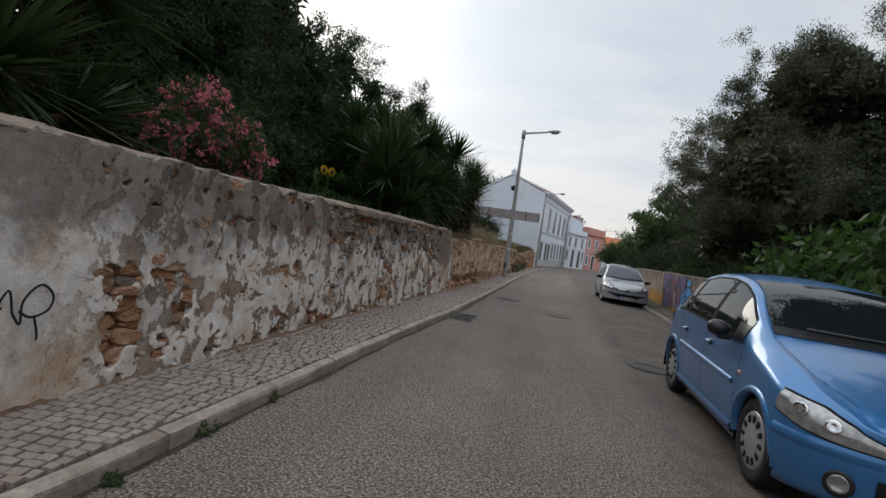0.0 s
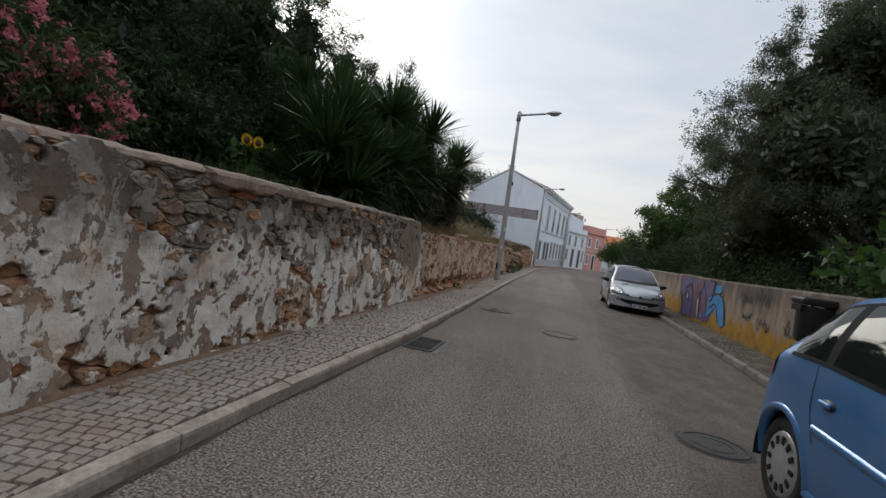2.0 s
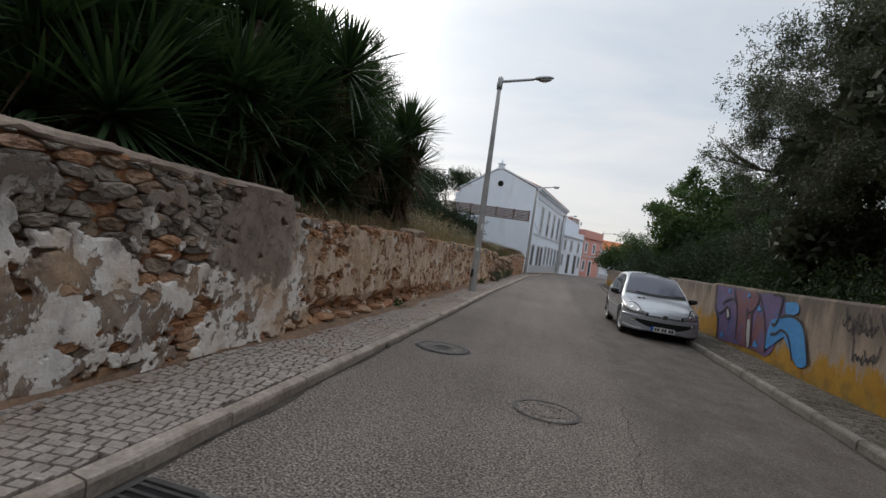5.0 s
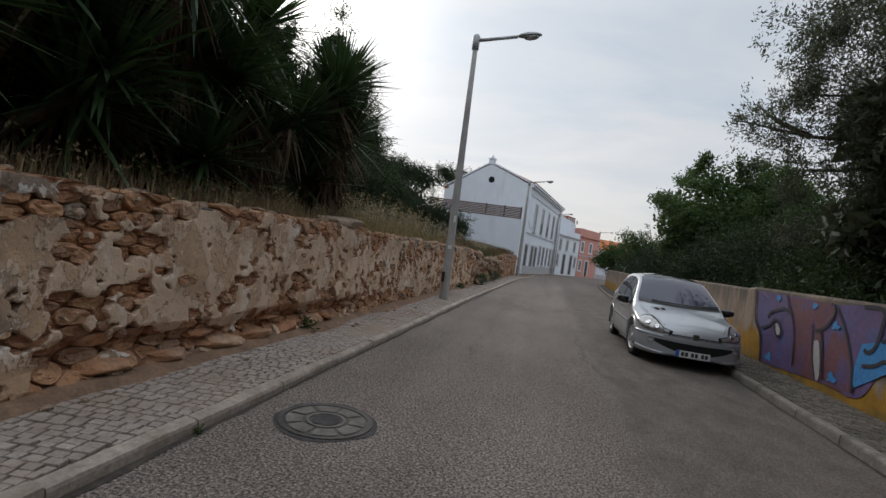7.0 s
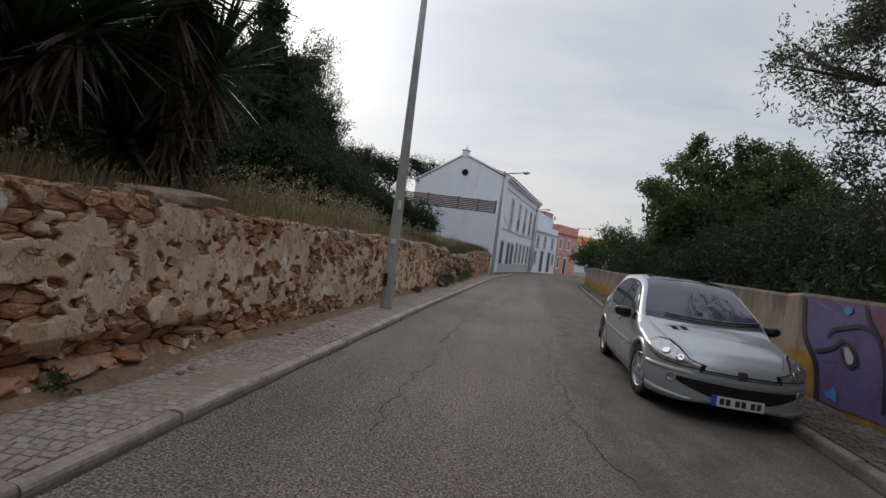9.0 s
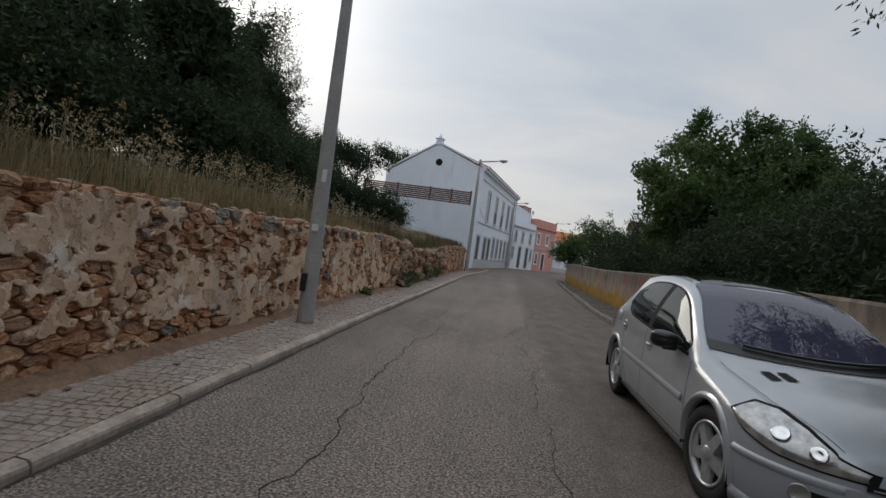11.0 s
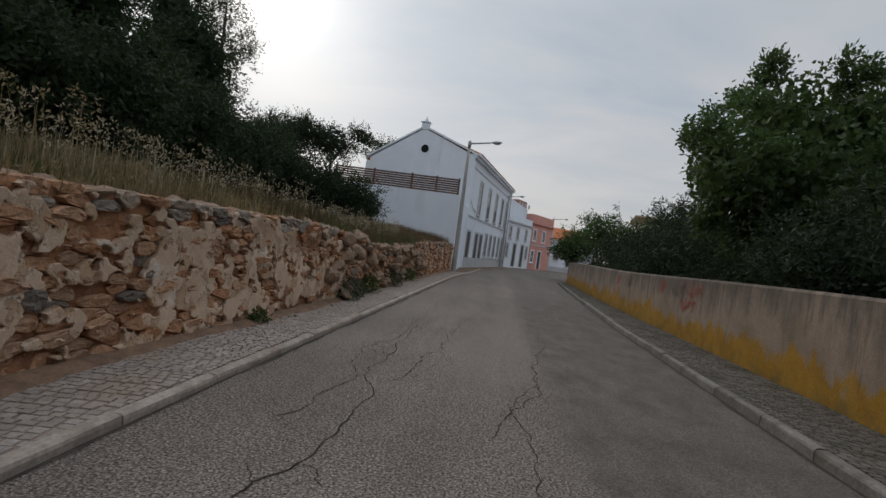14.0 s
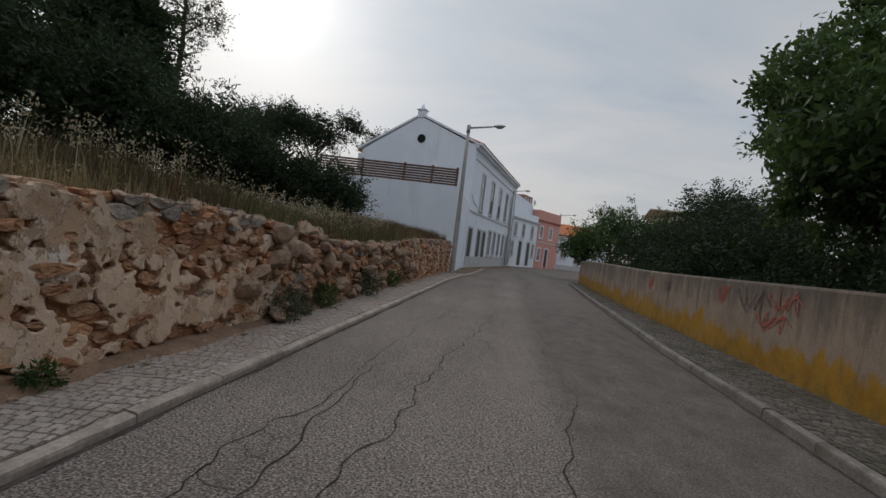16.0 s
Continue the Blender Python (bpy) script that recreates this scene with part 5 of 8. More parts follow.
CON = "dense dark green conifer in the garden behind the wall"
for s, (x, y, h, r, n) in enumerate([(-8.2, 3.0, 9.5, 3.0, 42000), (-8.6, 8.2, 10.0, 3.2, 52000), (-9.2, 13.2, 10.3, 3.0, 46000), (-8.8, 17.2, 7.6, 2.4, 30000), (-9.0, 20.8, 7.6, 2.1, 28000), (-7.0, 18.9, 5.4, 1.5, 16000)]):
    tree(100 + s, x, y, 1.3, cone_blobs(x, y, 1.2, h, r, 8, s), int(n * 1.15), "oak", 0.105, 0.032, CON, "conifer_tree", (h * 0.8, 0.2, 1.2, 8), "conifer", 0.35, 0.5, 0.24, 30, "garden conifers", core=0.4, tufts=14, inner=2.2)
tree(120, -10.5, 23.7, 1.5, [(-11.0, 23.7, 9.8, 0.9, 0.9, 1.1), (-10.5, 24.2, 8.5, 0.9, 0.9, 0.8), (-11.8, 23.3, 10.9, 0.8, 0.8, 0.8), (-10.2, 23.4, 9.6, 0.6, 0.6, 0.6), (-12.6, 23.6, 10.0, 0.8, 0.8, 0.9)], 6000, "olive", 0.13, 0.035, "thin feathery grey-green tree above the garden", trunk=(7.5, 0.12, 1.2, 7), shell=0.2, clump=0.3, core=0.05)
tree(121, -13.6, 42.5, 2.5, [(-13.6, 42.5, 12.2, 0.9, 0.9, 1.9), (-14.6, 42.0, 11.3, 0.9, 0.8, 1.0), (-13.2, 43.2, 9.8, 0.9, 0.9, 1.0), (-15.6, 42.0, 10.6, 0.7, 0.7, 0.9)], 9000, "olive", 0.16, 0.045, "tall thin grey-green tree behind the bank", trunk=(9, 0.14, 1.3, 8), shell=0.2, clump=0.35, core=0.05)
# dark cypress-like trees behind the bank
for s, (x, y, h, r, n) in enumerate([(-9.0, 24.5, 6.2, 2.1, 28000), (-9.6, 29.5, 8.4, 2.4, 40000), (-11.0, 35.6, 8.6, 2.5, 38000), (-9.8, 41.5, 3.6, 2.0, 14000)]):
    tree(140 + s, x, y, 2.2, cone_blobs(x, y, 2.0, h, r, 8, 30 + s), n, "oak", 0.15, 0.05, "dark green cypress-like tree behind the grassy bank", "conifer_tree", (h * 0.8, 0.16, 1.0, 8), "conifer", 0.2, 0.45, 0.26, 26, "bank conifers", inner=1.9)
tree(150, -5.9, 41.2, 2.0, [(-6.0, 41.2, 2.9, 1.3, 1.6, 0.95), (-6.9, 39.6, 3.0, 1.3, 1.6, 1.1), (-7.8, 37.8, 3.2, 1.4, 1.5, 1.4), (-5.6, 42.6, 2.6, 0.8, 1.0, 0.7)], 22000, "cypress", 0.12, 0.05, "broad dark evergreen shrub on the bank", "shrub", (1.0, 0.08, 0.6, 5), "shrub", 0.1, 0.4, 0.24)
OL = "gnarled olive tree beside the white house"
tree(151, -11.0, 52, 0.0, [(-11, 52, 7.2, 1.6, 1.5, 1.0), (-9.0, 52.5, 7.9, 0.8, 0.8, 0.6), (-12.6, 52, 7.6, 1.4, 1.2, 0.9), (-14.0, 51, 6.8, 1.6, 1.2, 1.1)], 9000, "cypress", 0.2, 0.06, OL, "olive_tree", (7.0, 0.16, 2.2, 9), "olive tree", 0, 0.3, 0.35, group="olive trees")
tree(152, -16.5, 55, 0.0, [(-16.5, 55, 8.0, 2.2, 1.6, 1.3), (-18.5, 55, 7.0, 2.0, 1.6, 1.4), (-14.8, 55, 8.6, 1.0, 1.0, 0.9)], 9000, "cypress", 0.2, 0.06, OL, "olive_tree", (7.0, 0.16, 2.2, 9), "olive tree", 0, 0.3, 0.35, group="olive trees")
tree(153, -9.5, 72, 0, [(-8.5, 72, 10.6, 2.2, 2, 1.2), (-5.5, 73, 10.3, 1.8, 2, 1.0), (-12, 72, 10.4, 2.2, 2, 1.5)], 6000, "cypress", 0.25, 0.08, "treetops beyond the white house roof", "tree", (8.0, 0.2, 2.5, 8), shell=0.3, clump=0.4)

# right side
BIG = [(8.0, 17.6, 5.2, 3.2, 3.6, 2.6), (5.6, 15.6, 4.5, 2.2, 2.4, 1.8), (6.0, 19.4, 4.4, 1.6, 2.2, 1.6), (7.2, 17.0, 7.6, 2.3, 2.4, 2.0), (9.8, 16.0, 7.4, 2.5, 2.5, 2.3), (6.0, 17.4, 6.2, 1.9, 2.0, 1.5), (10.5, 20.0, 5.5, 2.6, 2.6, 2.5), (4.2, 16.4, 4.0, 1.2, 1.4, 1.0), (4.7, 19.6, 4.8, 1.1, 1.3, 0.9), (8.2, 17.0, 9.2, 1.2, 1.2, 1.0), (6.8, 13.6, 3.4, 2.2, 2.0, 1.6), (6.6, 20.4, 2.8, 2.0, 2.2, 1.4), (4.7, 21.4, 4.8, 0.8, 0.9, 0.45), (5.5, 21.2, 5.5, 1.0, 1.0, 0.6), (5.7, 20.8, 4.3, 0.9, 0.9, 0.5), (4.5, 17.6, 5.2, 1.0, 1.2, 0.8), (5.2, 17.2, 6.6, 1.2, 1.3, 0.9), (6.0, 17.2, 8.1, 1.2, 1.2, 0.9)]
big_olive = tree(160, 8.0, 17.5, 0.3, BIG, 210000, "olive", 0.075, 0.024, "large grey-green olive tree leaning over the garden wall", "olive_tree", (5.5, 0.26, 3.0, 12), "olive tree", 0.1, 0.35, 0.2, 26, core=0.3, tufts=24, inner=2.6)
SPRAYS = [(-3.9, 2.9, 4.2, 0.75, 0.8, 0.25), (-3.4, 3.3, 4.75, 0.7, 0.8, 0.3), (-3.2, 2.9, 3.95, 0.9, 1.0, 0.32), (-3.4, 1.3, 6.1, 0.9, 1.1, 0.7), (-3.7, 1.9, 5.5, 0.8, 0.9, 0.4), (-2.9, 2.7, 3.4, 0.8, 0.9, 0.32), (-2.6, 2.4, 4.9, 0.9, 1.0, 0.6)]
part("leaf_sprays", mesh_of("leaf_sprays", *crown(169, SPRAYS, 15000, 0.085, 0.026, 0.15, 0.1, 0.15, 26), M["olive"]), None, big_olive)
for k, path in enumerate(([(0.0, 0.0, 3.0), (-1.7, 1.4, 3.6), (-3.2, 2.8, 4.0), (-4.3, 3.0, 4.25)], [(-0.1, 0.1, 3.6), (-1.8, 1.8, 4.5), (-3.4, 3.2, 4.9)], [(-0.1, 0.0, 4.2), (-1.8, 0.9, 5.3), (-3.4, 1.3, 6.2)], [(-1.7, 1.4, 3.6), (-2.6, 2.6, 3.4), (-3.2, 3.4, 3.5)], [(-3.2, 2.8, 4.0), (-3.6, 3.3, 4.4), (-3.9, 3.6, 4.8)])):
    n_ = len(path)
    part("branch", mesh_of("branch", *tube(path, [0.075 - 0.06 * i / (n_ - 1) - (0.015 if k > 2 else 0.0) * (1 - i / (n_ - 1)) for i in range(n_)], 7), M["bark"], True), None, big_olive)
tree(161, 9.5, 13.2, 0.2, [(8.8, 12.8, 3.4, 3.0, 2.4, 2.2), (11.5, 12.5, 4.6, 2.6, 2.6, 2.4), (7.6, 9.6, 2.2, 2.2, 2.0, 1.4), (10.5, 8.0, 3.6, 3.2, 2.4, 2.4), (13.5, 16, 6.0, 2.6, 2.6, 3.0), (6.6, 11.6, 1.5, 1.8, 2.2, 1.0), (7.2, 8.2, 1.4, 1.8, 2.2, 1.0)], 50000, "cypress", 0.12, 0.045, "dark undergrowth and trees in the garden", "tree", (3.0, 0.2, 2.0, 8), "tree", 0.1, 0.35, 0.28)
tree(162, 5.4, 9.6, 0.4, [(5.5, 9.8, 1.9, 1.1, 1.2, 0.65), (5.3, 8.2, 2.0, 1.1, 1.1, 0.7), (6.4, 8.6, 2.2, 1.3, 1.4, 0.8), (5.1, 11.2, 1.7, 0.8, 0.9, 0.5)], 2600, "fig", 0.26, 0.13, "broad-leaved fig tree with bright green leaves over the wall", "fig_tree", (1.4, 0.07, 0.8, 8), "fig tree", 0.35, 0.4, 0.3, 9, core=0.0)
CAR = [(6.5, 31.6, 4.0, 2.1, 2.2, 1.7), (8.2, 32.6, 4.4, 2.4, 2.4, 1.8), (5.3, 30.8, 3.7, 1.1, 1.4, 1.1), (6.8, 32.3, 5.6, 1.4, 1.4, 0.9), (10.2, 33.6, 4.9, 2.2, 2.2, 2.0), (9.0, 32.0, 5.4, 1.5, 1.5, 1.1), (8.0, 29.2, 2.6, 2.2, 1.8, 1.4)]
tree(163, 7.4, 32.0, 0.2, CAR, 60000, "carob", 0.13, 0.06, "leafy dark green tree behind the garden wall", "tree", (3.6, 0.2, 2.2, 9), "tree", 0.2, 0.4, 0.22, core=0.2, tufts=18)
tree(164, 7.2, 24.5, 0.2, [(6.2, 23.6, 2.0, 1.5, 2.2, 1.0), (6.6, 26.4, 2.1, 1.7, 2.2, 1.1), (8.6, 25.0, 2.8, 2.2, 2.8, 1.5), (5.7, 28.6, 1.8, 0.9, 1.5, 0.8)], 30000, "cypress", 0.12, 0.04, "low dark shrubs along the garden wall", "shrub", (1.0, 0.09, 1.0, 6), "shrub", 0.1, 0.35, 0.25)
tree(165, 7.4, 39.5, 0.2, [(6.9, 36.8, 1.9, 1.5, 1.9, 1.0), (7.4, 40.0, 2.2, 1.6, 2.4, 1.3), (7.0, 44.0, 2.0, 1.3, 2.4, 1.1), (9.2, 42.0, 3.0, 2.2, 3.2, 1.7)], 26000, "cypress", 0.13, 0.05, "dense shrubs behind the far end of the garden wall", "shrub", (1.0, 0.09, 1.0, 6), "shrub", 0.1, 0.35, 0.25)
tree(166, 8.2, 57.0, 0.0, [(6.4, 56.0, 2.6, 1.3, 1.5, 1.2), (8.6, 57.5, 3.6, 1.9, 1.8, 1.8), (11.4, 57, 3.2, 2.0, 1.8, 1.7), (5.6, 55.6, 2.2, 0.8, 0.9, 0.9)], 14000, "carob", 0.17, 0.08, "rounded green tree at the street corner", "tree", (2.4, 0.14, 1.4, 7), "tree", 0.2, 0.4, 0.3)
tree(167, 12.5, 50.0, 0.0, [(12.0, 50, 4.6, 1.7, 2.0, 1.6), (15, 50, 4.0, 2.2, 2.2, 2.0), (10.4, 47, 3.2, 1.8, 2.2, 1.5), (17.5, 46, 5.0, 3.0, 3.0, 2.6)], 16000, "cypress", 0.18, 0.06, "grey-green trees in the gardens beyond the wall", "tree", (3.0, 0.16, 1.6, 7), "tree", 0.1, 0.35, 0.32)
tree(168, 16, 28.0, 0.0, [(15, 27, 4.0, 3.2, 4.0, 3.0), (18, 22, 5.0, 3.0, 4.0, 3.5), (15, 36, 4.5, 3.0, 4.0, 2.8)], 18000, "cypress", 0.2, 0.09, "dark trees deep in the garden", "tree", (4.0, 0.2, 2.2, 7), "tree", 0.1, 0.3, 0.35)


# trees out of view, known only from leaves mirrored in the windscreen
# the high crowns over the street are added to darken the blue car's windscreen
tree(170, 7.2, 3.2, 0.2, [(7.0, 3.0, 4.2, 2.6, 2.8, 2.2), (8.5, 0.5, 5.0, 2.8, 2.8, 2.4), (6.4, 5.2, 3.2, 1.6, 1.8, 1.5), (7.2, -3.5, 4.6, 2.8, 3.0, 2.6), (7.8, 7.6, 6.6, 2.4, 2.2, 2.2), (9.8, 9.3, 8.8, 2.6, 2.2, 2.4), (6.6, 2.5, 6.6, 2.2, 2.4, 1.8), (8.6, 6.4, 9.4, 2.6, 2.4, 2.2), (7.2, 5.2, 7.6, 2.2, 2.2, 2.0), (11.0, 10.0, 11.4, 2.8, 2.4, 2.4), (5.9, 6.0, 5.0, 1.5, 1.6, 1.3), (6.8, 6.8, 6.2, 1.8, 1.8, 1.6), (8.2, 8.4, 8.2, 2.2, 2.0, 2.0), (4.9, 6.8, 8.4, 2.0, 2.0, 1.3), (5.8, 8.2, 9.6, 2.2, 2.0, 1.4), (4.2, 5.2, 9.4, 1.9, 2.0, 1.3)], 80000, "cypress", 0.16, 0.06, "dark leafy trees out of view over the garden wall and street", "tree", (3.6, 0.2, 2.0, 8), "tree", 0.1, 0.35, 0.3, inner=2.4)

for k in range(15):
    hy = 6.0 + k * 2.9
    hx, hz = float(wall_r(hy)) + 1.15 + 0.3 * math.sin(k * 2.1), 1.3 + 0.25 * math.sin(k * 1.7)
    tree(600 + k, hx, hy, 0.0, [(hx, hy - 0.7, hz, 0.7, 1.1, 0.7), (hx + 0.3, hy + 0.8, hz + 0.15 * math.cos(k), 0.75, 1.2, 0.75), (hx - 0.1, hy, hz - 0.5, 0.7, 1.5, 0.6)], 3600, "shrub" if hy < 24 else "cypress", 0.10, 0.036, "dark evergreen shrub along the garden wall", "shrub", (0.8, 0.06, 0.6, 5), "shrub", 0.1, 0.3, 0.22, group="wall shrubs")
for k in range(16):
    hy = 7.0 + k * 2.5
    hx, hz = float(wall_r(hy)) + 3.4 + 0.4 * math.sin(k * 1.3), 1.5 + 0.25 * math.sin(k * 2.3)
    tree(620 + k, hx, hy, 0.0, [(hx, hy - 0.7, hz, 1.0, 1.3, 1.0), (hx + 0.4, hy + 0.8, hz + 0.3, 1.0, 1.3, 1.1), (hx, hy, hz - 0.8, 1.0, 1.6, 0.8)], 4200, "cypress", 0.10, 0.04, "dark evergreen shrub deeper in the garden", "shrub", (0.8, 0.06, 0.6, 5), "shrub", 0.1, 0.3, 0.22, group="garden shrubs", inner=2.2)
for k, (hx, hy, hz, q) in enumerate([(-6.9, 8.0, 2.4, 1.1), (-7.0, 10.2, 2.6, 1.2), (-7.2, 12.4, 2.9, 1.4), (-6.6, 14.6, 2.8, 1.2), (-6.4, 20.5, 2.9, 0.9), (-7.0, 22.6, 3.2, 1.1), (-6.8, 26.6, 3.3, 1.0), (-7.0, 28.8, 3.4, 1.1), (-7.4, 32.4, 3.5, 1.2), (-7.6, 35.2, 3.5, 1.2)]):
    tree(640 + k, hx, hy, bank_height(hx, hy), [(hx, hy, hz, q, q * 1.3, q * 0.9), (hx - 0.5, hy + 0.9, hz + 0.1, q * 0.8, q, q * 0.8)], 9000, "oak", 0.12, 0.045, "dark evergreen shrub at the top of the bank", "shrub", (0.8, 0.06, 0.7, 5), "shrub", 0.1, 0.35, 0.24, group="bank shrubs")

# yuccas: swords in round heads on leaning stems
def yucca_head(g, c, axis, n, length, width, dead=0):
    """Sword leaves round one stem tip, bent slightly under their own weight."""
    vs, fs = [], []
    axis = np.array(axis) / np.linalg.norm(axis)
    for i in range(n):
        u = g.normal(size=3)
        u /= np.linalg.norm(u)
        u = u + axis * (0.75 if not dead else -1.1)
        u /= np.linalg.norm(u)
        L = length * g.uniform(0.75, 1.1)
        side = np.cross(u, [0, 0, 1.0]) + g.normal(size=3) * 0.15
        side /= max(np.linalg.norm(side), 1e-6)
        o = len(vs)
        sag = 0.10 * L if not dead else 0.25 * L
        for t, w in ((0.0, 0.6), (0.35, 1.0), (0.75, 0.62)):
            p = c + u * L * t + np.array([0, 0, -sag * t * t])
            vs += [p - side * width * w * 0.5, p + side * width * w * 0.5]
        vs.append(c + u * L + np.array([0, 0, -sag]))
        fs += [(o, o + 1, o + 3, o + 2), (o + 2, o + 3, o + 5, o + 4), (o + 4, o + 5, o + 6)]
    return vs, fs


def yucca(seed, x, y, top, heads, spread, label="tall yucca with heads of stiff sword-shaped leaves", leaf=0.98):
    g = np.random.default_rng(seed)
    z0 = bank_height(x, y)
    root = tagged(empty("yucca", pose(x, y, z0)), label, "yucca", "yuccas")
    stems, green, dead = [], [], []
    for i in range(heads):
        a = 2 * math.pi * i / heads + g.uniform(-0.5, 0.5)
        hh = (top - leaf * 0.75 - z0) * (1.0 if i == 0 else (g.uniform(0.5, 0.95) if i % 2 else g.uniform(0.12, 0.45)))
        rr = spread * (0.15 if i == 0 else g.uniform(0.5, 1.0))
        tip = np.array([math.cos(a) * rr, math.sin(a) * rr * 1.15, max(0.35, hh)])
        mid = np.array([tip[0] * 0.45, tip[1] * 0.45, tip[2] * 0.5])
        stems.append(tube([(0.1 * math.cos(a), 0.1 * math.sin(a), -0.15), mid, tip], [0.10, 0.075, 0.06], 8))
        ax = tip - mid
        green.append(yucca_head(g, tip, ax, 150, leaf * 1.05, 0.05))
        dead.append(yucca_head(g, tip - ax / np.linalg.norm(ax) * 0.12, ax, 34 if y > 14 else 10, leaf * 0.8, 0.04, 1))
        if tip[2] > 0.9 and y > 14:
            for q in range(4):
                dead.append(yucca_head(g, tip + (mid - tip) * (0.25 + 0.3 * q) if q < 3 else mid * 0.7, ax, 30, leaf * 0.7, 0.035, 1))
    for st, gr in zip(stems, green):
        ob = part("stem", mesh_of("stem", *st, M["yuccabark"], True), None, root)
        part("leaf_head", mesh_of("leaf_head", *gr, M["yucca"]), None, ob)
    part("dead_leaves", mesh_of("dead_leaves", *join(dead), M["deadleaf"]), None, root, "hanging brown dead leaves")


for s, (x, y, top, heads, spread) in enumerate([(-4.6, 2.9, 3.9, 9, 0.9), (-3.85, 10.7, 3.8, 9, 0.5), (-4.7, 12.2, 4.4, 11, 0.8), (-3.85, 12.7, 4.5, 14, 0.85), (-4.1, 14.4, 4.9, 12, 1.0), (-3.9, 16.0, 4.6, 10, 0.9), (-3.35, 17.8, 4.5, 6, 0.5), (-5.6, 13.6, 5.2, 9, 1.0), (-5.4, 16.6, 5.0, 9, 0.9)]):
    yucca(300 + s, x, y, top, heads, spread)


def oleander():
    g = np.random.default_rng(77)
    x, y = -5.6, 6.7
    z0 = bank_height(x, y)
    root = tagged(empty("oleander", pose(x, y, z0)), "oleander bush covered in pink blossom behind the wall", "bush")
    bl = [(0.1, -0.55, 0.8, 0.5, 0.5, 0.5), (0.0, 0.1, 0.95, 0.5, 0.55, 0.5), (-0.1, 0.75, 0.72, 0.5, 0.5, 0.45), (0.2, 0.3, 0.5, 0.5, 0.7, 0.45)]
    part("stems", mesh_of("stems", *limbs(78, 0, 0, 0, 0.8, 0.05, 0.9, 9), M["bark"], True), None, root)
    part("leaves", mesh_of("leaves", *crown(79, bl, 7000, 0.13, 0.03, 0.0, 0.3, 0.2), M["oleander"]), None, root)
    part("blossom", mesh_of("blossom", *crown(80, bl, 5200, 0.055, 0.055, 0.0, 0.92, 0.07, 13), M["petal"]), None, root, "pink blossom")


oleander()


def sunflower():
    x, y = -5.25, 10.32
    z0 = bank_height(x, y)
    root = tagged(empty("sunflower", pose(x, y, z0)), "two yellow sunflower heads on leafy stalks", "flower")
    for k, (dx, dy, h) in enumerate(((-0.06, -0.12, 0.86), (0.06, 0.03, 0.85))):
        part("stalk", mesh_of("stalk", *tube([(0, 0, 0), (dx * 0.5, dy * 0.5, h * 0.6), (dx, dy, h)], [0.018, 0.014, 0.01], 6), M["fig"]), None, root)
        vs, fs = [], []
        for i in range(22):
            a = 2 * math.pi * i / 22
            d = np.array([0.28 * math.cos(a), math.cos(a), math.sin(a)])
            s = np.array([0, -math.sin(a), math.cos(a)]) * 0.02
            o = len(vs)
            c = np.array([dx + 0.03, dy, h])
            vs += [c + d * 0.05, c + d * 0.085 + s, c + d * 0.125, c + d * 0.085 - s]
            fs.append((o, o + 1, o + 2, o + 3))
        part("petals", mesh_of("petals", vs, fs, M["yellow"]), None, root)
        bm = bmesh.new()
        bmesh.ops.create_uvsphere(bm, u_segments=12, v_segments=6, radius=0.06)
        for v in bm.verts:
            v.co.x *= 0.4
        part("seed_head", bm, M["yuccabark"], root, at=pose(dx + 0.03, dy, h), smooth=True)
    v, f = crown(83, [(0, 0, 0.45, 0.25, 0.3, 0.4)], 60, 0.2, 0.12, 0.3, 0.2, 0.1, 3)
    part("leaves", mesh_of("leaves", v, f, M["fig"]), None, root)


sunflower()


def blades(seed, region, n, hmin, hmax, width, leaf, label, name, heads=0):
    """Grass: single bent blades on the bank, joined."""
    g = np.random.default_rng(seed)
    pts = []
    while len(pts) < n:
        y = g.uniform(*region[1])
        d = g.uniform(*region[0]) ** 1.0
        if nz(d * 1.4, y * 0.9, 71 + seed) + 0.35 * nz(d * 4, y * 3, 5) > g.uniform(-0.55, 0.35):
            x = float(wall_l(y)) - 0.3 - d
            pts.append((x, y, bank_height(x, y) - 0.02))
    p = np.array(pts)
    a = g.uniform(0, 6.283, n)
    lean = g.uniform(0.05, 0.5, n)
    h = g.uniform(hmin, hmax, n)
    d = np.stack([np.cos(a) * lean, np.sin(a) * lean, np.ones(n)], 1)
    s = np.stack([-np.sin(a), np.cos(a), np.zeros(n)], 1)
    v, f = leaf_quads(p, unit(d), s, h, np.full(n, width) * g.uniform(0.6, 1.3, n))
    if heads:
        k = g.choice(n, heads, replace=False)
        tip = p[k] + unit(d)[k] * h[k][:, None]
        q = np.repeat(tip, 7, 0) + g.normal(size=(heads * 7, 3)) * 0.03
        dd = unit(g.normal(size=(heads * 7, 3)) + np.array([0, 0, 0.6]))
        ss = unit(np.cross(dd, g.normal(size=(heads * 7, 3))))
        v2, f2 = leaf_quads(q, dd, ss, np.full(heads * 7, 0.045), np.full(heads * 7, 0.018))
        v, f = np.concatenate([v, v2]), np.concatenate([f, f2 + len(v)])
    tagged(part(name, mesh_of(name, v, f, M[leaf])), label, "grass", kind="stuff")


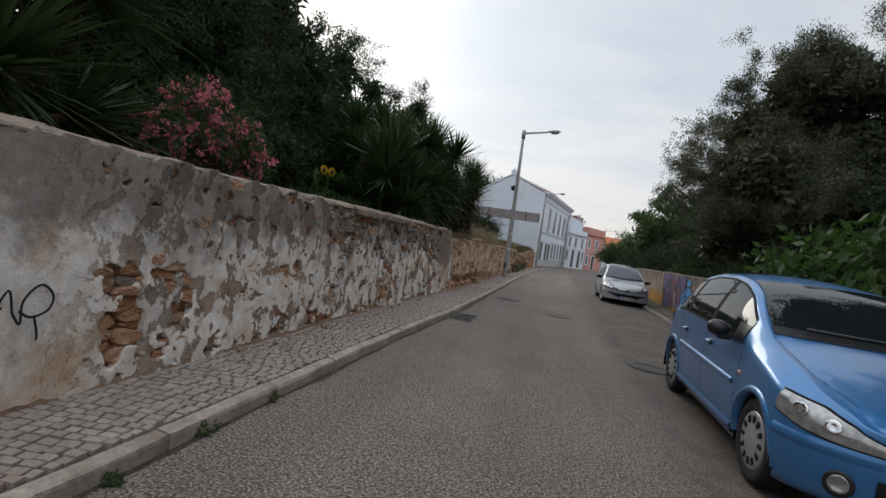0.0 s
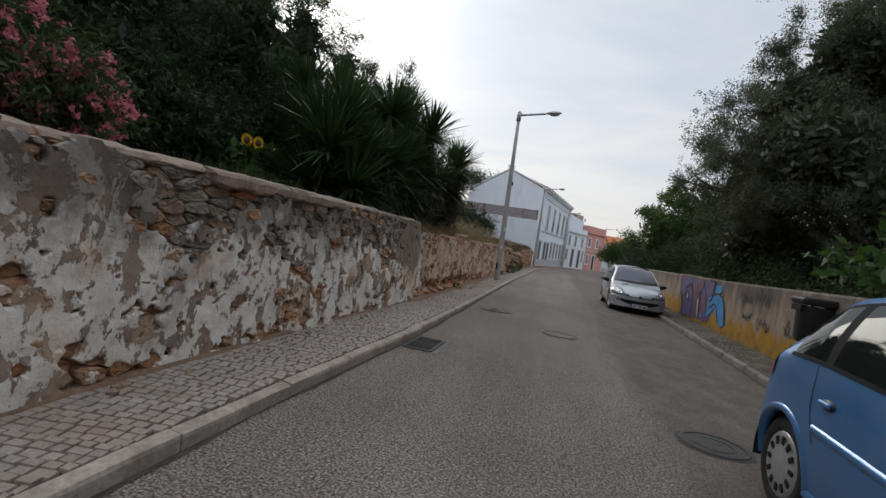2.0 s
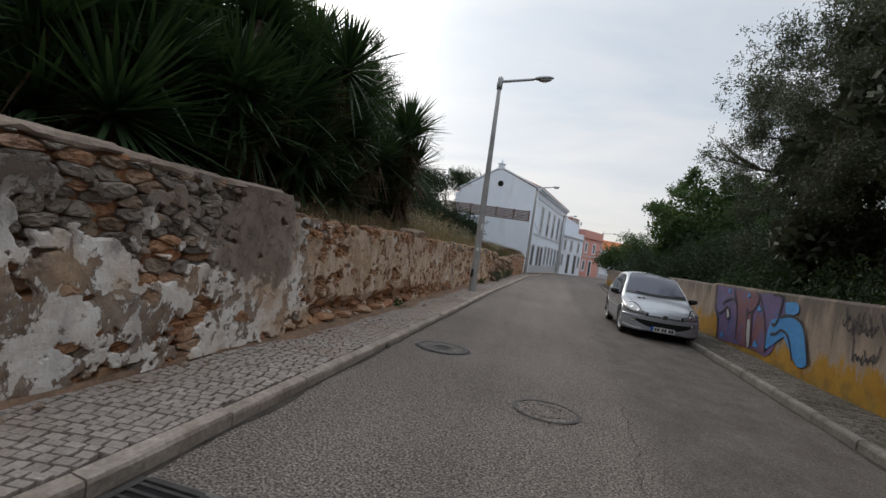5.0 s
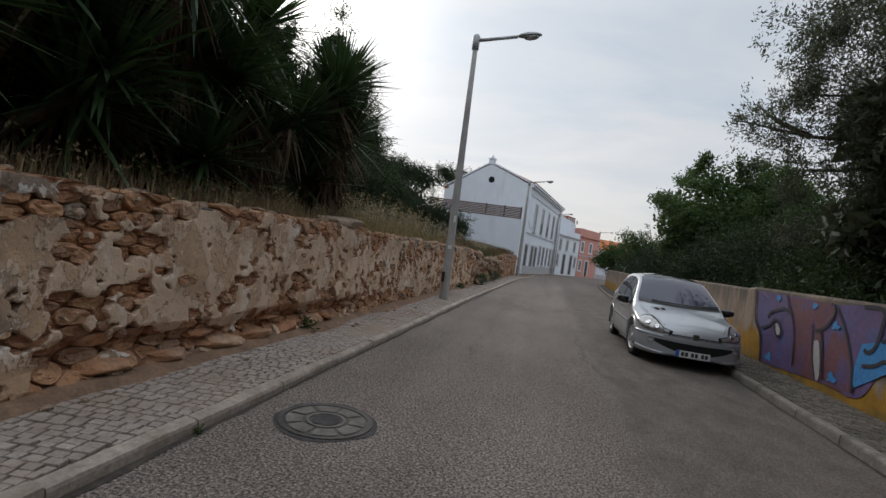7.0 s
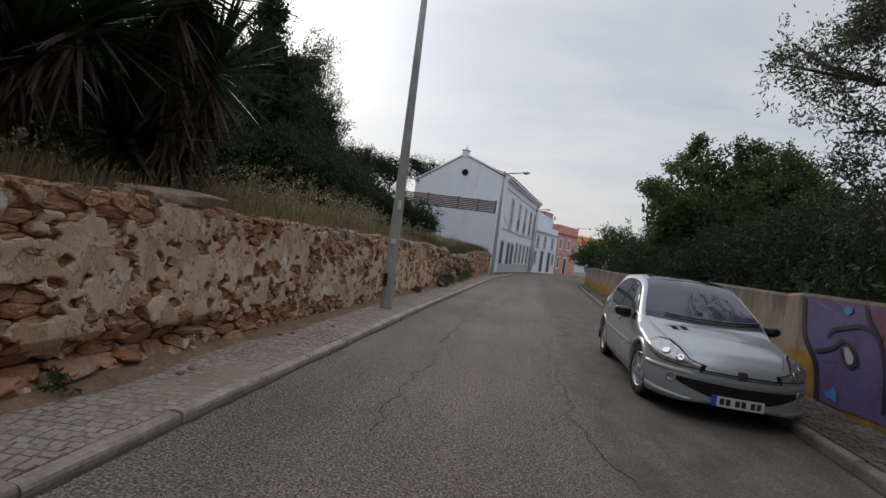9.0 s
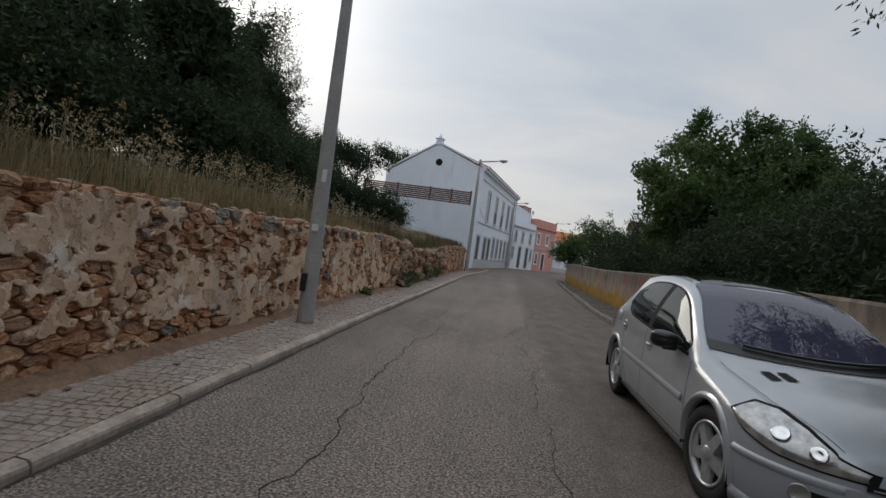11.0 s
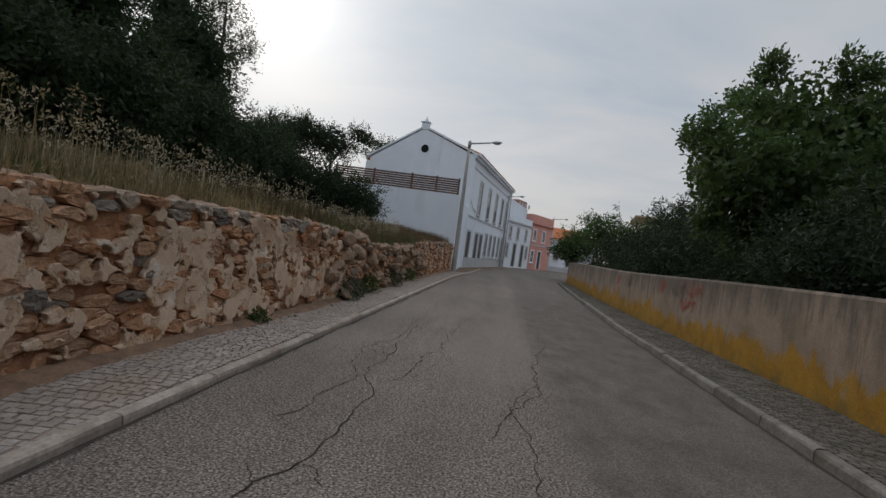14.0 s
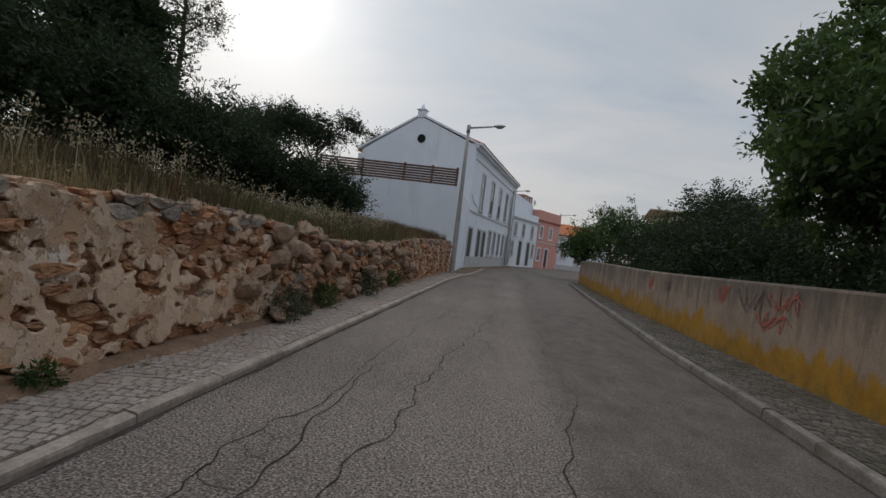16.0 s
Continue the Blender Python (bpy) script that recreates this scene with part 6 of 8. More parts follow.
blades(1, ((0.0, 4.2), (17.5, 47.0)), 34000, 0.16, 0.48, 0.010, "straw", "dry straw-coloured grass on the bank", "dry_grass", 900)
blades(2, ((0.1, 4.5), (20.0, 46.5)), 26000, 0.15, 0.42, 0.012, "greengrass", "green grass and weeds among the dry stalks", "green_grass")
blades(3, ((0.2, 2.6), (19.0, 39.0)), 1000, 0.4, 0.8, 0.008, "thistle", "tall dry thistle stalks on the bank", "dry_thistles", 950)
blades(6, ((0.1, 1.6), (17.5, 25.0)), 220, 0.5, 0.95, 0.009, "straw", "tall dry thistle stalks on the bank", "dry_thistles", 210)
blades(7, ((-0.25, 0.5), (12.2, 46.0)), 7000, 0.10, 0.32, 0.010, "straw", "dry grass hanging over the wall top", "dry_grass", 300)
blades(8, ((-0.2, 2.6), (27.5, 46.4)), 16000, 0.22, 0.62, 0.012, "deadleaf", "brown dry brush along the top of the wall", "dry_brush")
blades(9, ((-0.2, 2.2), (28.0, 38.0)), 7000, 0.25, 0.55, 0.014, "greengrass", "green weeds among the dry brush", "green_weeds")
blades(4, ((0.0, 1.0), (12.2, 19.0)), 3500, 0.12, 0.45, 0.010, "straw", "dry grass along the broken wall top", "dry_grass", 200)
blades(5, ((0.9, 2.4), (8.6, 11.4)), 700, 0.2, 0.5, 0.022, "oleander", "green strap leaves behind the wall", "green_leaves")

# ---- parked cars: x runs forward from the tail, y to the left, z up ----
def lathe(profile, sides=28, axis_y=True):
    """A turned shape about the y axis; profile of (y, radius)."""
    vs, fs = [], []
    for y, r in profile:
        for k in range(sides):
            a = 2 * math.pi * k / sides
            vs.append((r * math.cos(a), y, r * math.sin(a)))
    for i in range(len(profile) - 1):
        for k in range(sides):
            k2 = (k + 1) % sides
            fs.append((i * sides + k, (i + 1) * sides + k, (i + 1) * sides + k2, i * sides + k2))
    return vs, fs


class CarShape:
    """The outer skin of a small hatchback, by its side outline, plan and shoulder line. d is the distance back from the nose."""

    def __init__(self, L, W, top, shoulder, roofw, sill, nose=0.55, tail=0.4, crown=0.05):
        self.L, self.W, self.crown = L, W / 2, crown
        self.top_d, self.top_z = zip(*top)
        self.sh_d, self.sh_z = zip(*shoulder)
        self.rw_d, self.rw_w = zip(*roofw)
        self.si_d, self.si_z = zip(*sill)
        self.nose, self.tail = nose, tail

    def smooth(self, d, xs, zs):
        # a few passes of averaging round off the corners of the outline
        return float(np.mean([np.interp(d + o, xs, zs) for o in (-0.09, -0.045, 0, 0.045, 0.09)]))

    def ztop(self, d):
        return self.smooth(d, self.top_d, self.top_z) if 0.1 < d < self.L - 0.1 else float(np.interp(d, self.top_d, self.top_z))

    def zsh(self, d):
        return min(self.smooth(d, self.sh_d, self.sh_z), self.ztop(d) - 0.02)

    def sill(self, d):
        return float(np.interp(d, self.si_d, self.si_z))

    def plan(self, d):
        """Half width seen from above, rounded at both ends."""
        w = self.W
        if d < self.nose:
            t = (self.nose - d) / self.nose
            w *= (1 - min(t, 0.999) ** 2.6) ** (1 / 2.4)
        e = self.L - d
        if e < self.tail:
            t = (self.tail - e) / self.tail
            w *= (1 - min(t, 0.999) ** 3.0) ** (1 / 2.6)
        return max(w, 0.03)

    def roofw(self, d):
        """Half width where side and top meet; over the cabin the glass leans in evenly with height."""
        a = self.smooth(d, self.rw_d, self.rw_w)
        w0 = self.plan(d) * 0.958
        b = w0 - 0.46 * max(0.0, self.ztop(d) - self.crown - self.zsh(d))
        t = min(1.0, max(0.0, (d - 0.95) / 0.4)) * min(1.0, max(0.0, (self.L - 0.45 - d) / 0.35))
        return min(a + (b - a) * t, self.plan(d) * 0.93)

    def side(self, d, z):
        """Half width at a height: bulging flank below the shoulder, leaning glass above."""
        zs, zb, w = self.zsh(d), self.sill(d), self.plan(d)
        if z <= zs:
            t = (z - zb) / max(zs - zb, 0.05)
            return w * (0.93 + 0.07 * math.sin(math.pi * min(1, max(0, 0.12 + 0.75 * t))))
        ze = self.ztop(d) - self.crown
        w0 = w * (0.93 + 0.07 * math.sin(math.pi * 0.87))
        t = (z - zs) / max(ze - zs, 0.02)
        return w0 + (self.roofw(d) - w0) * t + 0.03 * math.sin(math.pi * min(1, max(0, t))) * min(1.0, max(0.0, (ze - zs - 0.04) / 0.36))

    def deck(self, d, y):
        """Height of bonnet, screen or roof at a half width."""
        t = abs(y) / max(self.roofw(d), 0.02)
        return self.ztop(d) - self.crown * t ** 2.3

    def nose_d(self, y):
        """How far back the nose lies at a half width."""
        t = min(abs(y) / self.W, 0.999)
        return self.nose * (1 - (1 - t ** 2.4) ** (1 / 2.6))

    def point(self, d, y, z):
        return (self.L / 2 - d, y, z)

    def body(self, arches, R):
        ds = np.unique(np.concatenate([np.linspace(0.0, 0.12, 7), np.linspace(0.12, self.L - 0.12, 100), np.linspace(self.L - 0.12, self.L, 6)]))
        rows = []
        for d in ds:
            zs, zb, zt = self.zsh(d), self.sill(d), self.ztop(d)
            ze = zt - self.crown
            half = [(0.0, zb), (self.side(d, zb) * 0.8, zb - 0.0)]
            for k in range(13):
                z = zb + (zs - zb) * k / 12
                half.append((self.side(d, z), z))
            for k in range(1, 8):
                z = zs + (ze - zs) * k / 7
                half.append((self.side(d, z), z))
            rw = self.roofw(d)
            for k in (0.97, 0.9, 0.75, 0.5, 0.25):
                half.append((rw * k, self.deck(d, rw * k) - (0.006 if k > 0.95 else 0)))
            half.append((0.0, zt))
            ring = half + [(-y, z) for y, z in half[-2:0:-1]]
            rows.append([Vector(self.point(d, y, z)) for y, z in ring])
        n = len(rows[0])
        bm = bmesh.new()
        vv = [[bm.verts.new(p) for p in row] for row in rows]
        for i in range(len(rows) - 1):
            for k in range(n):
                k2 = (k + 1) % n
                bm.faces.new((vv[i][k], vv[i][k2], vv[i + 1][k2], vv[i + 1][k]))
        bm.faces.new(vv[0][::-1])
        bm.faces.new(vv[-1])
        gone = []
        for f in bm.faces:
            c = f.calc_center_median()
            if abs(c.y) < self.W * 0.62:
                continue
            for ax in arches:
                if math.hypot(c.x - (self.L / 2 - ax), c.z - 0.3) < R:
                    gone.append(f)
                    break
        edge = {v for f in gone for v in f.verts}
        bmesh.ops.delete(bm, geom=gone, context="FACES_KEEP_BOUNDARY")
        for v in edge:
            if v.is_valid and v.link_faces and abs(v.co.y) > self.W * 0.7:
                for ax in arches:
                    dx, dz = v.co.x - (self.L / 2 - ax), v.co.z - 0.3
                    q = math.hypot(dx, dz)
                    if 0.02 < q < R + 0.07 and v.co.z > self.sill(ax) + 0.02:
                        v.co.x, v.co.z = self.L / 2 - ax + dx / q * R, 0.3 + dz / q * R
        bmesh.ops.delete(bm, geom=[v for v in bm.verts if not v.link_faces], context="VERTS")
        return bm

    def flank(self, d0, d1, lo, hi, s, off=0.004, nu=22, nv=7, bulge=0.0, ease=1.0):
        """A patch on the side skin between two height curves, swollen by bulge; s is +1 or -1."""
        vs, fs = [], []
        for i in range(nu + 1):
            d = d0 + (d1 - d0) * (i / nu) ** ease
            a, b = lo(d), hi(d)
            for k in range(nv + 1):
                z = a + (b - a) * k / nv
                vs.append(self.point(d, s * (self.side(d, z) + off + bulge * math.sin(math.pi * k / nv)), z))
        m = nv + 1
        for i in range(nu):
            for k in range(nv):
                q = (i * m + k, (i + 1) * m + k, (i + 1) * m + k + 1, i * m + k + 1)
                fs.append(q if s < 0 else q[::-1])
        return vs, fs

    def over(self, d0, d1, wide, off=0.004, nu=14, nv=16, bow=0.0):
        """A patch on bonnet, screen or roof between two distances from the nose."""
        vs, fs = [], []
        for i in range(nu + 1):
            for k in range(nv + 1):
                t = -1 + 2 * k / nv
                d = d0 + (d1 - d0) * i / nu + bow * t * t
                y = t * wide(d)
                vs.append(self.point(d, y, self.deck(d, y) + off))
        m = nv + 1
        for i in range(nu):
            for k in range(nv):
                fs.append((i * m + k, i * m + k + 1, (i + 1) * m + k + 1, (i + 1) * m + k))
        return vs, fs

    def front(self, y0, y1, lo, hi, off=0.006, nu=20, nv=5, d_add=0.0):
        """A patch wrapped round the nose between two height curves."""
        vs, fs = [], []
        for i in range(nu + 1):
            y = y0 + (y1 - y0) * i / nu
            a, b = lo(y), hi(y)
            for k in range(nv + 1):
                z = a + (b - a) * k / nv
                lim = 0.985 * (0.93 + 0.07 * math.sin(math.pi * 0.6))
                dd = self.nose_d(y / lim) + d_add + self.lean(z)
                vs.append(self.point(dd - off, y, z))
        m = nv + 1
        for i in range(nu):
            for k in range(nv):
                fs.append((i * m + k, (i + 1) * m + k, (i + 1) * m + k + 1, i * m + k + 1))
        return vs, fs

    def lean(self, z):
        return 0.0

    def seat(self, d, z, s, off):
        """A frame on the flank whose y axis points straight out of the skin."""
        p = Vector(self.point(d, s * self.side(d, z), z))
        u = Vector(self.point(d + 0.01, s * self.side(d + 0.01, z), z)) - Vector(self.point(d - 0.01, s * self.side(d - 0.01, z), z))
        v = Vector(self.point(d, s * self.side(d, z + 0.01), z + 0.01)) - Vector(self.point(d, s * self.side(d, z - 0.01), z - 0.01))
        n = u.cross(v).normalized()
        if n.y * s < 0:
            n = -n
        return Matrix.Translation(p + n * off) @ n.to_track_quat("Y", "Z").to_matrix().to_4x4()

    def seam(self, pts, s, w=0.007, off=0.0025):
        """A thin dark line between panels, along (d, z) points on the flank."""
        vs, fs = [], []
        for i, (d, z) in enumerate(pts):
            a = pts[max(i - 1, 0)]
            b = pts[min(i + 1, len(pts) - 1)]
            tx, tz = b[0] - a[0], b[1] - a[1]
            ln = math.hypot(tx, tz) or 1
            nx_, nz_ = -tz / ln * w / 2, tx / ln * w / 2
            for q in (-1, 1):
                dd, zz = d + q * nx_, z + q * nz_
                vs.append(self.point(dd, s * (self.side(dd, zz) + off), zz))
            if i:
                o = 2 * i
                fs.append((o - 2, o - 1, o + 1, o))
        return vs, fs


def dense(pts, n=8):
    out = []
    for a, b in zip(pts[:-1], pts[1:]):
        out += [(a[0] + (b[0] - a[0]) * k / n, a[1] + (b[1] - a[1]) * k / n) for k in range(n)]
    return out + [pts[-1]]


def wheel(car, x, y, s, kind, steer=0.0):
    """Tyre and rim; s is the side that faces out."""
    at = Matrix.Translation((x, y, 0.297)) @ Matrix.Rotation(steer, 4, "Z") @ (Matrix.Identity(4) if s > 0 else Matrix.Rotation(math.pi, 4, "Z"))
    prof = [(-0.085, 0.20), (-0.09, 0.255), (-0.075, 0.288), (-0.045, 0.297), (0.045, 0.297), (0.072, 0.289), (0.086, 0.262), (0.082, 0.222), (0.072, 0.20)]
    w = part("wheel", mesh_of("wheel", *lathe(prof, 40), M["rubber"], True), None, car, at=at)
    if kind == "cover":
        disc = [(0.070, 0.202), (0.080, 0.192), (0.076, 0.165), (0.086, 0.10), (0.092, 0.05), (0.094, 0.0)]
        part("rim", mesh_of("rim", *lathe(disc, 40), M["alloy"], True), None, w, "silver plastic wheel cover")
        for k in range(12):
            a = 2 * math.pi * k / 12
            bm = bmesh.new()
            box_bm(bm, 0.118, 0.172, 0.078, 0.089, -0.017, 0.017, 0.005)
            part("slot", bm, M["well"], w, at=Matrix.Rotation(a, 4, "Y"))
    else:
        part("rim", mesh_of("rim", *lathe([(0.070, 0.202), (0.082, 0.198), (0.078, 0.182), (0.03, 0.176)], 40), M["alloy"], True), None, w, "silver alloy rim")
        part("brake", mesh_of("brake", *lathe([(0.028, 0.176), (0.025, 0.0)], 32), M["well"], True), None, w)
        for k in range(5):
            a = 2 * math.pi * k / 5 + 0.3
            vs = [(0.03, 0.078, -0.042), (0.03, 0.078, 0.042), (0.185, 0.07, 0.03), (0.185, 0.07, -0.03), (0.03, 0.03, -0.05), (0.03, 0.03, 0.05), (0.185, 0.03, 0.036), (0.185, 0.03, -0.036)]
            part("spoke", mesh_of("spoke", vs, [(0, 1, 2, 3), (4, 7, 6, 5), (0, 4, 5, 1), (3, 2, 6, 7), (0, 3, 7, 4), (1, 5, 6, 2)], M["alloy"]), None, w, at=Matrix.Rotation(a, 4, "Y"))
        part("hub_cap", mesh_of("hub_cap", *lathe([(0.076, 0.05), (0.086, 0.04), (0.088, 0.0)], 20), M["alloy"], True), None, w)
    return w


def arch_lip(S, ax, R, s, wide=0.035):
    """The rolled edge of a wheel arch."""
    vs, fs = [], []
    n = 26
    for i in range(n + 1):
        a = radians(-8 + 196 * i / n)
        for r, o in ((R - 0.008, -0.05), (R - 0.006, 0.012), (R + wide * 0.5, 0.014), (R + wide, 0.0)):
            d, z = ax - r * math.cos(a), 0.3 + r * math.sin(a)
            z = max(z, S.sill(d) + 0.005)
            vs.append(S.point(d, s * (S.side(d, min(z, S.zsh(d))) + o), z))
    for i in range(n):
        for k in range(3):
            q = (i * 4 + k, i * 4 + k + 1, (i + 1) * 4 + k + 1, (i + 1) * 4 + k)
            fs.append(q if s < 0 else q[::-1])
    return vs, fs


def mirror_shell(sx=0.11, sy=0.10, sz=0.075):
    bm = bmesh.new()
    bmesh.ops.create_uvsphere(bm, u_segments=18, v_segments=10, radius=1.0)
    for v in bm.verts:
        x, y, z = v.co
        if x < -0.15:
            x = -0.15
        v.co = Vector((x * sx, y * sy, z * sz * (1 - 0.2 * y)))
    return bm


def common(S, car, paint, arches, R, kind, glass_rows, screen, steer=0.0, tint="screenglass"):
    part("body", S.body(arches, R), M[paint], car, smooth=True)
    under = bmesh.new()
    box_bm(under, -S.L / 2 + 0.25, S.L / 2 - 0.25, -S.W * 0.80, S.W * 0.80, 0.17, 0.34)
    for ax in arches:
        x = S.L / 2 - ax
        for s in (-1, 1):
            v, f = lathe([(0.0, R + 0.015), (0.30, R + 0.015)], 30)
            o = [under.verts.new((x + p[0], s * (S.W - 0.31) + (p[1] if s > 0 else -p[1]), 0.3 + p[2])) for p in v]
            for q in f:
                if all(v[i][2] > -0.1 for i in q):
                    under.faces.new([o[i] for i in q])
    part("underbody", under, M["well"], car)
    for ax in arches:
        for s in (-1, 1):
            wheel(car, S.L / 2 - ax, s * (S.W - 0.115), s, kind, steer if ax < 1.5 else 0.0)
            part("arch_lip", mesh_of("arch_lip", *arch_lip(S, ax, R, s), M[paint], True), None, car)
    for s in (-1, 1):
        for d0, d1, lo, hi in glass_rows:
            part("side_window", mesh_of("side_window", *S.flank(d0, d1, lo, hi, s, 0.006), M["carglass"], True), None, car)
    part("windscreen", mesh_of("windscreen", *S.over(*screen), M[tint], True), None, car)


def blue_car():
    L, W = 3.85, 1.667
    S = CarShape(L, W,
        [(0, 0.62), (0.06, 0.72), (0.2, 0.80), (0.55, 0.925), (0.95, 1.04), (1.2, 1.19), (1.55, 1.385), (1.85, 1.475), (2.2, 1.515), (2.6, 1.515), (3.0, 1.455), (3.3, 1.36), (3.55, 1.18), (3.75, 0.95), (3.82, 0.75), (3.85, 0.6)],
        [(0, 0.55), (0.3, 0.70), (0.7, 0.82), (1.1, 0.905), (2.0, 0.95), (3.0, 0.99), (3.5, 0.97), (3.85, 0.6)],
        [(0, 0.45), (0.3, 0.62), (0.9, 0.70), (1.3, 0.64), (1.8, 0.575), (2.5, 0.56), (3.1, 0.54), (3.5, 0.56), (3.85, 0.6)],
        [(0, 0.30), (0.15, 0.22), (0.4, 0.19), (3.5, 0.21), (3.85, 0.33)], 0.62, 0.45, 0.055)
    car = tagged(empty("car", pose(2.365, 4.98, 0.0, 0, 0, -90.8)), "light blue small hatchback parked by the kerb", "car", "parked cars")
    A, R = (0.78, 3.24), 0.335
    lo = lambda d: S.zsh(d) + 0.025
    hi = lambda d: max(lo(d) + 0.005, S.ztop(d) - S.crown - 0.055)
    common(S, car, "blue", A, R, "cover", [(1.22, 2.02, lo, hi), (2.11, 2.85, lo, hi), (2.93, 3.30, lo, hi)], (0.97, 1.74, lambda d: S.roofw(d) * 0.95, 0.006, 14, 18, 0.10))
    for s in (-1, 1):
        part("window_seal", mesh_of("window_seal", *S.flank(2.02, 2.11, lo, hi, s, 0.005, 3), M["seal"], True), None, car)
        part("window_seal", mesh_of("window_seal", *S.flank(1.24, 3.28, hi, lambda d: hi(d) + 0.02, s, 0.007, 40, 2), M["seal"], True), None, car)
        part("window_seal", mesh_of("window_seal", *S.flank(2.84, 2.94, lo, hi, s, 0.005, 3), M["seal"], True), None, car)
        part("window_seal", mesh_of("window_seal", *S.flank(1.20, 3.32, lambda d: lo(d) - 0.022, lo, s, 0.007, 30, 2), M["seal"], True), None, car)
        z = lambda d: 0.60 + 0.02 * (d - 1)
        part("side_moulding", mesh_of("side_moulding", *S.flank(1.22, 2.88, lambda d: z(d) - 0.026, lambda d: z(d) + 0.026, s, 0.003, 24, 6, 0.013), M["blue"], True), None, car)
        part("sill_strip", mesh_of("sill_strip", *S.flank(1.16, 2.90, lambda d: 0.225, lambda d: 0.30, s, 0.003, 24, 5, 0.018), M["blue"], True), None, car)
        for pts in ([(1.16, 0.26), (1.13, 0.6), (1.16, 0.88)], [(2.06, 0.26), (2.06, 0.93)], [(2.86, 0.55), (2.95, 0.75), (2.98, 0.98)], [(1.13, 0.27), (2.80, 0.27)]):
            part("door_seam", mesh_of("door_seam", *S.seam(dense(pts), s), M["well"]), None, car)
        for d in (1.93, 2.78):
            h = 0.80
            bm = bmesh.new()
            bmesh.ops.create_uvsphere(bm, u_segments=14, v_segments=8, radius=0.5)
            for v in bm.verts:
                v.co = Vector((v.co.x * 0.13, v.co.y * 0.03, v.co.z * 0.062))
            hd = part("door_handle", bm, M["black"], car, at=Matrix.Translation(S.point(d, s * (S.side(d, h) + 0.003), h)), smooth=True)
            part("grip", box(-0.055, 0.055, -0.012, 0.012, -0.012, 0.018, 0.008), M["blue"], hd, at=Matrix.Translation((0, s * 0.018, 0)))
        mir = part("door_mirror", mirror_shell(0.09, 0.095, 0.066), M["black"], car, at=Matrix.Translation(S.point(1.44, s * 0.915, 0.985)), smooth=True)
        part("mirror_arm", box(-0.05, 0.03, -0.07, 0.04, -0.09, -0.03, 0.012), M["black"], mir, at=Matrix.Translation((0, -s * 0.06, 0)))
        part("quarter_trim", mesh_of("quarter_trim", *S.flank(1.22, 1.42, lo, lambda d: min(hi(d), lo(d) + 0.12), s, 0.009, 8, 3), M["black"], True), None, car)
        # headlamp reaching back along the wing
        ll = lambda d: np.interp(d, [0.04, 0.12, 0.25, 0.45], [0.57, 0.575, 0.595, 0.65])
        lh = lambda d: np.interp(d, [0.04, 0.12, 0.25, 0.45], [0.61, 0.675, 0.735, 0.765])
        part("headlight_seal", mesh_of("headlight_seal", *S.flank(0.036, 0.465, lambda d: float(ll(d)) - 0.03, lambda d: float(lh(d)) - 0.002, s, 0.006, 26, 6, 0.0, 2.0), M["seal"], True), None, car)
        hl = part("headlight", mesh_of("headlight", *S.flank(0.044, 0.45, lambda d: float(ll(d)) - 0.02, lambda d: float(lh(d)) - 0.012, s, 0.010, 26, 6, 0.014, 2.0), M["lampglass"], True), None, car, "clear headlight")
        for d, z, r in ((0.17, 0.635, 0.042), (0.30, 0.675, 0.045)):
            v, f = lathe([(0.0, r), (0.006, r * 0.92), (-0.004, r * 0.4), (-0.004, 0.0)], 16)
            part("reflector", mesh_of("reflector", v, f, M["chrome"], True), None, hl, at=S.seat(d, z, s, 0.022))
        part("side_repeater", box(-0.025, 0.025, -0.006, 0.006, -0.014, 0.014, 0.005), M["amber"], car, at=Matrix.Translation(S.point(1.10, s * (S.side(1.10, 0.70) + 0.004), 0.70)))
        part("fog_recess", mesh_of("fog_recess", *lathe([(0.0, 0.075), (0.006, 0.07), (0.003, 0.05)], 22), M["black"], True), None, car, at=Matrix.Translation(S.point(S.nose_d(0.60) - 0.016, s * 0.595, 0.34)) @ Matrix.Rotation(radians(-90 + 24 * s), 4, "Z"))
        part("fog_lamp", mesh_of("fog_lamp", *lathe([(0.0, 0.052), (0.012, 0.05), (0.004, 0.038), (0.006, 0.0)], 20), M["lampglass"], True), None, car, at=Matrix.Translation(S.point(S.nose_d(0.60) - 0.014, s * 0.595, 0.34)) @ Matrix.Rotation(radians(-90 + 24 * s), 4, "Z"))
        part("bumper_strip", mesh_of("bumper_strip", *S.flank(0.05, 0.45, lambda d: 0.475, lambda d: 0.545, s, 0.002, 24, 6, 0.013, 2.0), M["blue"], True), None, car)
        part("tail_light", mesh_of("tail_light", *S.flank(3.50, 3.74, lambda d: 0.80, lambda d: 0.80 + 0.24 * (3.80 - d) / 0.3, s, 0.008, 8, 6), M["red"], True), None, car)
    part("lower_grille", mesh_of("lower_grille", *S.front(-0.45, 0.45, lambda y: 0.27, lambda y: 0.42, 0.012, 20, 3), M["well"], True), None, car)
    part("upper_grille", mesh_of("upper_grille", *S.front(-0.36, 0.36, lambda y: 0.555, lambda y: 0.60, 0.012, 16, 2), M["well"], True), None, car)
    part("number_plate", mesh_of("number_plate", *S.front(-0.26, 0.26, lambda y: 0.44, lambda y: 0.55, 0.022, 8, 2), M["plate"], False), None, car)
    for k in (-1, 1):
        part("emblem", box(-0.01, 0.01, -0.05, 0.05, -0.012, 0.012, 0.004), M["chrome"], car, at=Matrix.Translation(S.point(0.02, 0, 0.62 + 0.03 * k)))
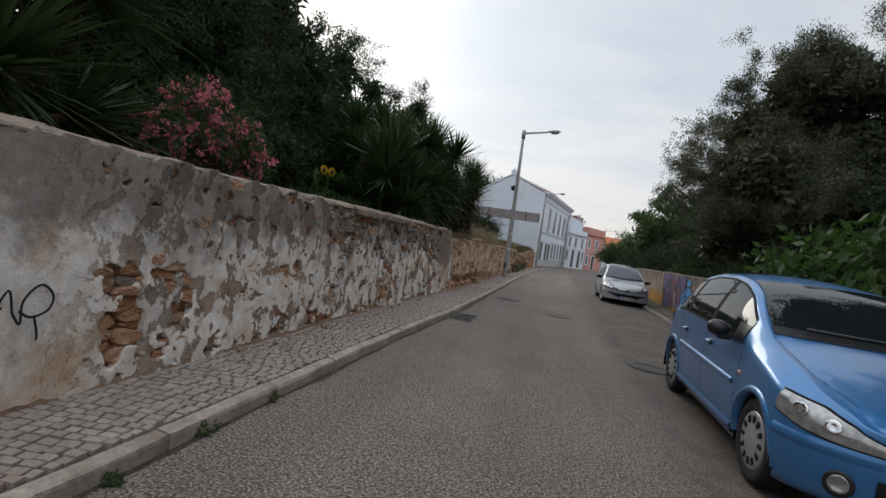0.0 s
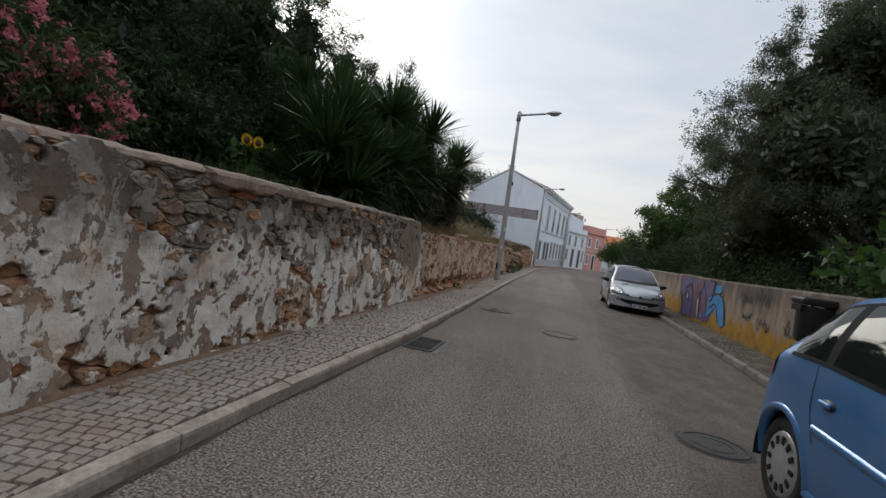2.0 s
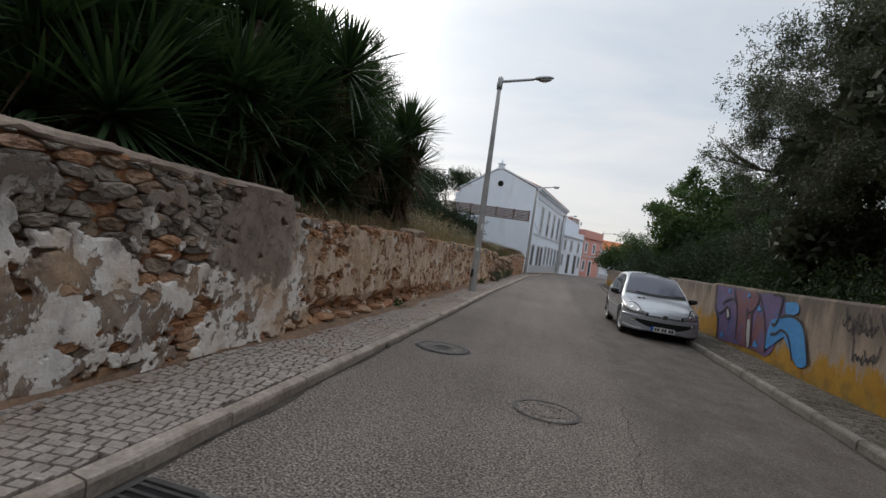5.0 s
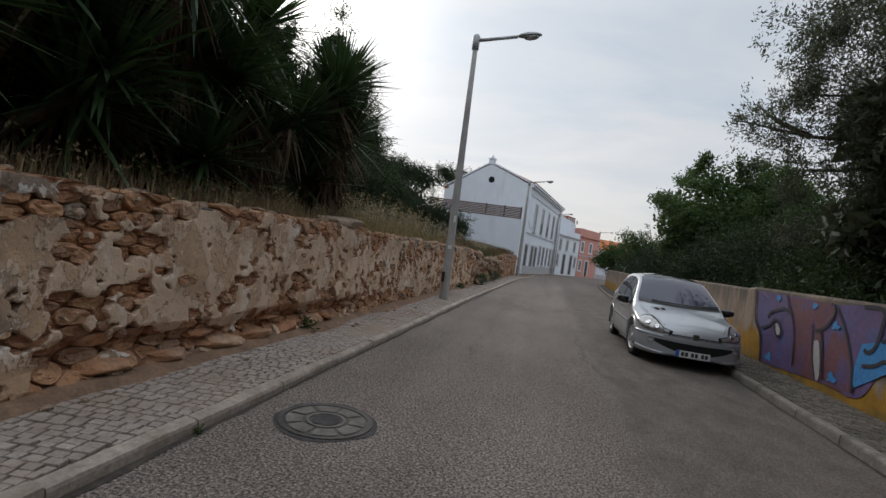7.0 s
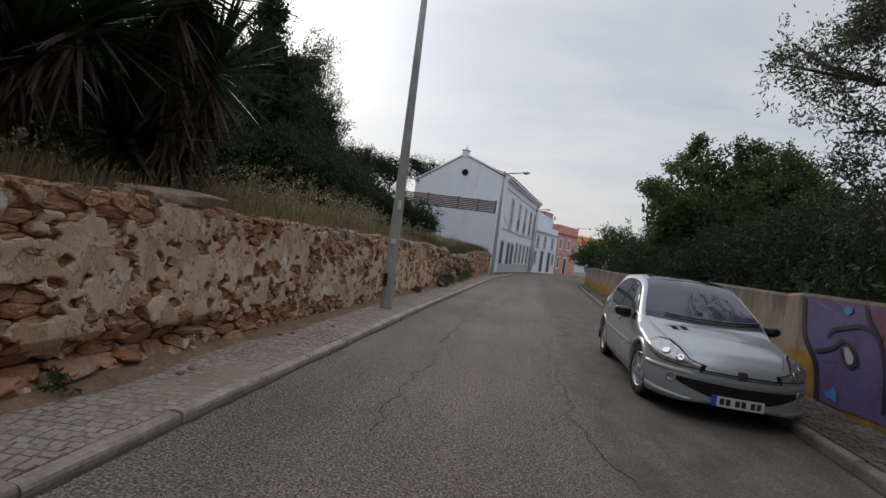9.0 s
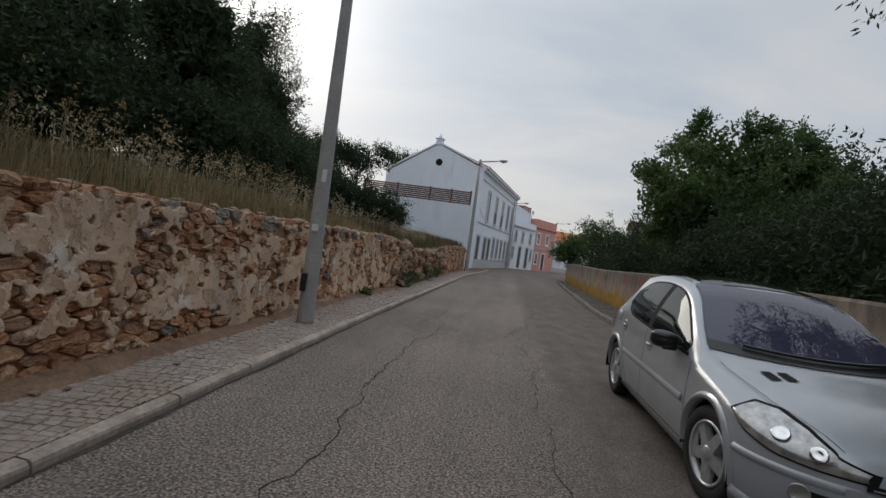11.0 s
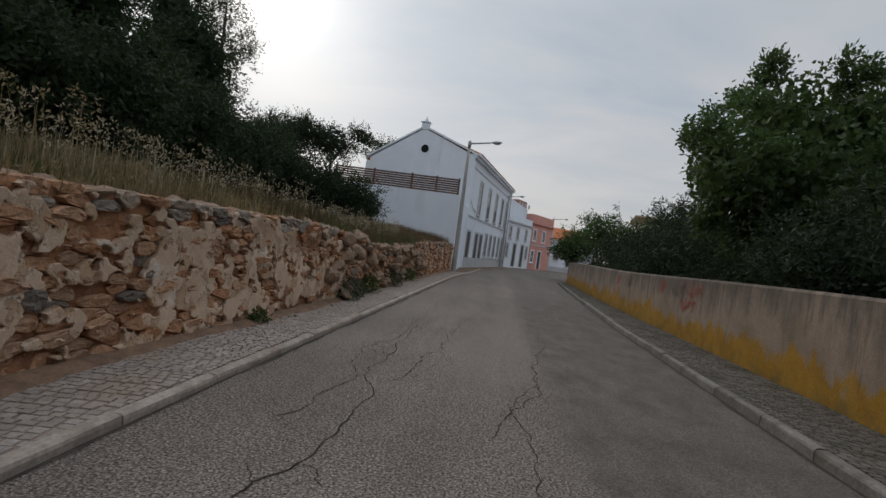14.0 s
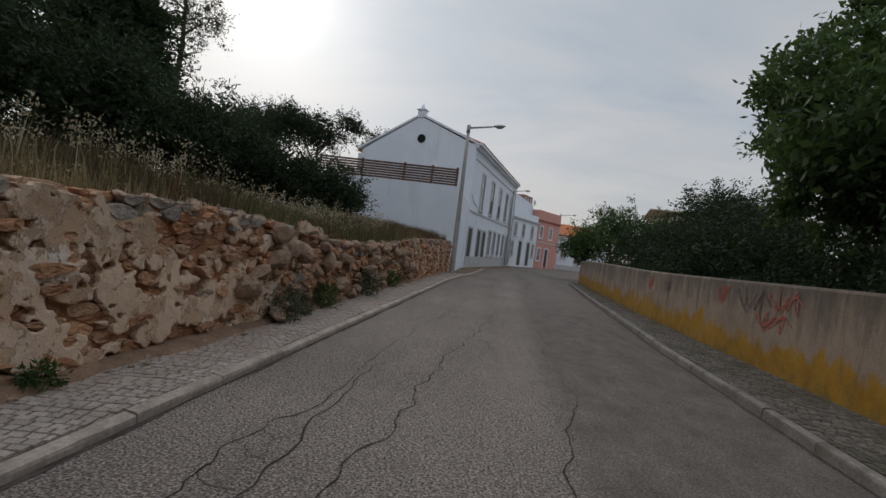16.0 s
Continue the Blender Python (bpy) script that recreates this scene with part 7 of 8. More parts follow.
    part("cowl", mesh_of("cowl", *S.over(0.93, 1.02, lambda d: S.roofw(d) * 0.96, 0.008, 3, 16, 0.10), M["black"], True), None, car)
    for y0 in (-0.45, 0.12):
        pts = [S.point(1.01 + 0.10 * (y / 0.66) ** 2, y, S.deck(1.0 + 0.10 * (y / 0.66) ** 2, y) + 0.035) for y in np.linspace(y0, y0 + 0.55, 7)]
        part("wiper", mesh_of("wiper", *tube(pts, [0.011] * 7, 6), M["black"]), None, car)
    for s in (-1, 1):
        vs, fs = [], []
        for i in range(19):
            d = 0.22 + 0.72 * i / 18
            y = s * np.interp(d, [0.22, 0.5, 0.94], [0.50, 0.615, 0.66])
            for q in (-0.002, 0.002):
                yy = y + q
                vs.append(S.point(d, yy, S.deck(d, yy) + 0.003))
            if i:
                fs.append((2 * i - 2, 2 * i - 1, 2 * i + 1, 2 * i))
        part("bonnet_seam", mesh_of("bonnet_seam", vs, fs, M["well"]), None, car)
    part("rear_screen", mesh_of("rear_screen", *S.over(3.25, 3.58, lambda d: S.roofw(d) * 0.9, 0.006, 8, 14), M["carglass"], True), None, car)
    return car


def silver_car():
    L, W = 3.835, 1.61
    S = CarShape(L, W,
        [(0, 0.52), (0.05, 0.60), (0.16, 0.68), (0.5, 0.785), (0.85, 0.835), (1.08, 0.88), (1.4, 1.09), (1.75, 1.31), (2.0, 1.395), (2.35, 1.43), (2.75, 1.42), (3.15, 1.36), (3.4, 1.24), (3.62, 1.01), (3.77, 0.78), (3.835, 0.55)],
        [(0, 0.47), (0.3, 0.60), (0.75, 0.72), (1.15, 0.80), (2.0, 0.855), (2.9, 0.92), (3.4, 0.94), (3.7, 0.78), (3.835, 0.5)],
        [(0, 0.42), (0.3, 0.58), (0.9, 0.68), (1.3, 0.63), (1.75, 0.56), (2.5, 0.54), (3.1, 0.50), (3.5, 0.54), (3.835, 0.55)],
        [(0, 0.22), (0.12, 0.17), (0.4, 0.17), (3.5, 0.20), (3.835, 0.32)], 0.68, 0.45, 0.05)
    car = tagged(empty("car", pose(2.775, 20.20, 0.0, 0, 0, -90.3)), "silver small hatchback parked by the kerb", "car", "parked cars")
    A, R = (0.80, 3.24), 0.335
    lo = lambda d: S.zsh(d) + 0.03
    hi0 = lambda d: S.ztop(d) - S.crown - 0.075
    hi = lambda d: max(lo(d) + 0.004, hi0(d))
    back = lambda d: max(0.0, min(1.0, (d - 2.56) / 0.46))
    lo_r = lambda d: lo(d) + 0.10 * back(d) ** 5
    hi_r = lambda d: max(lo_r(d) + 0.002, lo_r(d) + (hi0(d) - lo_r(d)) * (1 - back(d) ** 3) ** 0.4)
    common(S, car, "silver", A, R, "alloy", [(1.30, 2.17, lo, hi), (2.27, 3.02, lo_r, hi_r)], (1.10, 1.86, lambda d: S.roofw(d) * 0.95, 0.006, 14, 18, 0.13), steer=0.12, tint="athermic")
    part("sunroof", mesh_of("sunroof", *S.over(1.92, 2.85, lambda d: S.roofw(d) * 0.86, 0.006, 10, 14), M["carglass"], True), None, car, "dark glass roof panel")
    for s in (-1, 1):
        part("window_seal", mesh_of("window_seal", *S.flank(2.17, 2.27, lo, hi, s, 0.005, 3), M["seal"], True), None, car)
        part("window_seal", mesh_of("window_seal", *S.flank(1.26, 2.98, lambda d: lo_r(d) - 0.022, lo_r, s, 0.007, 30, 2), M["seal"], True), None, car)
        part("window_seal", mesh_of("window_seal", *S.flank(1.32, 2.97, lambda d: hi(d) if d < 2.5 else hi_r(d), lambda d: (hi(d) if d < 2.5 else hi_r(d)) + 0.016, s, 0.006, 40, 1), M["seal"], True), None, car)
        z = lambda d: 0.52 + 0.015 * (d - 1)
        part("side_moulding", mesh_of("side_moulding", *S.flank(1.20, 2.88, lambda d: z(d) - 0.028, lambda d: z(d) + 0.028, s, 0.004, 24, 6, 0.008), M["silver"], True), None, car)
        for pts in ([(1.16, 0.26), (1.14, 0.55), (1.18, 0.80)], [(2.22, 0.24), (2.21, 0.6), (2.25, 0.86)], [(2.72, 0.24), (2.86, 0.5), (2.95, 0.70), (3.0, 0.90)], [(1.16, 0.25), (2.72, 0.25)]):
            part("door_seam", mesh_of("door_seam", *S.seam(dense(pts), s), M["well"]), None, car)
        for d in (2.08, 2.94):
            h = 0.745 if d < 2.5 else 0.80
            v, f = lathe([(0.0, 0.058), (0.007, 0.055), (0.004, 0.04), (-0.003, 0.0)], 24)
            hd = part("door_handle", mesh_of("door_handle", v, f, M["silver"], True), None, car, at=Matrix.Translation(S.point(d, s * (S.side(d, h) + 0.002), h)) @ (Matrix.Identity(4) if s > 0 else Matrix.Rotation(math.pi, 4, "Z")))
            part("grip", box(-0.05, 0.05, 0.006, 0.022, -0.016, 0.016, 0.008), M["silver"], hd)
        mir = part("door_mirror", mirror_shell(0.095, 0.105, 0.062), M["black"], car, at=Matrix.Translation(S.point(1.47, s * 0.885, 0.885)), smooth=True)
        part("mirror_cap", mirror_shell(0.093, 0.104, 0.040), M["black"], mir, at=Matrix.Translation((0.006, 0, 0.03)), smooth=True)
        part("mirror_arm", box(-0.04, 0.03, -0.07, 0.04, -0.075, -0.02, 0.012), M["black"], mir, at=Matrix.Translation((0, -s * 0.06, 0)))
        ll = lambda d: np.interp(d, [0.04, 0.12, 0.25, 0.42, 0.55], [0.545, 0.545, 0.56, 0.615, 0.695])
        lh = lambda d: np.interp(d, [0.04, 0.12, 0.25, 0.42, 0.55], [0.575, 0.63, 0.69, 0.735, 0.735])
        part("headlight_seal", mesh_of("headlight_seal", *S.flank(0.036, 0.555, lambda d: float(ll(d)) - 0.03, lambda d: float(lh(d)) - 0.002, s, 0.006, 26, 6, 0.0, 2.0), M["seal"], True), None, car)
        hl = part("headlight", mesh_of("headlight", *S.flank(0.044, 0.53, lambda d: float(ll(d)) - 0.02, lambda d: float(lh(d)) - 0.012, s, 0.010, 26, 6, 0.012, 2.0), M["lampglass"], True), None, car, "clear headlight")
        for d, z, r in ((0.15, 0.585, 0.04), (0.28, 0.62, 0.045)):
            v, f = lathe([(0.0, r), (0.006, r * 0.92), (-0.004, r * 0.4), (-0.004, 0.0)], 16)
            part("reflector", mesh_of("reflector", v, f, M["chrome"], True), None, hl, at=S.seat(d, z, s, 0.022))
        part("fog_lamp", mesh_of("fog_lamp", *lathe([(0.0, 0.05), (0.012, 0.048), (0.004, 0.038), (0.006, 0.0)], 20), M["lampglass"], True), None, car, at=Matrix.Translation(S.point(S.nose_d(0.60) - 0.014, s * 0.60, 0.39)) @ Matrix.Rotation(radians(-90 + 26 * s), 4, "Z"))
        part("bumper_strip", mesh_of("bumper_strip", *S.flank(0.05, 0.45, lambda d: 0.44 + 0.03 * (d - 0.05), lambda d: 0.485 + 0.03 * (d - 0.05), s, 0.002, 24, 6, 0.013, 2.0), M["silver"], True), None, car)
        part("tail_light", mesh_of("tail_light", *S.flank(3.44, 3.70, lambda d: 0.72 - 0.1 * (3.7 - d), lambda d: 0.74 + 0.22 * max(0.0, 3.7 - d) / 0.26, s, 0.008, 8, 6), M["red"], True), None, car, "red tail light")
    part("bumper_ridge", mesh_of("bumper_ridge", *S.front(-0.45, 0.45, lambda y: 0.44, lambda y: 0.485, 0.018, 24, 4), M["silver"], True), None, car)
    for s in (-1, 1):
        part("bumper_lip", mesh_of("bumper_lip", *S.flank(0.06, 0.44, lambda d: 0.185, lambda d: 0.27 - 0.05 * (0.44 - d) / 0.38, s, 0.002, 24, 6, 0.022, 2.0), M["silver"], True), None, car)
    for k, y in enumerate((-0.42, -0.32)):
        vs = [S.point(d, yy, S.deck(d, yy) + 0.006) for d, yy in ((0.93, y + 0.03), (0.93, y - 0.03), (0.80, y - 0.02), (0.80, y + 0.045))]
        part("bonnet_vent", mesh_of("bonnet_vent", vs, [(0, 1, 2, 3)], M["well"]), None, car)
    part("fuel_flap", mesh_of("fuel_flap", *lathe([(0.0, 0.085), (0.004, 0.082), (0.005, 0.0)], 28), M["silver"], True), None, car, at=Matrix.Translation(S.point(3.24, -(S.side(3.24, 0.85)), 0.85)) @ Matrix.Rotation(math.pi, 4, "Z"))
    smile = lambda y: 0.25 + 0.135 * (abs(y) / 0.6) ** 2
    part("lower_grille", mesh_of("lower_grille", *S.front(-0.58, 0.58, smile, lambda y: 0.405 + 0.012 * (abs(y) / 0.6), 0.012, 24, 3), M["well"], True), None, car)
    part("upper_grille", mesh_of("upper_grille", *S.front(-0.38, 0.38, lambda y: 0.493, lambda y: 0.525, 0.014, 16, 2), M["well"], True), None, car)
    part("grille_bar", mesh_of("grille_bar", *S.front(-0.36, 0.36, lambda y: 0.503, lambda y: 0.511, 0.020, 16, 2), M["silver"], True), None, car)
    part("emblem", box(-0.016, 0.016, -0.045, 0.045, -0.045, 0.045, 0.014), M["iron"], car, at=Matrix.Translation(S.point(-0.012, 0, 0.525)))
    npl = part("number_plate", mesh_of("number_plate", *S.front(-0.25, 0.23, lambda y: 0.205, lambda y: 0.305, 0.022, 8, 2), M["plate"], False), None, car, "white number plate with blue end bar")
    part("plate_band", mesh_of("plate_band", *S.front(-0.252, -0.205, lambda y: 0.205, lambda y: 0.305, 0.026, 2, 2), M["euroblue"]), None, npl)
    for y0 in (-0.18, -0.125, -0.04, 0.015, 0.10, 0.155):
        part("plate_bar", mesh_of("plate_bar", *S.front(y0, y0 + 0.042, lambda y: 0.225, lambda y: 0.285, 0.026, 2, 2), M["ink"]), None, npl)
    part("cowl", mesh_of("cowl", *S.over(1.05, 1.14, lambda d: S.roofw(d) * 0.96, 0.008, 3, 16, 0.13), M["black"], True), None, car)
    for y0 in (-0.45, 0.1):
        pts = [S.point(1.12 + 0.13 * (y / 0.64) ** 2, y, S.deck(1.12 + 0.13 * (y / 0.64) ** 2, y) + 0.03) for y in np.linspace(y0, y0 + 0.55, 7)]
        part("wiper", mesh_of("wiper", *tube(pts, [0.011] * 7, 6), M["black"]), None, car)
    for s in (-1, 1):
        vs, fs = [], []
        for i in range(19):
            d = 0.14 + 0.92 * i / 18
            y = s * np.interp(d, [0.14, 0.5, 1.06], [0.42, 0.58, 0.64])
            for q in (-0.002, 0.002):
                vs.append(S.point(d, y + q, S.deck(d, y + q) + 0.003))
            if i:
                fs.append((2 * i - 2, 2 * i - 1, 2 * i + 1, 2 * i))
        part("bonnet_seam", mesh_of("bonnet_seam", vs, fs, M["well"]), None, car)
    part("rear_screen", mesh_of("rear_screen", *S.over(3.2, 3.55, lambda d: S.roofw(d) * 0.9, 0.006, 8, 14), M["carglass"], True), None, car)
    return car


blue_car()
silver_car()

# ---- road details ----
def jag(pts, r, amp, depth=4):
    """A line broken up by repeated halving."""
    pts = [Vector((p[0], p[1], 0)) for p in pts]
    for k in range(depth):
        out = [pts[0]]
        for a, b in zip(pts[:-1], pts[1:]):
            m = (a + b) / 2
            d = (b - a)
            n = Vector((-d.y, d.x, 0)).normalized() if d.length > 1e-6 else Vector((1, 0, 0))
            out += [m + n * r.uniform(-1, 1) * amp * min(d.length, 0.6), b]
        pts = out
        amp *= 0.9
    return pts


def ribbon(pts, width, z, r=None):
    vs, fs = [], []
    for i, p in enumerate(pts):
        d = pts[min(i + 1, len(pts) - 1)] - pts[max(i - 1, 0)]
        n = Vector((-d.y, d.x, 0)).normalized() if d.length > 1e-6 else Vector((1, 0, 0))
        w = width * (r.uniform(0.4, 1.3) if r else 1.0) * (0.3 if i in (0, len(pts) - 1) else 1)
        vs += [p + n * w / 2 + Vector((0, 0, z)), p - n * w / 2 + Vector((0, 0, z))]
        if i:
            fs.append((2 * i - 1, 2 * i - 2, 2 * i, 2 * i + 1))
    return vs, fs


def cracks():
    r = random.Random(12)
    runs = [
        ([(-0.52, 20.2), (-0.45, 20.8), (-0.43, 22.2), (-0.42, 22.8), (-0.28, 24.0), (-0.49, 25.3), (-0.40, 28.5)], 0.022),
        ([(-0.36, 16.4), (-0.46, 17.8), (-0.39, 18.6), (-0.45, 19.3), (-0.5, 20.2)], 0.018),
        ([(-0.75, 23.6), (-0.59, 24.4), (-0.58, 25.1), (-0.70, 26.3), (-0.54, 27.3), (-0.45, 29.9)], 0.018),
        ([(-0.2, 24.9), (-0.05, 26.1), (0.12, 27.7), (0.22, 28.9), (0.56, 31.3), (0.83, 34.2)], 0.022),
        ([(0.8, 23.9), (0.94, 24.5), (1.18, 25.1), (1.30, 25.6), (1.37, 26.7), (1.63, 28.1)], 0.02),
        ([(1.10, 20.8), (1.14, 21.5), (1.22, 22.3), (1.08, 23.5), (0.96, 24.7), (1.32, 26.0)], 0.015),
        ([(1.45, 16.5), (1.27, 17.0), (1.10, 17.8), (1.17, 18.7), (1.1, 20.8)], 0.014),
        ([(-1.0, 8.55), (-0.4, 8.7), (0.3, 8.5), (0.7, 8.6)], 0.012),
        ([(1.0, 6.6), (1.05, 8.5), (0.95, 10.5), (1.1, 12.5)], 0.010),
        ([(-0.3, 30), (0.4, 30.6), (1.4, 30.4)], 0.015),
        ([(-0.45, 29.9), (-0.3, 32), (0.1, 36)], 0.014),
        ([(1.63, 28.1), (1.5, 30.0), (1.8, 33.0)], 0.012),
    ]
    vs, fs = [], []
    for pts, w in runs:
        w *= 0.55
        line_ = jag(pts, r, 0.15)
        sets = [ribbon(line_, w, 0.0045, r)]
        for k in range(len(line_) // 14):
            p = line_[r.randrange(len(line_))]
            e = p + Vector((r.uniform(-0.35, 0.35), r.uniform(-0.3, 0.3), 0))
            sets.append(ribbon(jag([p, e], r, 0.3, 3), w * 0.5, 0.0045, r))
        for v, f in sets:
            o = len(vs)
            vs += v
            fs += [tuple(i + o for i in q) for q in f]
    tagged(part("road_cracks", mesh_of("road_cracks", vs, fs, M["crackfill"])), "dark branching cracks across the worn asphalt", "crack", kind="stuff")


M["infill"] = grainy("dirty_concrete", (0.10, 0.09, 0.08), (0.20, 0.18, 0.16), 9, 0.9, 0.4, 50)
M["crackfill"] = grainy("crack_dirt", (0.012, 0.011, 0.010), (0.03, 0.026, 0.022), 20, 0.95, 0.3, 60)
cracks()


def disc_bm(r, z, seg=40, wob=0.0, seed=0, squash=1.0):
    q = random.Random(seed)
    bm = bmesh.new()
    ph = q.uniform(0, 6)
    vs = [bm.verts.new(((r * (1 + wob * math.sin(3 * a + ph) + wob * 0.7 * math.sin(7 * a + 2 * ph))) * math.cos(a), (r * squash * (1 + wob * math.sin(4 * a + ph))) * math.sin(a), z)) for a in [2 * math.pi * k / seg for k in range(seg)]]
    bm.faces.new(vs)
    return bm


def ring_mesh(r0, r1, z0, z1, seg=48):
    prof = [(r0, z0), (r0, z1), (r1, z1), (r1, z0)]
    vs, fs = [], []
    for r, z in prof:
        vs += [(r * math.cos(2 * math.pi * k / seg), r * math.sin(2 * math.pi * k / seg), z) for k in range(seg)]
    for i in range(3):
        for k in range(seg):
            k2 = (k + 1) % seg
            fs.append((i * seg + k, i * seg + k2, (i + 1) * seg + k2, (i + 1) * seg + k))
    return vs, fs


def manhole(x, y, r, label, concrete=False, collar=1.35, seed=1, skin="iron", round_it="patch"):
    root = tagged(empty("manhole_cover", pose(x, y, 0.0)), label, "manhole cover", "manhole covers")
    part("asphalt_collar", disc_bm(r * collar, 0.0045, 44, 0.035, seed), M[round_it], root, "patched asphalt")
    part("rim", mesh_of("rim", *ring_mesh(r * 0.90, r, 0.0, 0.012), M["iron"]), None, root)
    part("plate", disc_bm(r * 0.9, 0.007, 44), M[skin], root)
    if concrete:
        n = 8
        for k in range(n):
            a0, a1 = 2 * math.pi * (k + 0.08) / n, 2 * math.pi * (k + 0.92) / n
            for ra, rb in ((0.50, 0.84),):
                vs = []
                for t in range(6):
                    a = a0 + (a1 - a0) * t / 5
                    vs += [(r * ra * math.cos(a), r * ra * math.sin(a), 0.012), (r * rb * math.cos(a), r * rb * math.sin(a), 0.012)]
                part("infill", mesh_of("infill", vs, [(2 * t, 2 * t + 1, 2 * t + 3, 2 * t + 2) for t in range(5)], M["infill"]), None, root)
        part("hub", mesh_of("hub", *ring_mesh(r * 0.36, r * 0.42, 0.0, 0.014), M["infill"]), None, root)
        part("centre", disc_bm(r * 0.3, 0.012, 28), M["patch"], root)
    else:
        part("inner_ring", mesh_of("inner_ring", *ring_mesh(r * 0.55, r * 0.6, 0.0, 0.010), M[skin]), None, root)
    return root


manhole(-0.98, 13.5, 0.33, "round cast-iron manhole cover with concrete infill in the road", True, 1.10, 3)
manhole(1.56, 7.35, 0.27, "round iron manhole cover in dark patched asphalt", False, 1.12, 5)
manhole(0.36, 11.7, 0.30, "round manhole cover sunk in patched asphalt", False, 1.05, 8, "asphalt", "asphalt")


def drain_grate(x, y, turn):
    root = tagged(empty("drain_grate", pose(x, y, 0.0, 0, 0, turn)), "iron storm drain grate beside the kerb", "drain grate", "drain grates")
    w, l = 0.34, 0.72
    part("pad", box(-w / 2 - 0.07, w / 2 + 0.09, -l / 2 - 0.05, l / 2 + 0.05, -0.02, 0.0045), M["infill"], root, "concrete surround")
    part("pit", box(-w / 2 + 0.02, w / 2 - 0.02, -l / 2 + 0.02, l / 2 - 0.02, 0.0, 0.009), M["well"], root)
    bm = bmesh.new()
    for a in (-1, 1):
        box_bm(bm, a * w / 2 - 0.018, a * w / 2 + 0.018, -l / 2, l / 2, 0.0, 0.02)
    for a in (-1, 0, 1):
        box_bm(bm, -w / 2 + 0.018, w / 2 - 0.018, a * l / 2 - 0.018, a * l / 2 + 0.018, 0.0, 0.0195)
    part("frame", bm, M["iron"], root)
    for k in range(11):
        y = -l / 2 + 0.05 + k * (l - 0.1) / 10
        if abs(y) > 0.025:
            part("bar", box(-w / 2 + 0.019, w / 2 - 0.019, y - 0.011, y + 0.011, 0.009, 0.0185), M["iron"], root)


drain_grate(-1.375, 8.87, -1.5)
drain_grate(2.93, 8.66, -1.5)


def gutter_dirt(xf, side, y0, y1, seed):
    """Dark strip of uneven width along the foot of the kerb."""
    vs, fs = [], []
    for i, y in enumerate(np.arange(y0, y1, 0.12)):
        w = 0.02 + 0.05 * max(0.0, nz(y * 1.1, seed, 3) + 0.35) + 0.03 * max(0.0, nz(y * 5, seed, 8))
        x = float(xf(y)) - side * 0.006
        vs += [(x, y, 0.006), (x + side * w, y, 0.0045)]
        if i:
            q = (2 * i - 2, 2 * i - 1, 2 * i + 1, 2 * i)
            fs.append(q if side > 0 else q[::-1])
    tagged(part("gutter_dirt", mesh_of("gutter_dirt", vs, fs, M["gutter_dark"])), "dark uneven strip along the foot of the kerb", "dirt", kind="stuff")


M["gutter_dark"] = grainy("dark_gutter_band", (0.03, 0.026, 0.022), (0.085, 0.07, 0.058), 6, 0.95, 0.6, 70)
gutter_dirt(kerb_l, 1, 0.5, 47, 1)
gutter_dirt(kerb_r, -1, 4.0, 50, 2)


# ---- litter bin on its post ----
def litter_bin():
    root = tagged(empty("litter_bin", pose(3.97, 11.25, PAVE - 0.02) @ Matrix.Scale(1.1, 4)), "black plastic litter bin on a black post", "litter bin")
    prof = [(0.15, 0.50), (0.19, 0.54), (0.205, 0.9), (0.215, 1.0)]
    vs, fs = [], []
    n = 24
    for r, z in prof:
        for k in range(n):
            a = 2 * math.pi * k / n
            c, s = math.cos(a), math.sin(a)
            p = 3.2
            q = (abs(c) ** p + abs(s) ** p) ** (-1 / p)
            vs.append((r * q * c, r * q * s * 0.8, z))
    for i in range(len(prof) - 1):
        for k in range(n):
            k2 = (k + 1) % n
            fs.append((i * n + k, i * n + k2, (i + 1) * n + k2, (i + 1) * n + k))
    fs.append(tuple(range(n))[::-1])
    part("container", mesh_of("container", vs, fs, M["black"], True), None, root)
    bm = box(-0.235, 0.235, -0.195, 0.195, 1.02, 1.13, 0.04, 3)
    part("lid", bm, M["black"], root)
    part("opening", box(-0.239, -0.15, -0.13, 0.13, 0.93, 1.015, 0.005), M["well"], root)
    part("post", mesh_of("post", *tube([(0.05, 0.21, 0), (0.05, 0.21, 1.12)], [0.03, 0.03], 12), M["black"], True), None, root)
    part("base_plate", box(-0.03, 0.13, 0.13, 0.29, 0.012, 0.03, 0.004), M["black"], root)


litter_bin()


# ---- painted graffiti, thin paint on the walls ----
def mat_spray(name, stops, scale=1.3):
    n = Nodes(name, 0.6, 0, 0.3)
    a = n.noise(scale, 4, 0.6)
    f = n.noise(18, 4, 0.6)
    c = n.ramp(a, stops)
    n.colour(n.mix(0.4, c, n.ramp(f, [(0.3, 0.3), (0.7, 0.7)]), "OVERLAY"))
    return n.mat


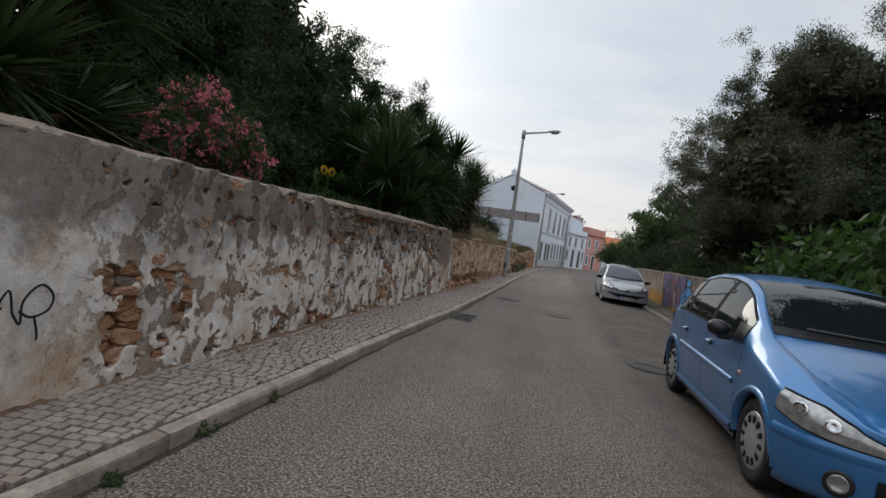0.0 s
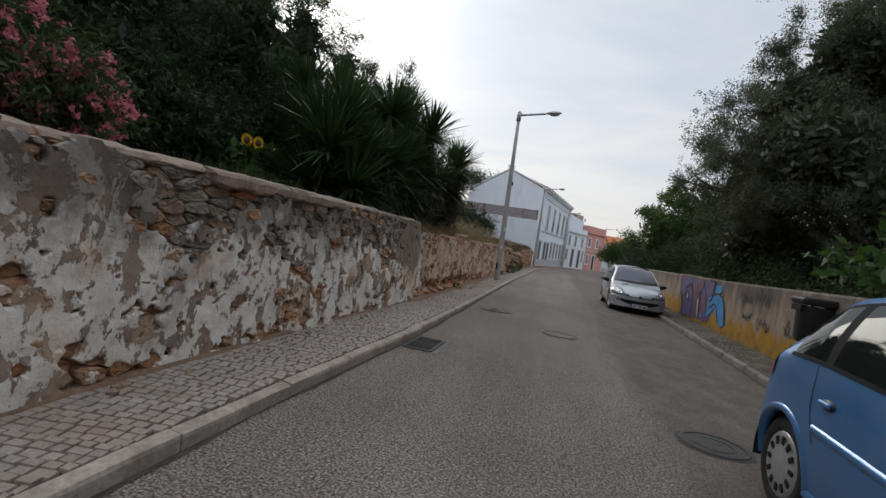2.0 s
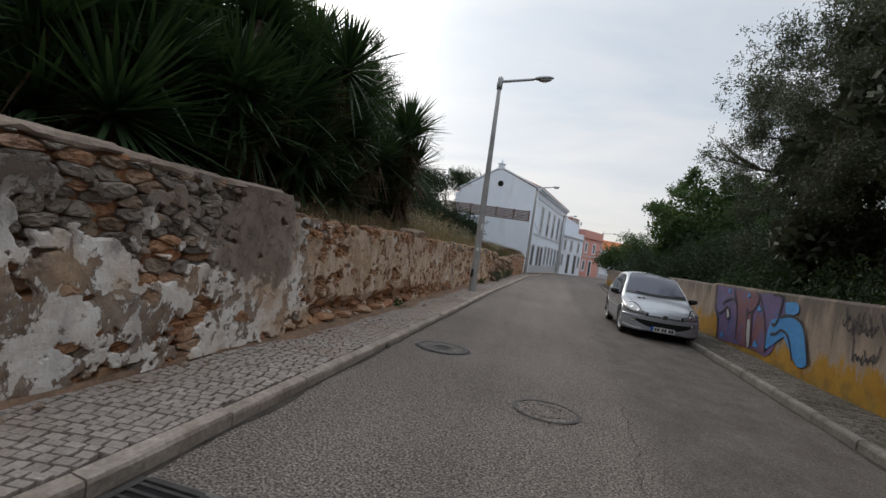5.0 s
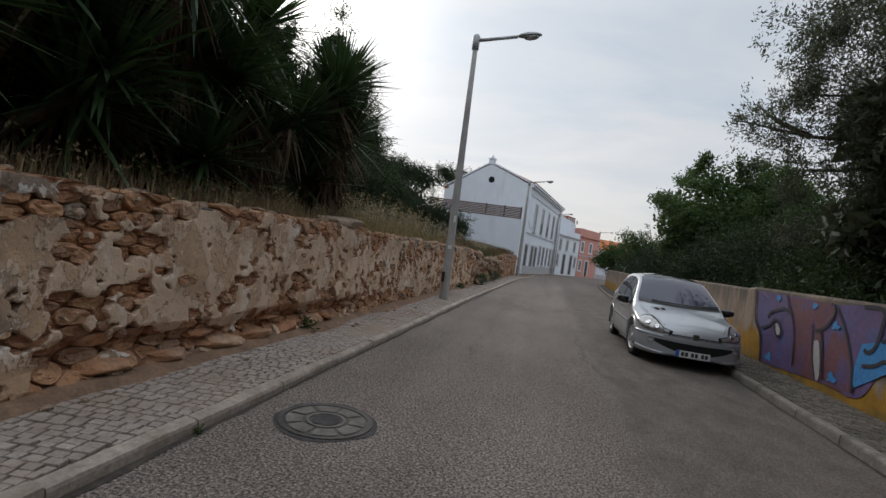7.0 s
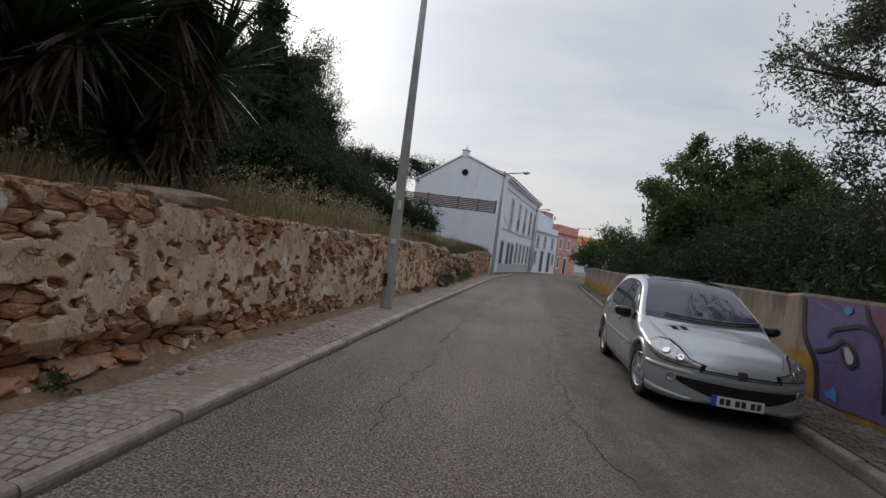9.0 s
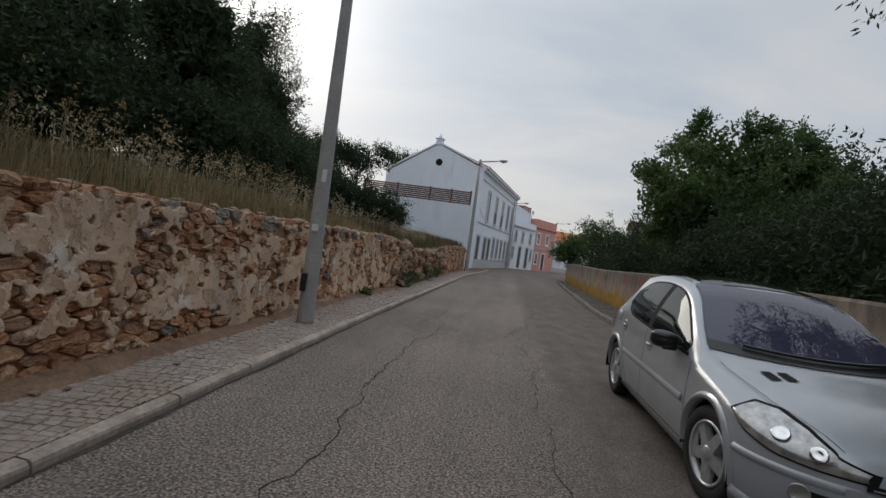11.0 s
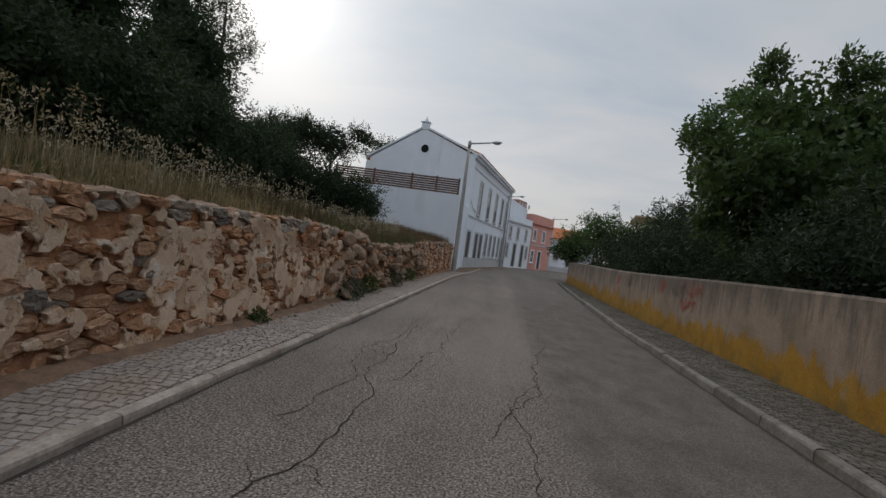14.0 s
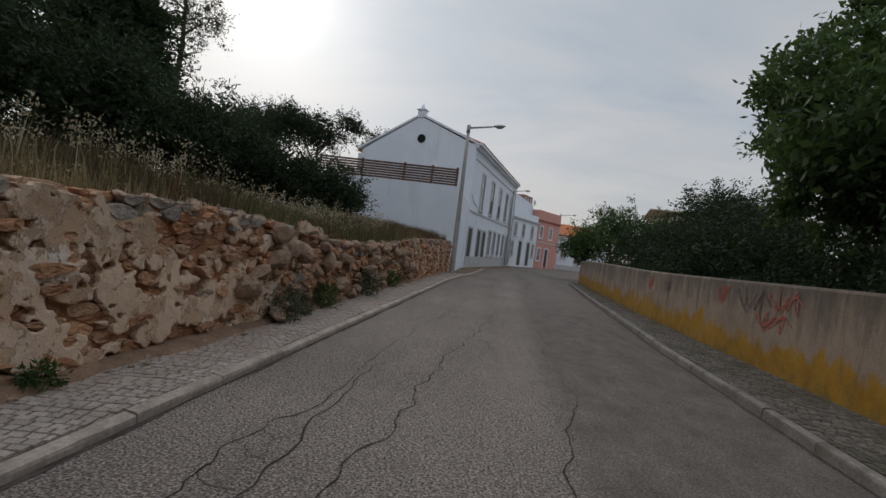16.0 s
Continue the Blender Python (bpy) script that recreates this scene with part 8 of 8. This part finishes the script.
M["spray_violet"] = mat_spray("violet_spray", [(0.3, (0.06, 0.055, 0.14)), (0.5, (0.115, 0.07, 0.16)), (0.7, (0.06, 0.085, 0.22))], 2.2)
M["spray_maroon"] = mat_spray("maroon_spray", [(0.3, (0.10, 0.045, 0.085)), (0.5, (0.14, 0.055, 0.062)), (0.72, (0.085, 0.07, 0.18))], 2.2)
M["spray_blue"] = mat_spray("blue_spray", [(0.3, (0.03, 0.17, 0.42)), (0.7, (0.05, 0.25, 0.50))])
M["spray_black"] = mat_spray("black_spray", [(0.3, (0.012, 0.012, 0.018)), (0.7, (0.03, 0.028, 0.035))])
M["spray_grey"] = mat_spray("pale_spray", [(0.3, (0.30, 0.29, 0.30)), (0.7, (0.42, 0.40, 0.39))])
M["spray_red"] = mat_spray("red_spray", [(0.3, (0.30, 0.06, 0.04)), (0.7, (0.38, 0.10, 0.07))])
M["spray_dark"] = mat_spray("faded_dark_spray", [(0.3, (0.09, 0.06, 0.055)), (0.7, (0.14, 0.10, 0.09))])


def right_face(y, z, off):
    return (float(wall_r(y)) + 0.014 * noise.noise((round(y * 2) / 2 * 0.6, z * 2, 3)) - off, y, z)


def left_face(y, z, off):
    return face_point(y, z, off)


def curve(pts, n=6):
    """A smooth line through points."""
    out = []
    P = [Vector((p[0], p[1])) for p in pts]
    for i in range(len(P) - 1):
        a, b, c, d = P[max(i - 1, 0)], P[i], P[i + 1], P[min(i + 2, len(P) - 1)]
        for k in range(n):
            t = k / n
            out.append(0.5 * ((2 * b) + (c - a) * t + (2 * a - 5 * b + 4 * c - d) * t * t + (3 * b - a - 3 * c + d) * t ** 3))
    return out + [P[-1]]


def stroke(root, face, pts, width, material, off, name="stroke"):
    line_ = curve(pts)
    vs, fs = [], []
    for i, p in enumerate(line_):
        d = line_[min(i + 1, len(line_) - 1)] - line_[max(i - 1, 0)]
        n = Vector((-d.y, d.x)).normalized() if d.length > 1e-6 else Vector((0, 1))
        for q in (-1, 1):
            e = p + n * q * width / 2
            vs.append(face(e.x, e.y, off))
        if i:
            fs.append((2 * i - 2, 2 * i - 1, 2 * i + 1, 2 * i))
    part(name, mesh_of(name, vs, fs, M[material]), None, root)


def fill(root, face, pts, material, off, name="fill"):
    """A closed blot of paint: rows across the outline keep it on the wall's waves."""
    line_ = curve(list(pts) + [pts[0]], 8)
    c = sum(line_, Vector((0, 0))) / len(line_)
    vs, fs = [face(c.x, c.y, off)], []
    n = len(line_) - 1
    rings = 5
    for k in range(1, rings + 1):
        for p in line_[:n]:
            q = c + (p - c) * k / rings
            vs.append(face(q.x, q.y, off))
    for i in range(n):
        j = (i + 1) % n
        fs.append((0, 1 + i, 1 + j))
        for k in range(rings - 1):
            a = 1 + k * n
            fs.append((a + i, a + n + i, a + n + j, a + j))
    part(name, mesh_of(name, vs, fs, M[material]), None, root)


def graffiti():
    g = tagged(empty("graffiti", pose(0, 0, 0)), "large purple, maroon and blue graffiti piece on the garden wall", "graffiti")
    R = right_face
    # ground colour, then the letters from the far end towards the near one
    fill(g, R, [(20.38, 1.37), (20.20, 0.8), (19.90, 0.4), (19.82, 0.16), (18.70, 0.2), (17.70, 0.24), (17.00, 0.26), (16.70, 0.7), (16.70, 1.33), (17.70, 1.33), (19.00, 1.36)], "spray_violet", 0.010)
    shapes = [
        ([(19.10, 1.33), (18.40, 1.34), (17.82, 1.33), (17.72, 1.26), (17.76, 1.12), (17.95, 0.98), (17.88, 0.6), (17.82, 0.3), (18.60, 0.24), (18.72, 0.7), (18.86, 1.04)], "spray_maroon"),
        ([(17.74, 0.95), (17.52, 0.96), (17.40, 0.98), (17.22, 0.6), (17.14, 0.3), (17.78, 0.27), (17.84, 0.6)], "spray_maroon"),
        ([(17.65, 1.31), (17.10, 1.33), (16.78, 1.32), (16.74, 1.22), (16.80, 0.94), (16.92, 0.82), (17.10, 0.55), (17.22, 0.68), (17.42, 1.02)], "spray_violet"),
        ([(17.05, 0.9), (16.52, 1.01), (16.10, 0.99), (15.85, 0.84), (15.61, 0.4), (15.93, 0.3), (16.20, 0.66), (16.55, 0.75), (16.78, 0.68), (17.00, 0.62), (17.10, 0.35), (17.15, 0.6)], "spray_blue"),
        ([(16.60, 1.25), (16.20, 1.27), (16.10, 1.12), (16.50, 1.04)], "spray_blue"),
    ]
    for k, (pts, m) in enumerate(shapes):
        fill(g, R, pts, m, 0.014 + 0.0015 * k)
    # black outlines, open like brush strokes
    for pts, w in (([(20.40, 1.38), (20.28, 0.89), (19.99, 0.61), (19.90, 0.36), (19.86, 0.14)], 0.07),
                   ([(19.76, 0.93), (19.69, 1.03), (19.40, 1.10), (19.17, 1.14), (18.89, 1.04), (18.73, 0.69), (18.69, 0.30)], 0.045),
                   ([(19.98, 0.72), (19.66, 0.81), (19.47, 0.93), (19.27, 0.85), (19.20, 0.72), (19.34, 0.67), (19.49, 0.84)], 0.05),
                   ([(19.16, 1.37), (19.07, 1.21), (18.85, 1.04)], 0.045),
                   ([(17.82, 1.34), (17.72, 1.27), (17.76, 1.13), (17.95, 0.97), (18.15, 0.92)], 0.04),
                   ([(18.24, 1.0), (18.20, 0.77), (18.09, 0.46), (18.00, 0.25)], 0.035),
                   ([(18.02, 0.95), (17.94, 0.77), (17.85, 0.51), (17.81, 0.29)], 0.035),
                   ([(17.67, 1.28), (17.43, 1.02), (17.21, 0.63), (17.11, 0.28)], 0.045),
                   ([(17.10, 1.35), (16.78, 1.35), (16.72, 1.25), (16.78, 0.94), (16.90, 0.82), (17.00, 0.84)], 0.05),
                   ([(17.00, 0.64), (16.77, 0.69), (16.58, 0.77), (16.30, 0.68), (16.05, 0.34)], 0.045),
                   ([(16.70, 0.98), (16.40, 1.04), (16.08, 1.02), (15.82, 0.86), (15.58, 0.38)], 0.045)):
        stroke(g, R, pts, w, "spray_black", 0.026)
    fill(g, R, [(19.43, 0.86), (19.34, 0.88), (19.25, 0.79), (19.26, 0.70), (19.36, 0.70)], "spray_grey", 0.024)
    fill(g, R, [(18.15, 0.77), (18.02, 0.77), (17.91, 0.49), (17.91, 0.27), (18.00, 0.26), (18.08, 0.46)], "spray_grey", 0.024)
    for y, z, a in ((17.66, 1.04, 0.10), (18.25, 1.27, 0.09), (19.45, 1.30, 0.10), (19.55, 0.28, 0.14), (17.60, 0.36, 0.13), (17.08, 0.42, 0.10)):
        fill(g, R, [(y + a * (0.8 + 0.3 * math.sin(5 * q + y)) * math.cos(q), z + 0.6 * a * (0.8 + 0.3 * math.sin(3 * q + z * 9)) * math.sin(q)) for q in [k_ * 0.785 for k_ in range(8)]], "spray_blue", 0.023)
    t = tagged(empty("graffiti", pose(0, 0, 0)), "black scribbled tags on the ochre garden wall", "graffiti")
    r = random.Random(4)
    for y0, z0, w, h, n in ((14.9, 1.24, 0.7, 0.4, 7), (14.1, 1.3, 0.75, 0.38, 7), (14.6, 0.82, 0.5, 0.35, 5), (13.8, 0.74, 0.6, 0.28, 5), (12.6, 0.82, 0.25, 0.3, 3)):
        for k in range(n):
            y = y0 - w * k / n
            stroke(t, R, [(y + r.uniform(-0.05, 0.05), z0 + r.uniform(-0.1, 0.15)), (y - 0.05, z0 - h * r.uniform(0.3, 0.6)), (y - 0.12 + r.uniform(-0.05, 0.05), z0 - h * r.uniform(0.0, 0.8)), (y - 0.16, z0 + r.uniform(-0.2, 0.1))], 0.02, "spray_black", 0.010)
    q = tagged(empty("graffiti", pose(0, 0, 0)), "red scribbled tags on the garden wall", "graffiti")
    for y0, z0, w, h, m in ((31.8, 1.30, 0.75, 0.36, "spray_dark"), (30.85, 1.33, 0.6, 0.34, "spray_red"), (31.15, 0.98, 0.6, 0.28, "spray_red"), (32.6, 1.28, 0.25, 0.28, "spray_red"), (36.8, 1.2, 0.2, 0.3, "spray_red"), (35.5, 1.2, 0.25, 0.3, "spray_dark")):
        pts = [(y0 + r.uniform(0, w * 0.2) - w * t_ / 9 + 0.12 * math.sin(t_ * 2.1), z0 - h / 2 + h / 2 * math.sin(t_ * 2.6 + r.uniform(-0.3, 0.3))) for t_ in range(12)]
        stroke(q, R, pts, 0.02, m, 0.010)
        stroke(q, R, [(a - 0.05, b * 0.97) for a, b in pts[::2]], 0.015, m, 0.013)
    s = tagged(empty("graffiti", pose(0, 0, 0)), "black scrawled tag on the white plaster of the old wall", "graffiti")
    F = left_face
    for pts in ([(1.55, 0.62), (1.62, 0.82), (1.72, 0.88), (1.80, 0.84), (1.74, 0.76), (1.62, 0.72)], [(1.60, 0.56), (1.70, 0.72), (1.74, 0.62), (1.80, 0.76), (1.84, 0.64), (1.92, 0.78), (1.95, 0.66)], [(1.95, 0.66), (1.99, 0.60), (2.0, 0.72), (2.08, 0.80), (2.15, 0.74), (2.13, 0.66), (2.04, 0.63), (1.98, 0.67)], [(2.06, 0.63), (2.08, 0.54), (2.08, 0.50)], [(1.70, 0.70), (1.90, 0.69)], [(1.86, 0.62), (1.87, 0.55)]):
        stroke(s, F, pts, 0.014, "spray_black", 0.046)


graffiti()


# ---- weeds in the gutter and leaves ----
def weed(seed, x, y, z, size, leaf="carob"):
    v, f = crown(seed, [(0, 0, size * 0.4, size * 0.5, size * 0.5, size * 0.4)], 150 + int(4000 * max(0.0, size - 0.15)), min(size * 0.34, 0.06), min(size * 0.16, 0.018), 0.0, 0.2, size * 0.16, 6)
    tagged(part("weed", mesh_of("weed", v, f, M[leaf]), at=pose(x, y, z)), "small green weed growing in the kerb joint", "weed", "gutter weeds")


for k, (x, y, s) in enumerate([(-1.83, 2.55, 0.09), (-1.80, 3.25, 0.08), (-1.82, 1.9, 0.07), (-1.55, 12.9, 0.05)]):
    weed(500 + k, x, y, 0.0, s)
for k, (y, s) in enumerate([(15.9, 0.16), (29.6, 0.5), (31.2, 0.45), (33.5, 0.6), (36.0, 0.5), (30.3, 0.35), (26.2, 0.2)]):
    x, _, _ = face_point(y, 0.2, 0)
    weed(520 + k, x + 0.12, y, float(pave_l(y)), s, "olive" if k % 2 else "carob")

# crumbs of stone fallen on the pavement and in the gutter
_r = random.Random(91)
pebble = [from_bm("pebble", rock(_r, 0.03, 0.035, 0.02, 1), M["greystone"]) for _ in range(4)]
for k in range(60):
    y = _r.uniform(3, 38)
    x = float(wall_l(y)) + 0.05 + abs(_r.gauss(0, 0.16))
    s = _r.uniform(0.4, 1.5)
    tagged(part("pebble", pebble[k % 4], at=pose(x, y, float(pave_l(y)) + 0.012, 0, 0, _r.uniform(0, 360)) @ Matrix.Scale(s, 4)), "crumb of stone fallen from the wall", "pebble", "fallen crumbs")


# ---- paving setts ----
def setts(parent, xa, xb, y0, y1, seed, near, slant, look_, look_own, level):
    """Small hand-cut stones in slanting rows; the near stretch as single pieces, the rest joined."""
    r = random.Random(seed)
    vs, fs, count = [], [], 0
    shapes = []
    for k in range(8):
        w, l, b = 0.5 - 0.055, 0.5 - 0.065, 0.022
        j = [r.uniform(-0.045, 0.045) for _ in range(8)]
        top = [(-w + b + j[0], -l + b + j[1], 0.0), (w - b + j[2], -l + b + j[3], 0.0), (w - b + j[4], l - b + j[5], 0.0), (-w + b + j[6], l - b + j[7], 0.0)]
        low = [(-w + j[0], -l + j[1], -0.008), (w + j[2], -l + j[3], -0.008), (w + j[4], l + j[5], -0.008), (-w + j[6], l + j[7], -0.008)]
        bot = [(x, y, -0.03) for x, y, _ in low]
        shapes.append(top + low + bot)
    F = [(0, 1, 2, 3)] + [(4 + i, 4 + (i + 1) % 4, (i + 1) % 4, i) for i in range(4)] + [(8 + i, 8 + (i + 1) % 4, 4 + (i + 1) % 4, 4 + i) for i in range(4)]
    single = [mesh_of("sett", s, F, M[look_own]) for s in shapes]
    y = y0
    while y < y1:
        row = r.uniform(0.062, 0.084)
        a, b = float(xa(y)), float(xb(y))
        x = a
        while x < b - 0.03:
            w = min(r.uniform(0.068, 0.11), b - x)
            cx = x + w / 2
            cy = y + (cx - a) * slant + 0.015 * nz(cx * 4, y * 1.2, seed)
            z = float(level(cy)) + r.uniform(-0.003, 0.003) + 0.012 * nz(cx * 0.8, cy * 0.6, 3)
            rot = r.uniform(-0.09, 0.09) + math.atan(slant) * 0.8
            if near[0] < cy < near[1] and count < 300:
                part("sett", single[r.randrange(8)], None, parent, at=Matrix.Translation((cx, cy, z)) @ Matrix.Rotation(rot, 4, "Z") @ Matrix.Diagonal((w, row, 1, 1)))
                count += 1
            else:
                o = len(vs)
                c, s = math.cos(rot), math.sin(rot)
                for px, py, pz in shapes[r.randrange(8)]:
                    px, py = px * w, py * row
                    vs.append((cx + px * c - py * s, cy + px * s + py * c, z + pz))
                fs += [tuple(i + o for i in q) for q in F]
            x += w
        y += row
    tagged(part("sett_paving", mesh_of("sett_paving", vs, fs, M[look_]), None, parent), kind="stuff")


setts(left_pave, lambda y: wall_l(y) + 0.0, lambda y: kerb_l(y) - 0.092, 0.2, 47.0, 51, (5.6, 9.4), 0.22, "sett", "sett_own", pave_l)
setts(right_pave, lambda y: kerb_r(y) + 0.092, lambda y: wall_r(y) + 0.02, 5.0, 51.5, 52, (25.0, 29.0), -0.2, "sett_dirty", "sett_dirty_own", lambda y: PAVE)
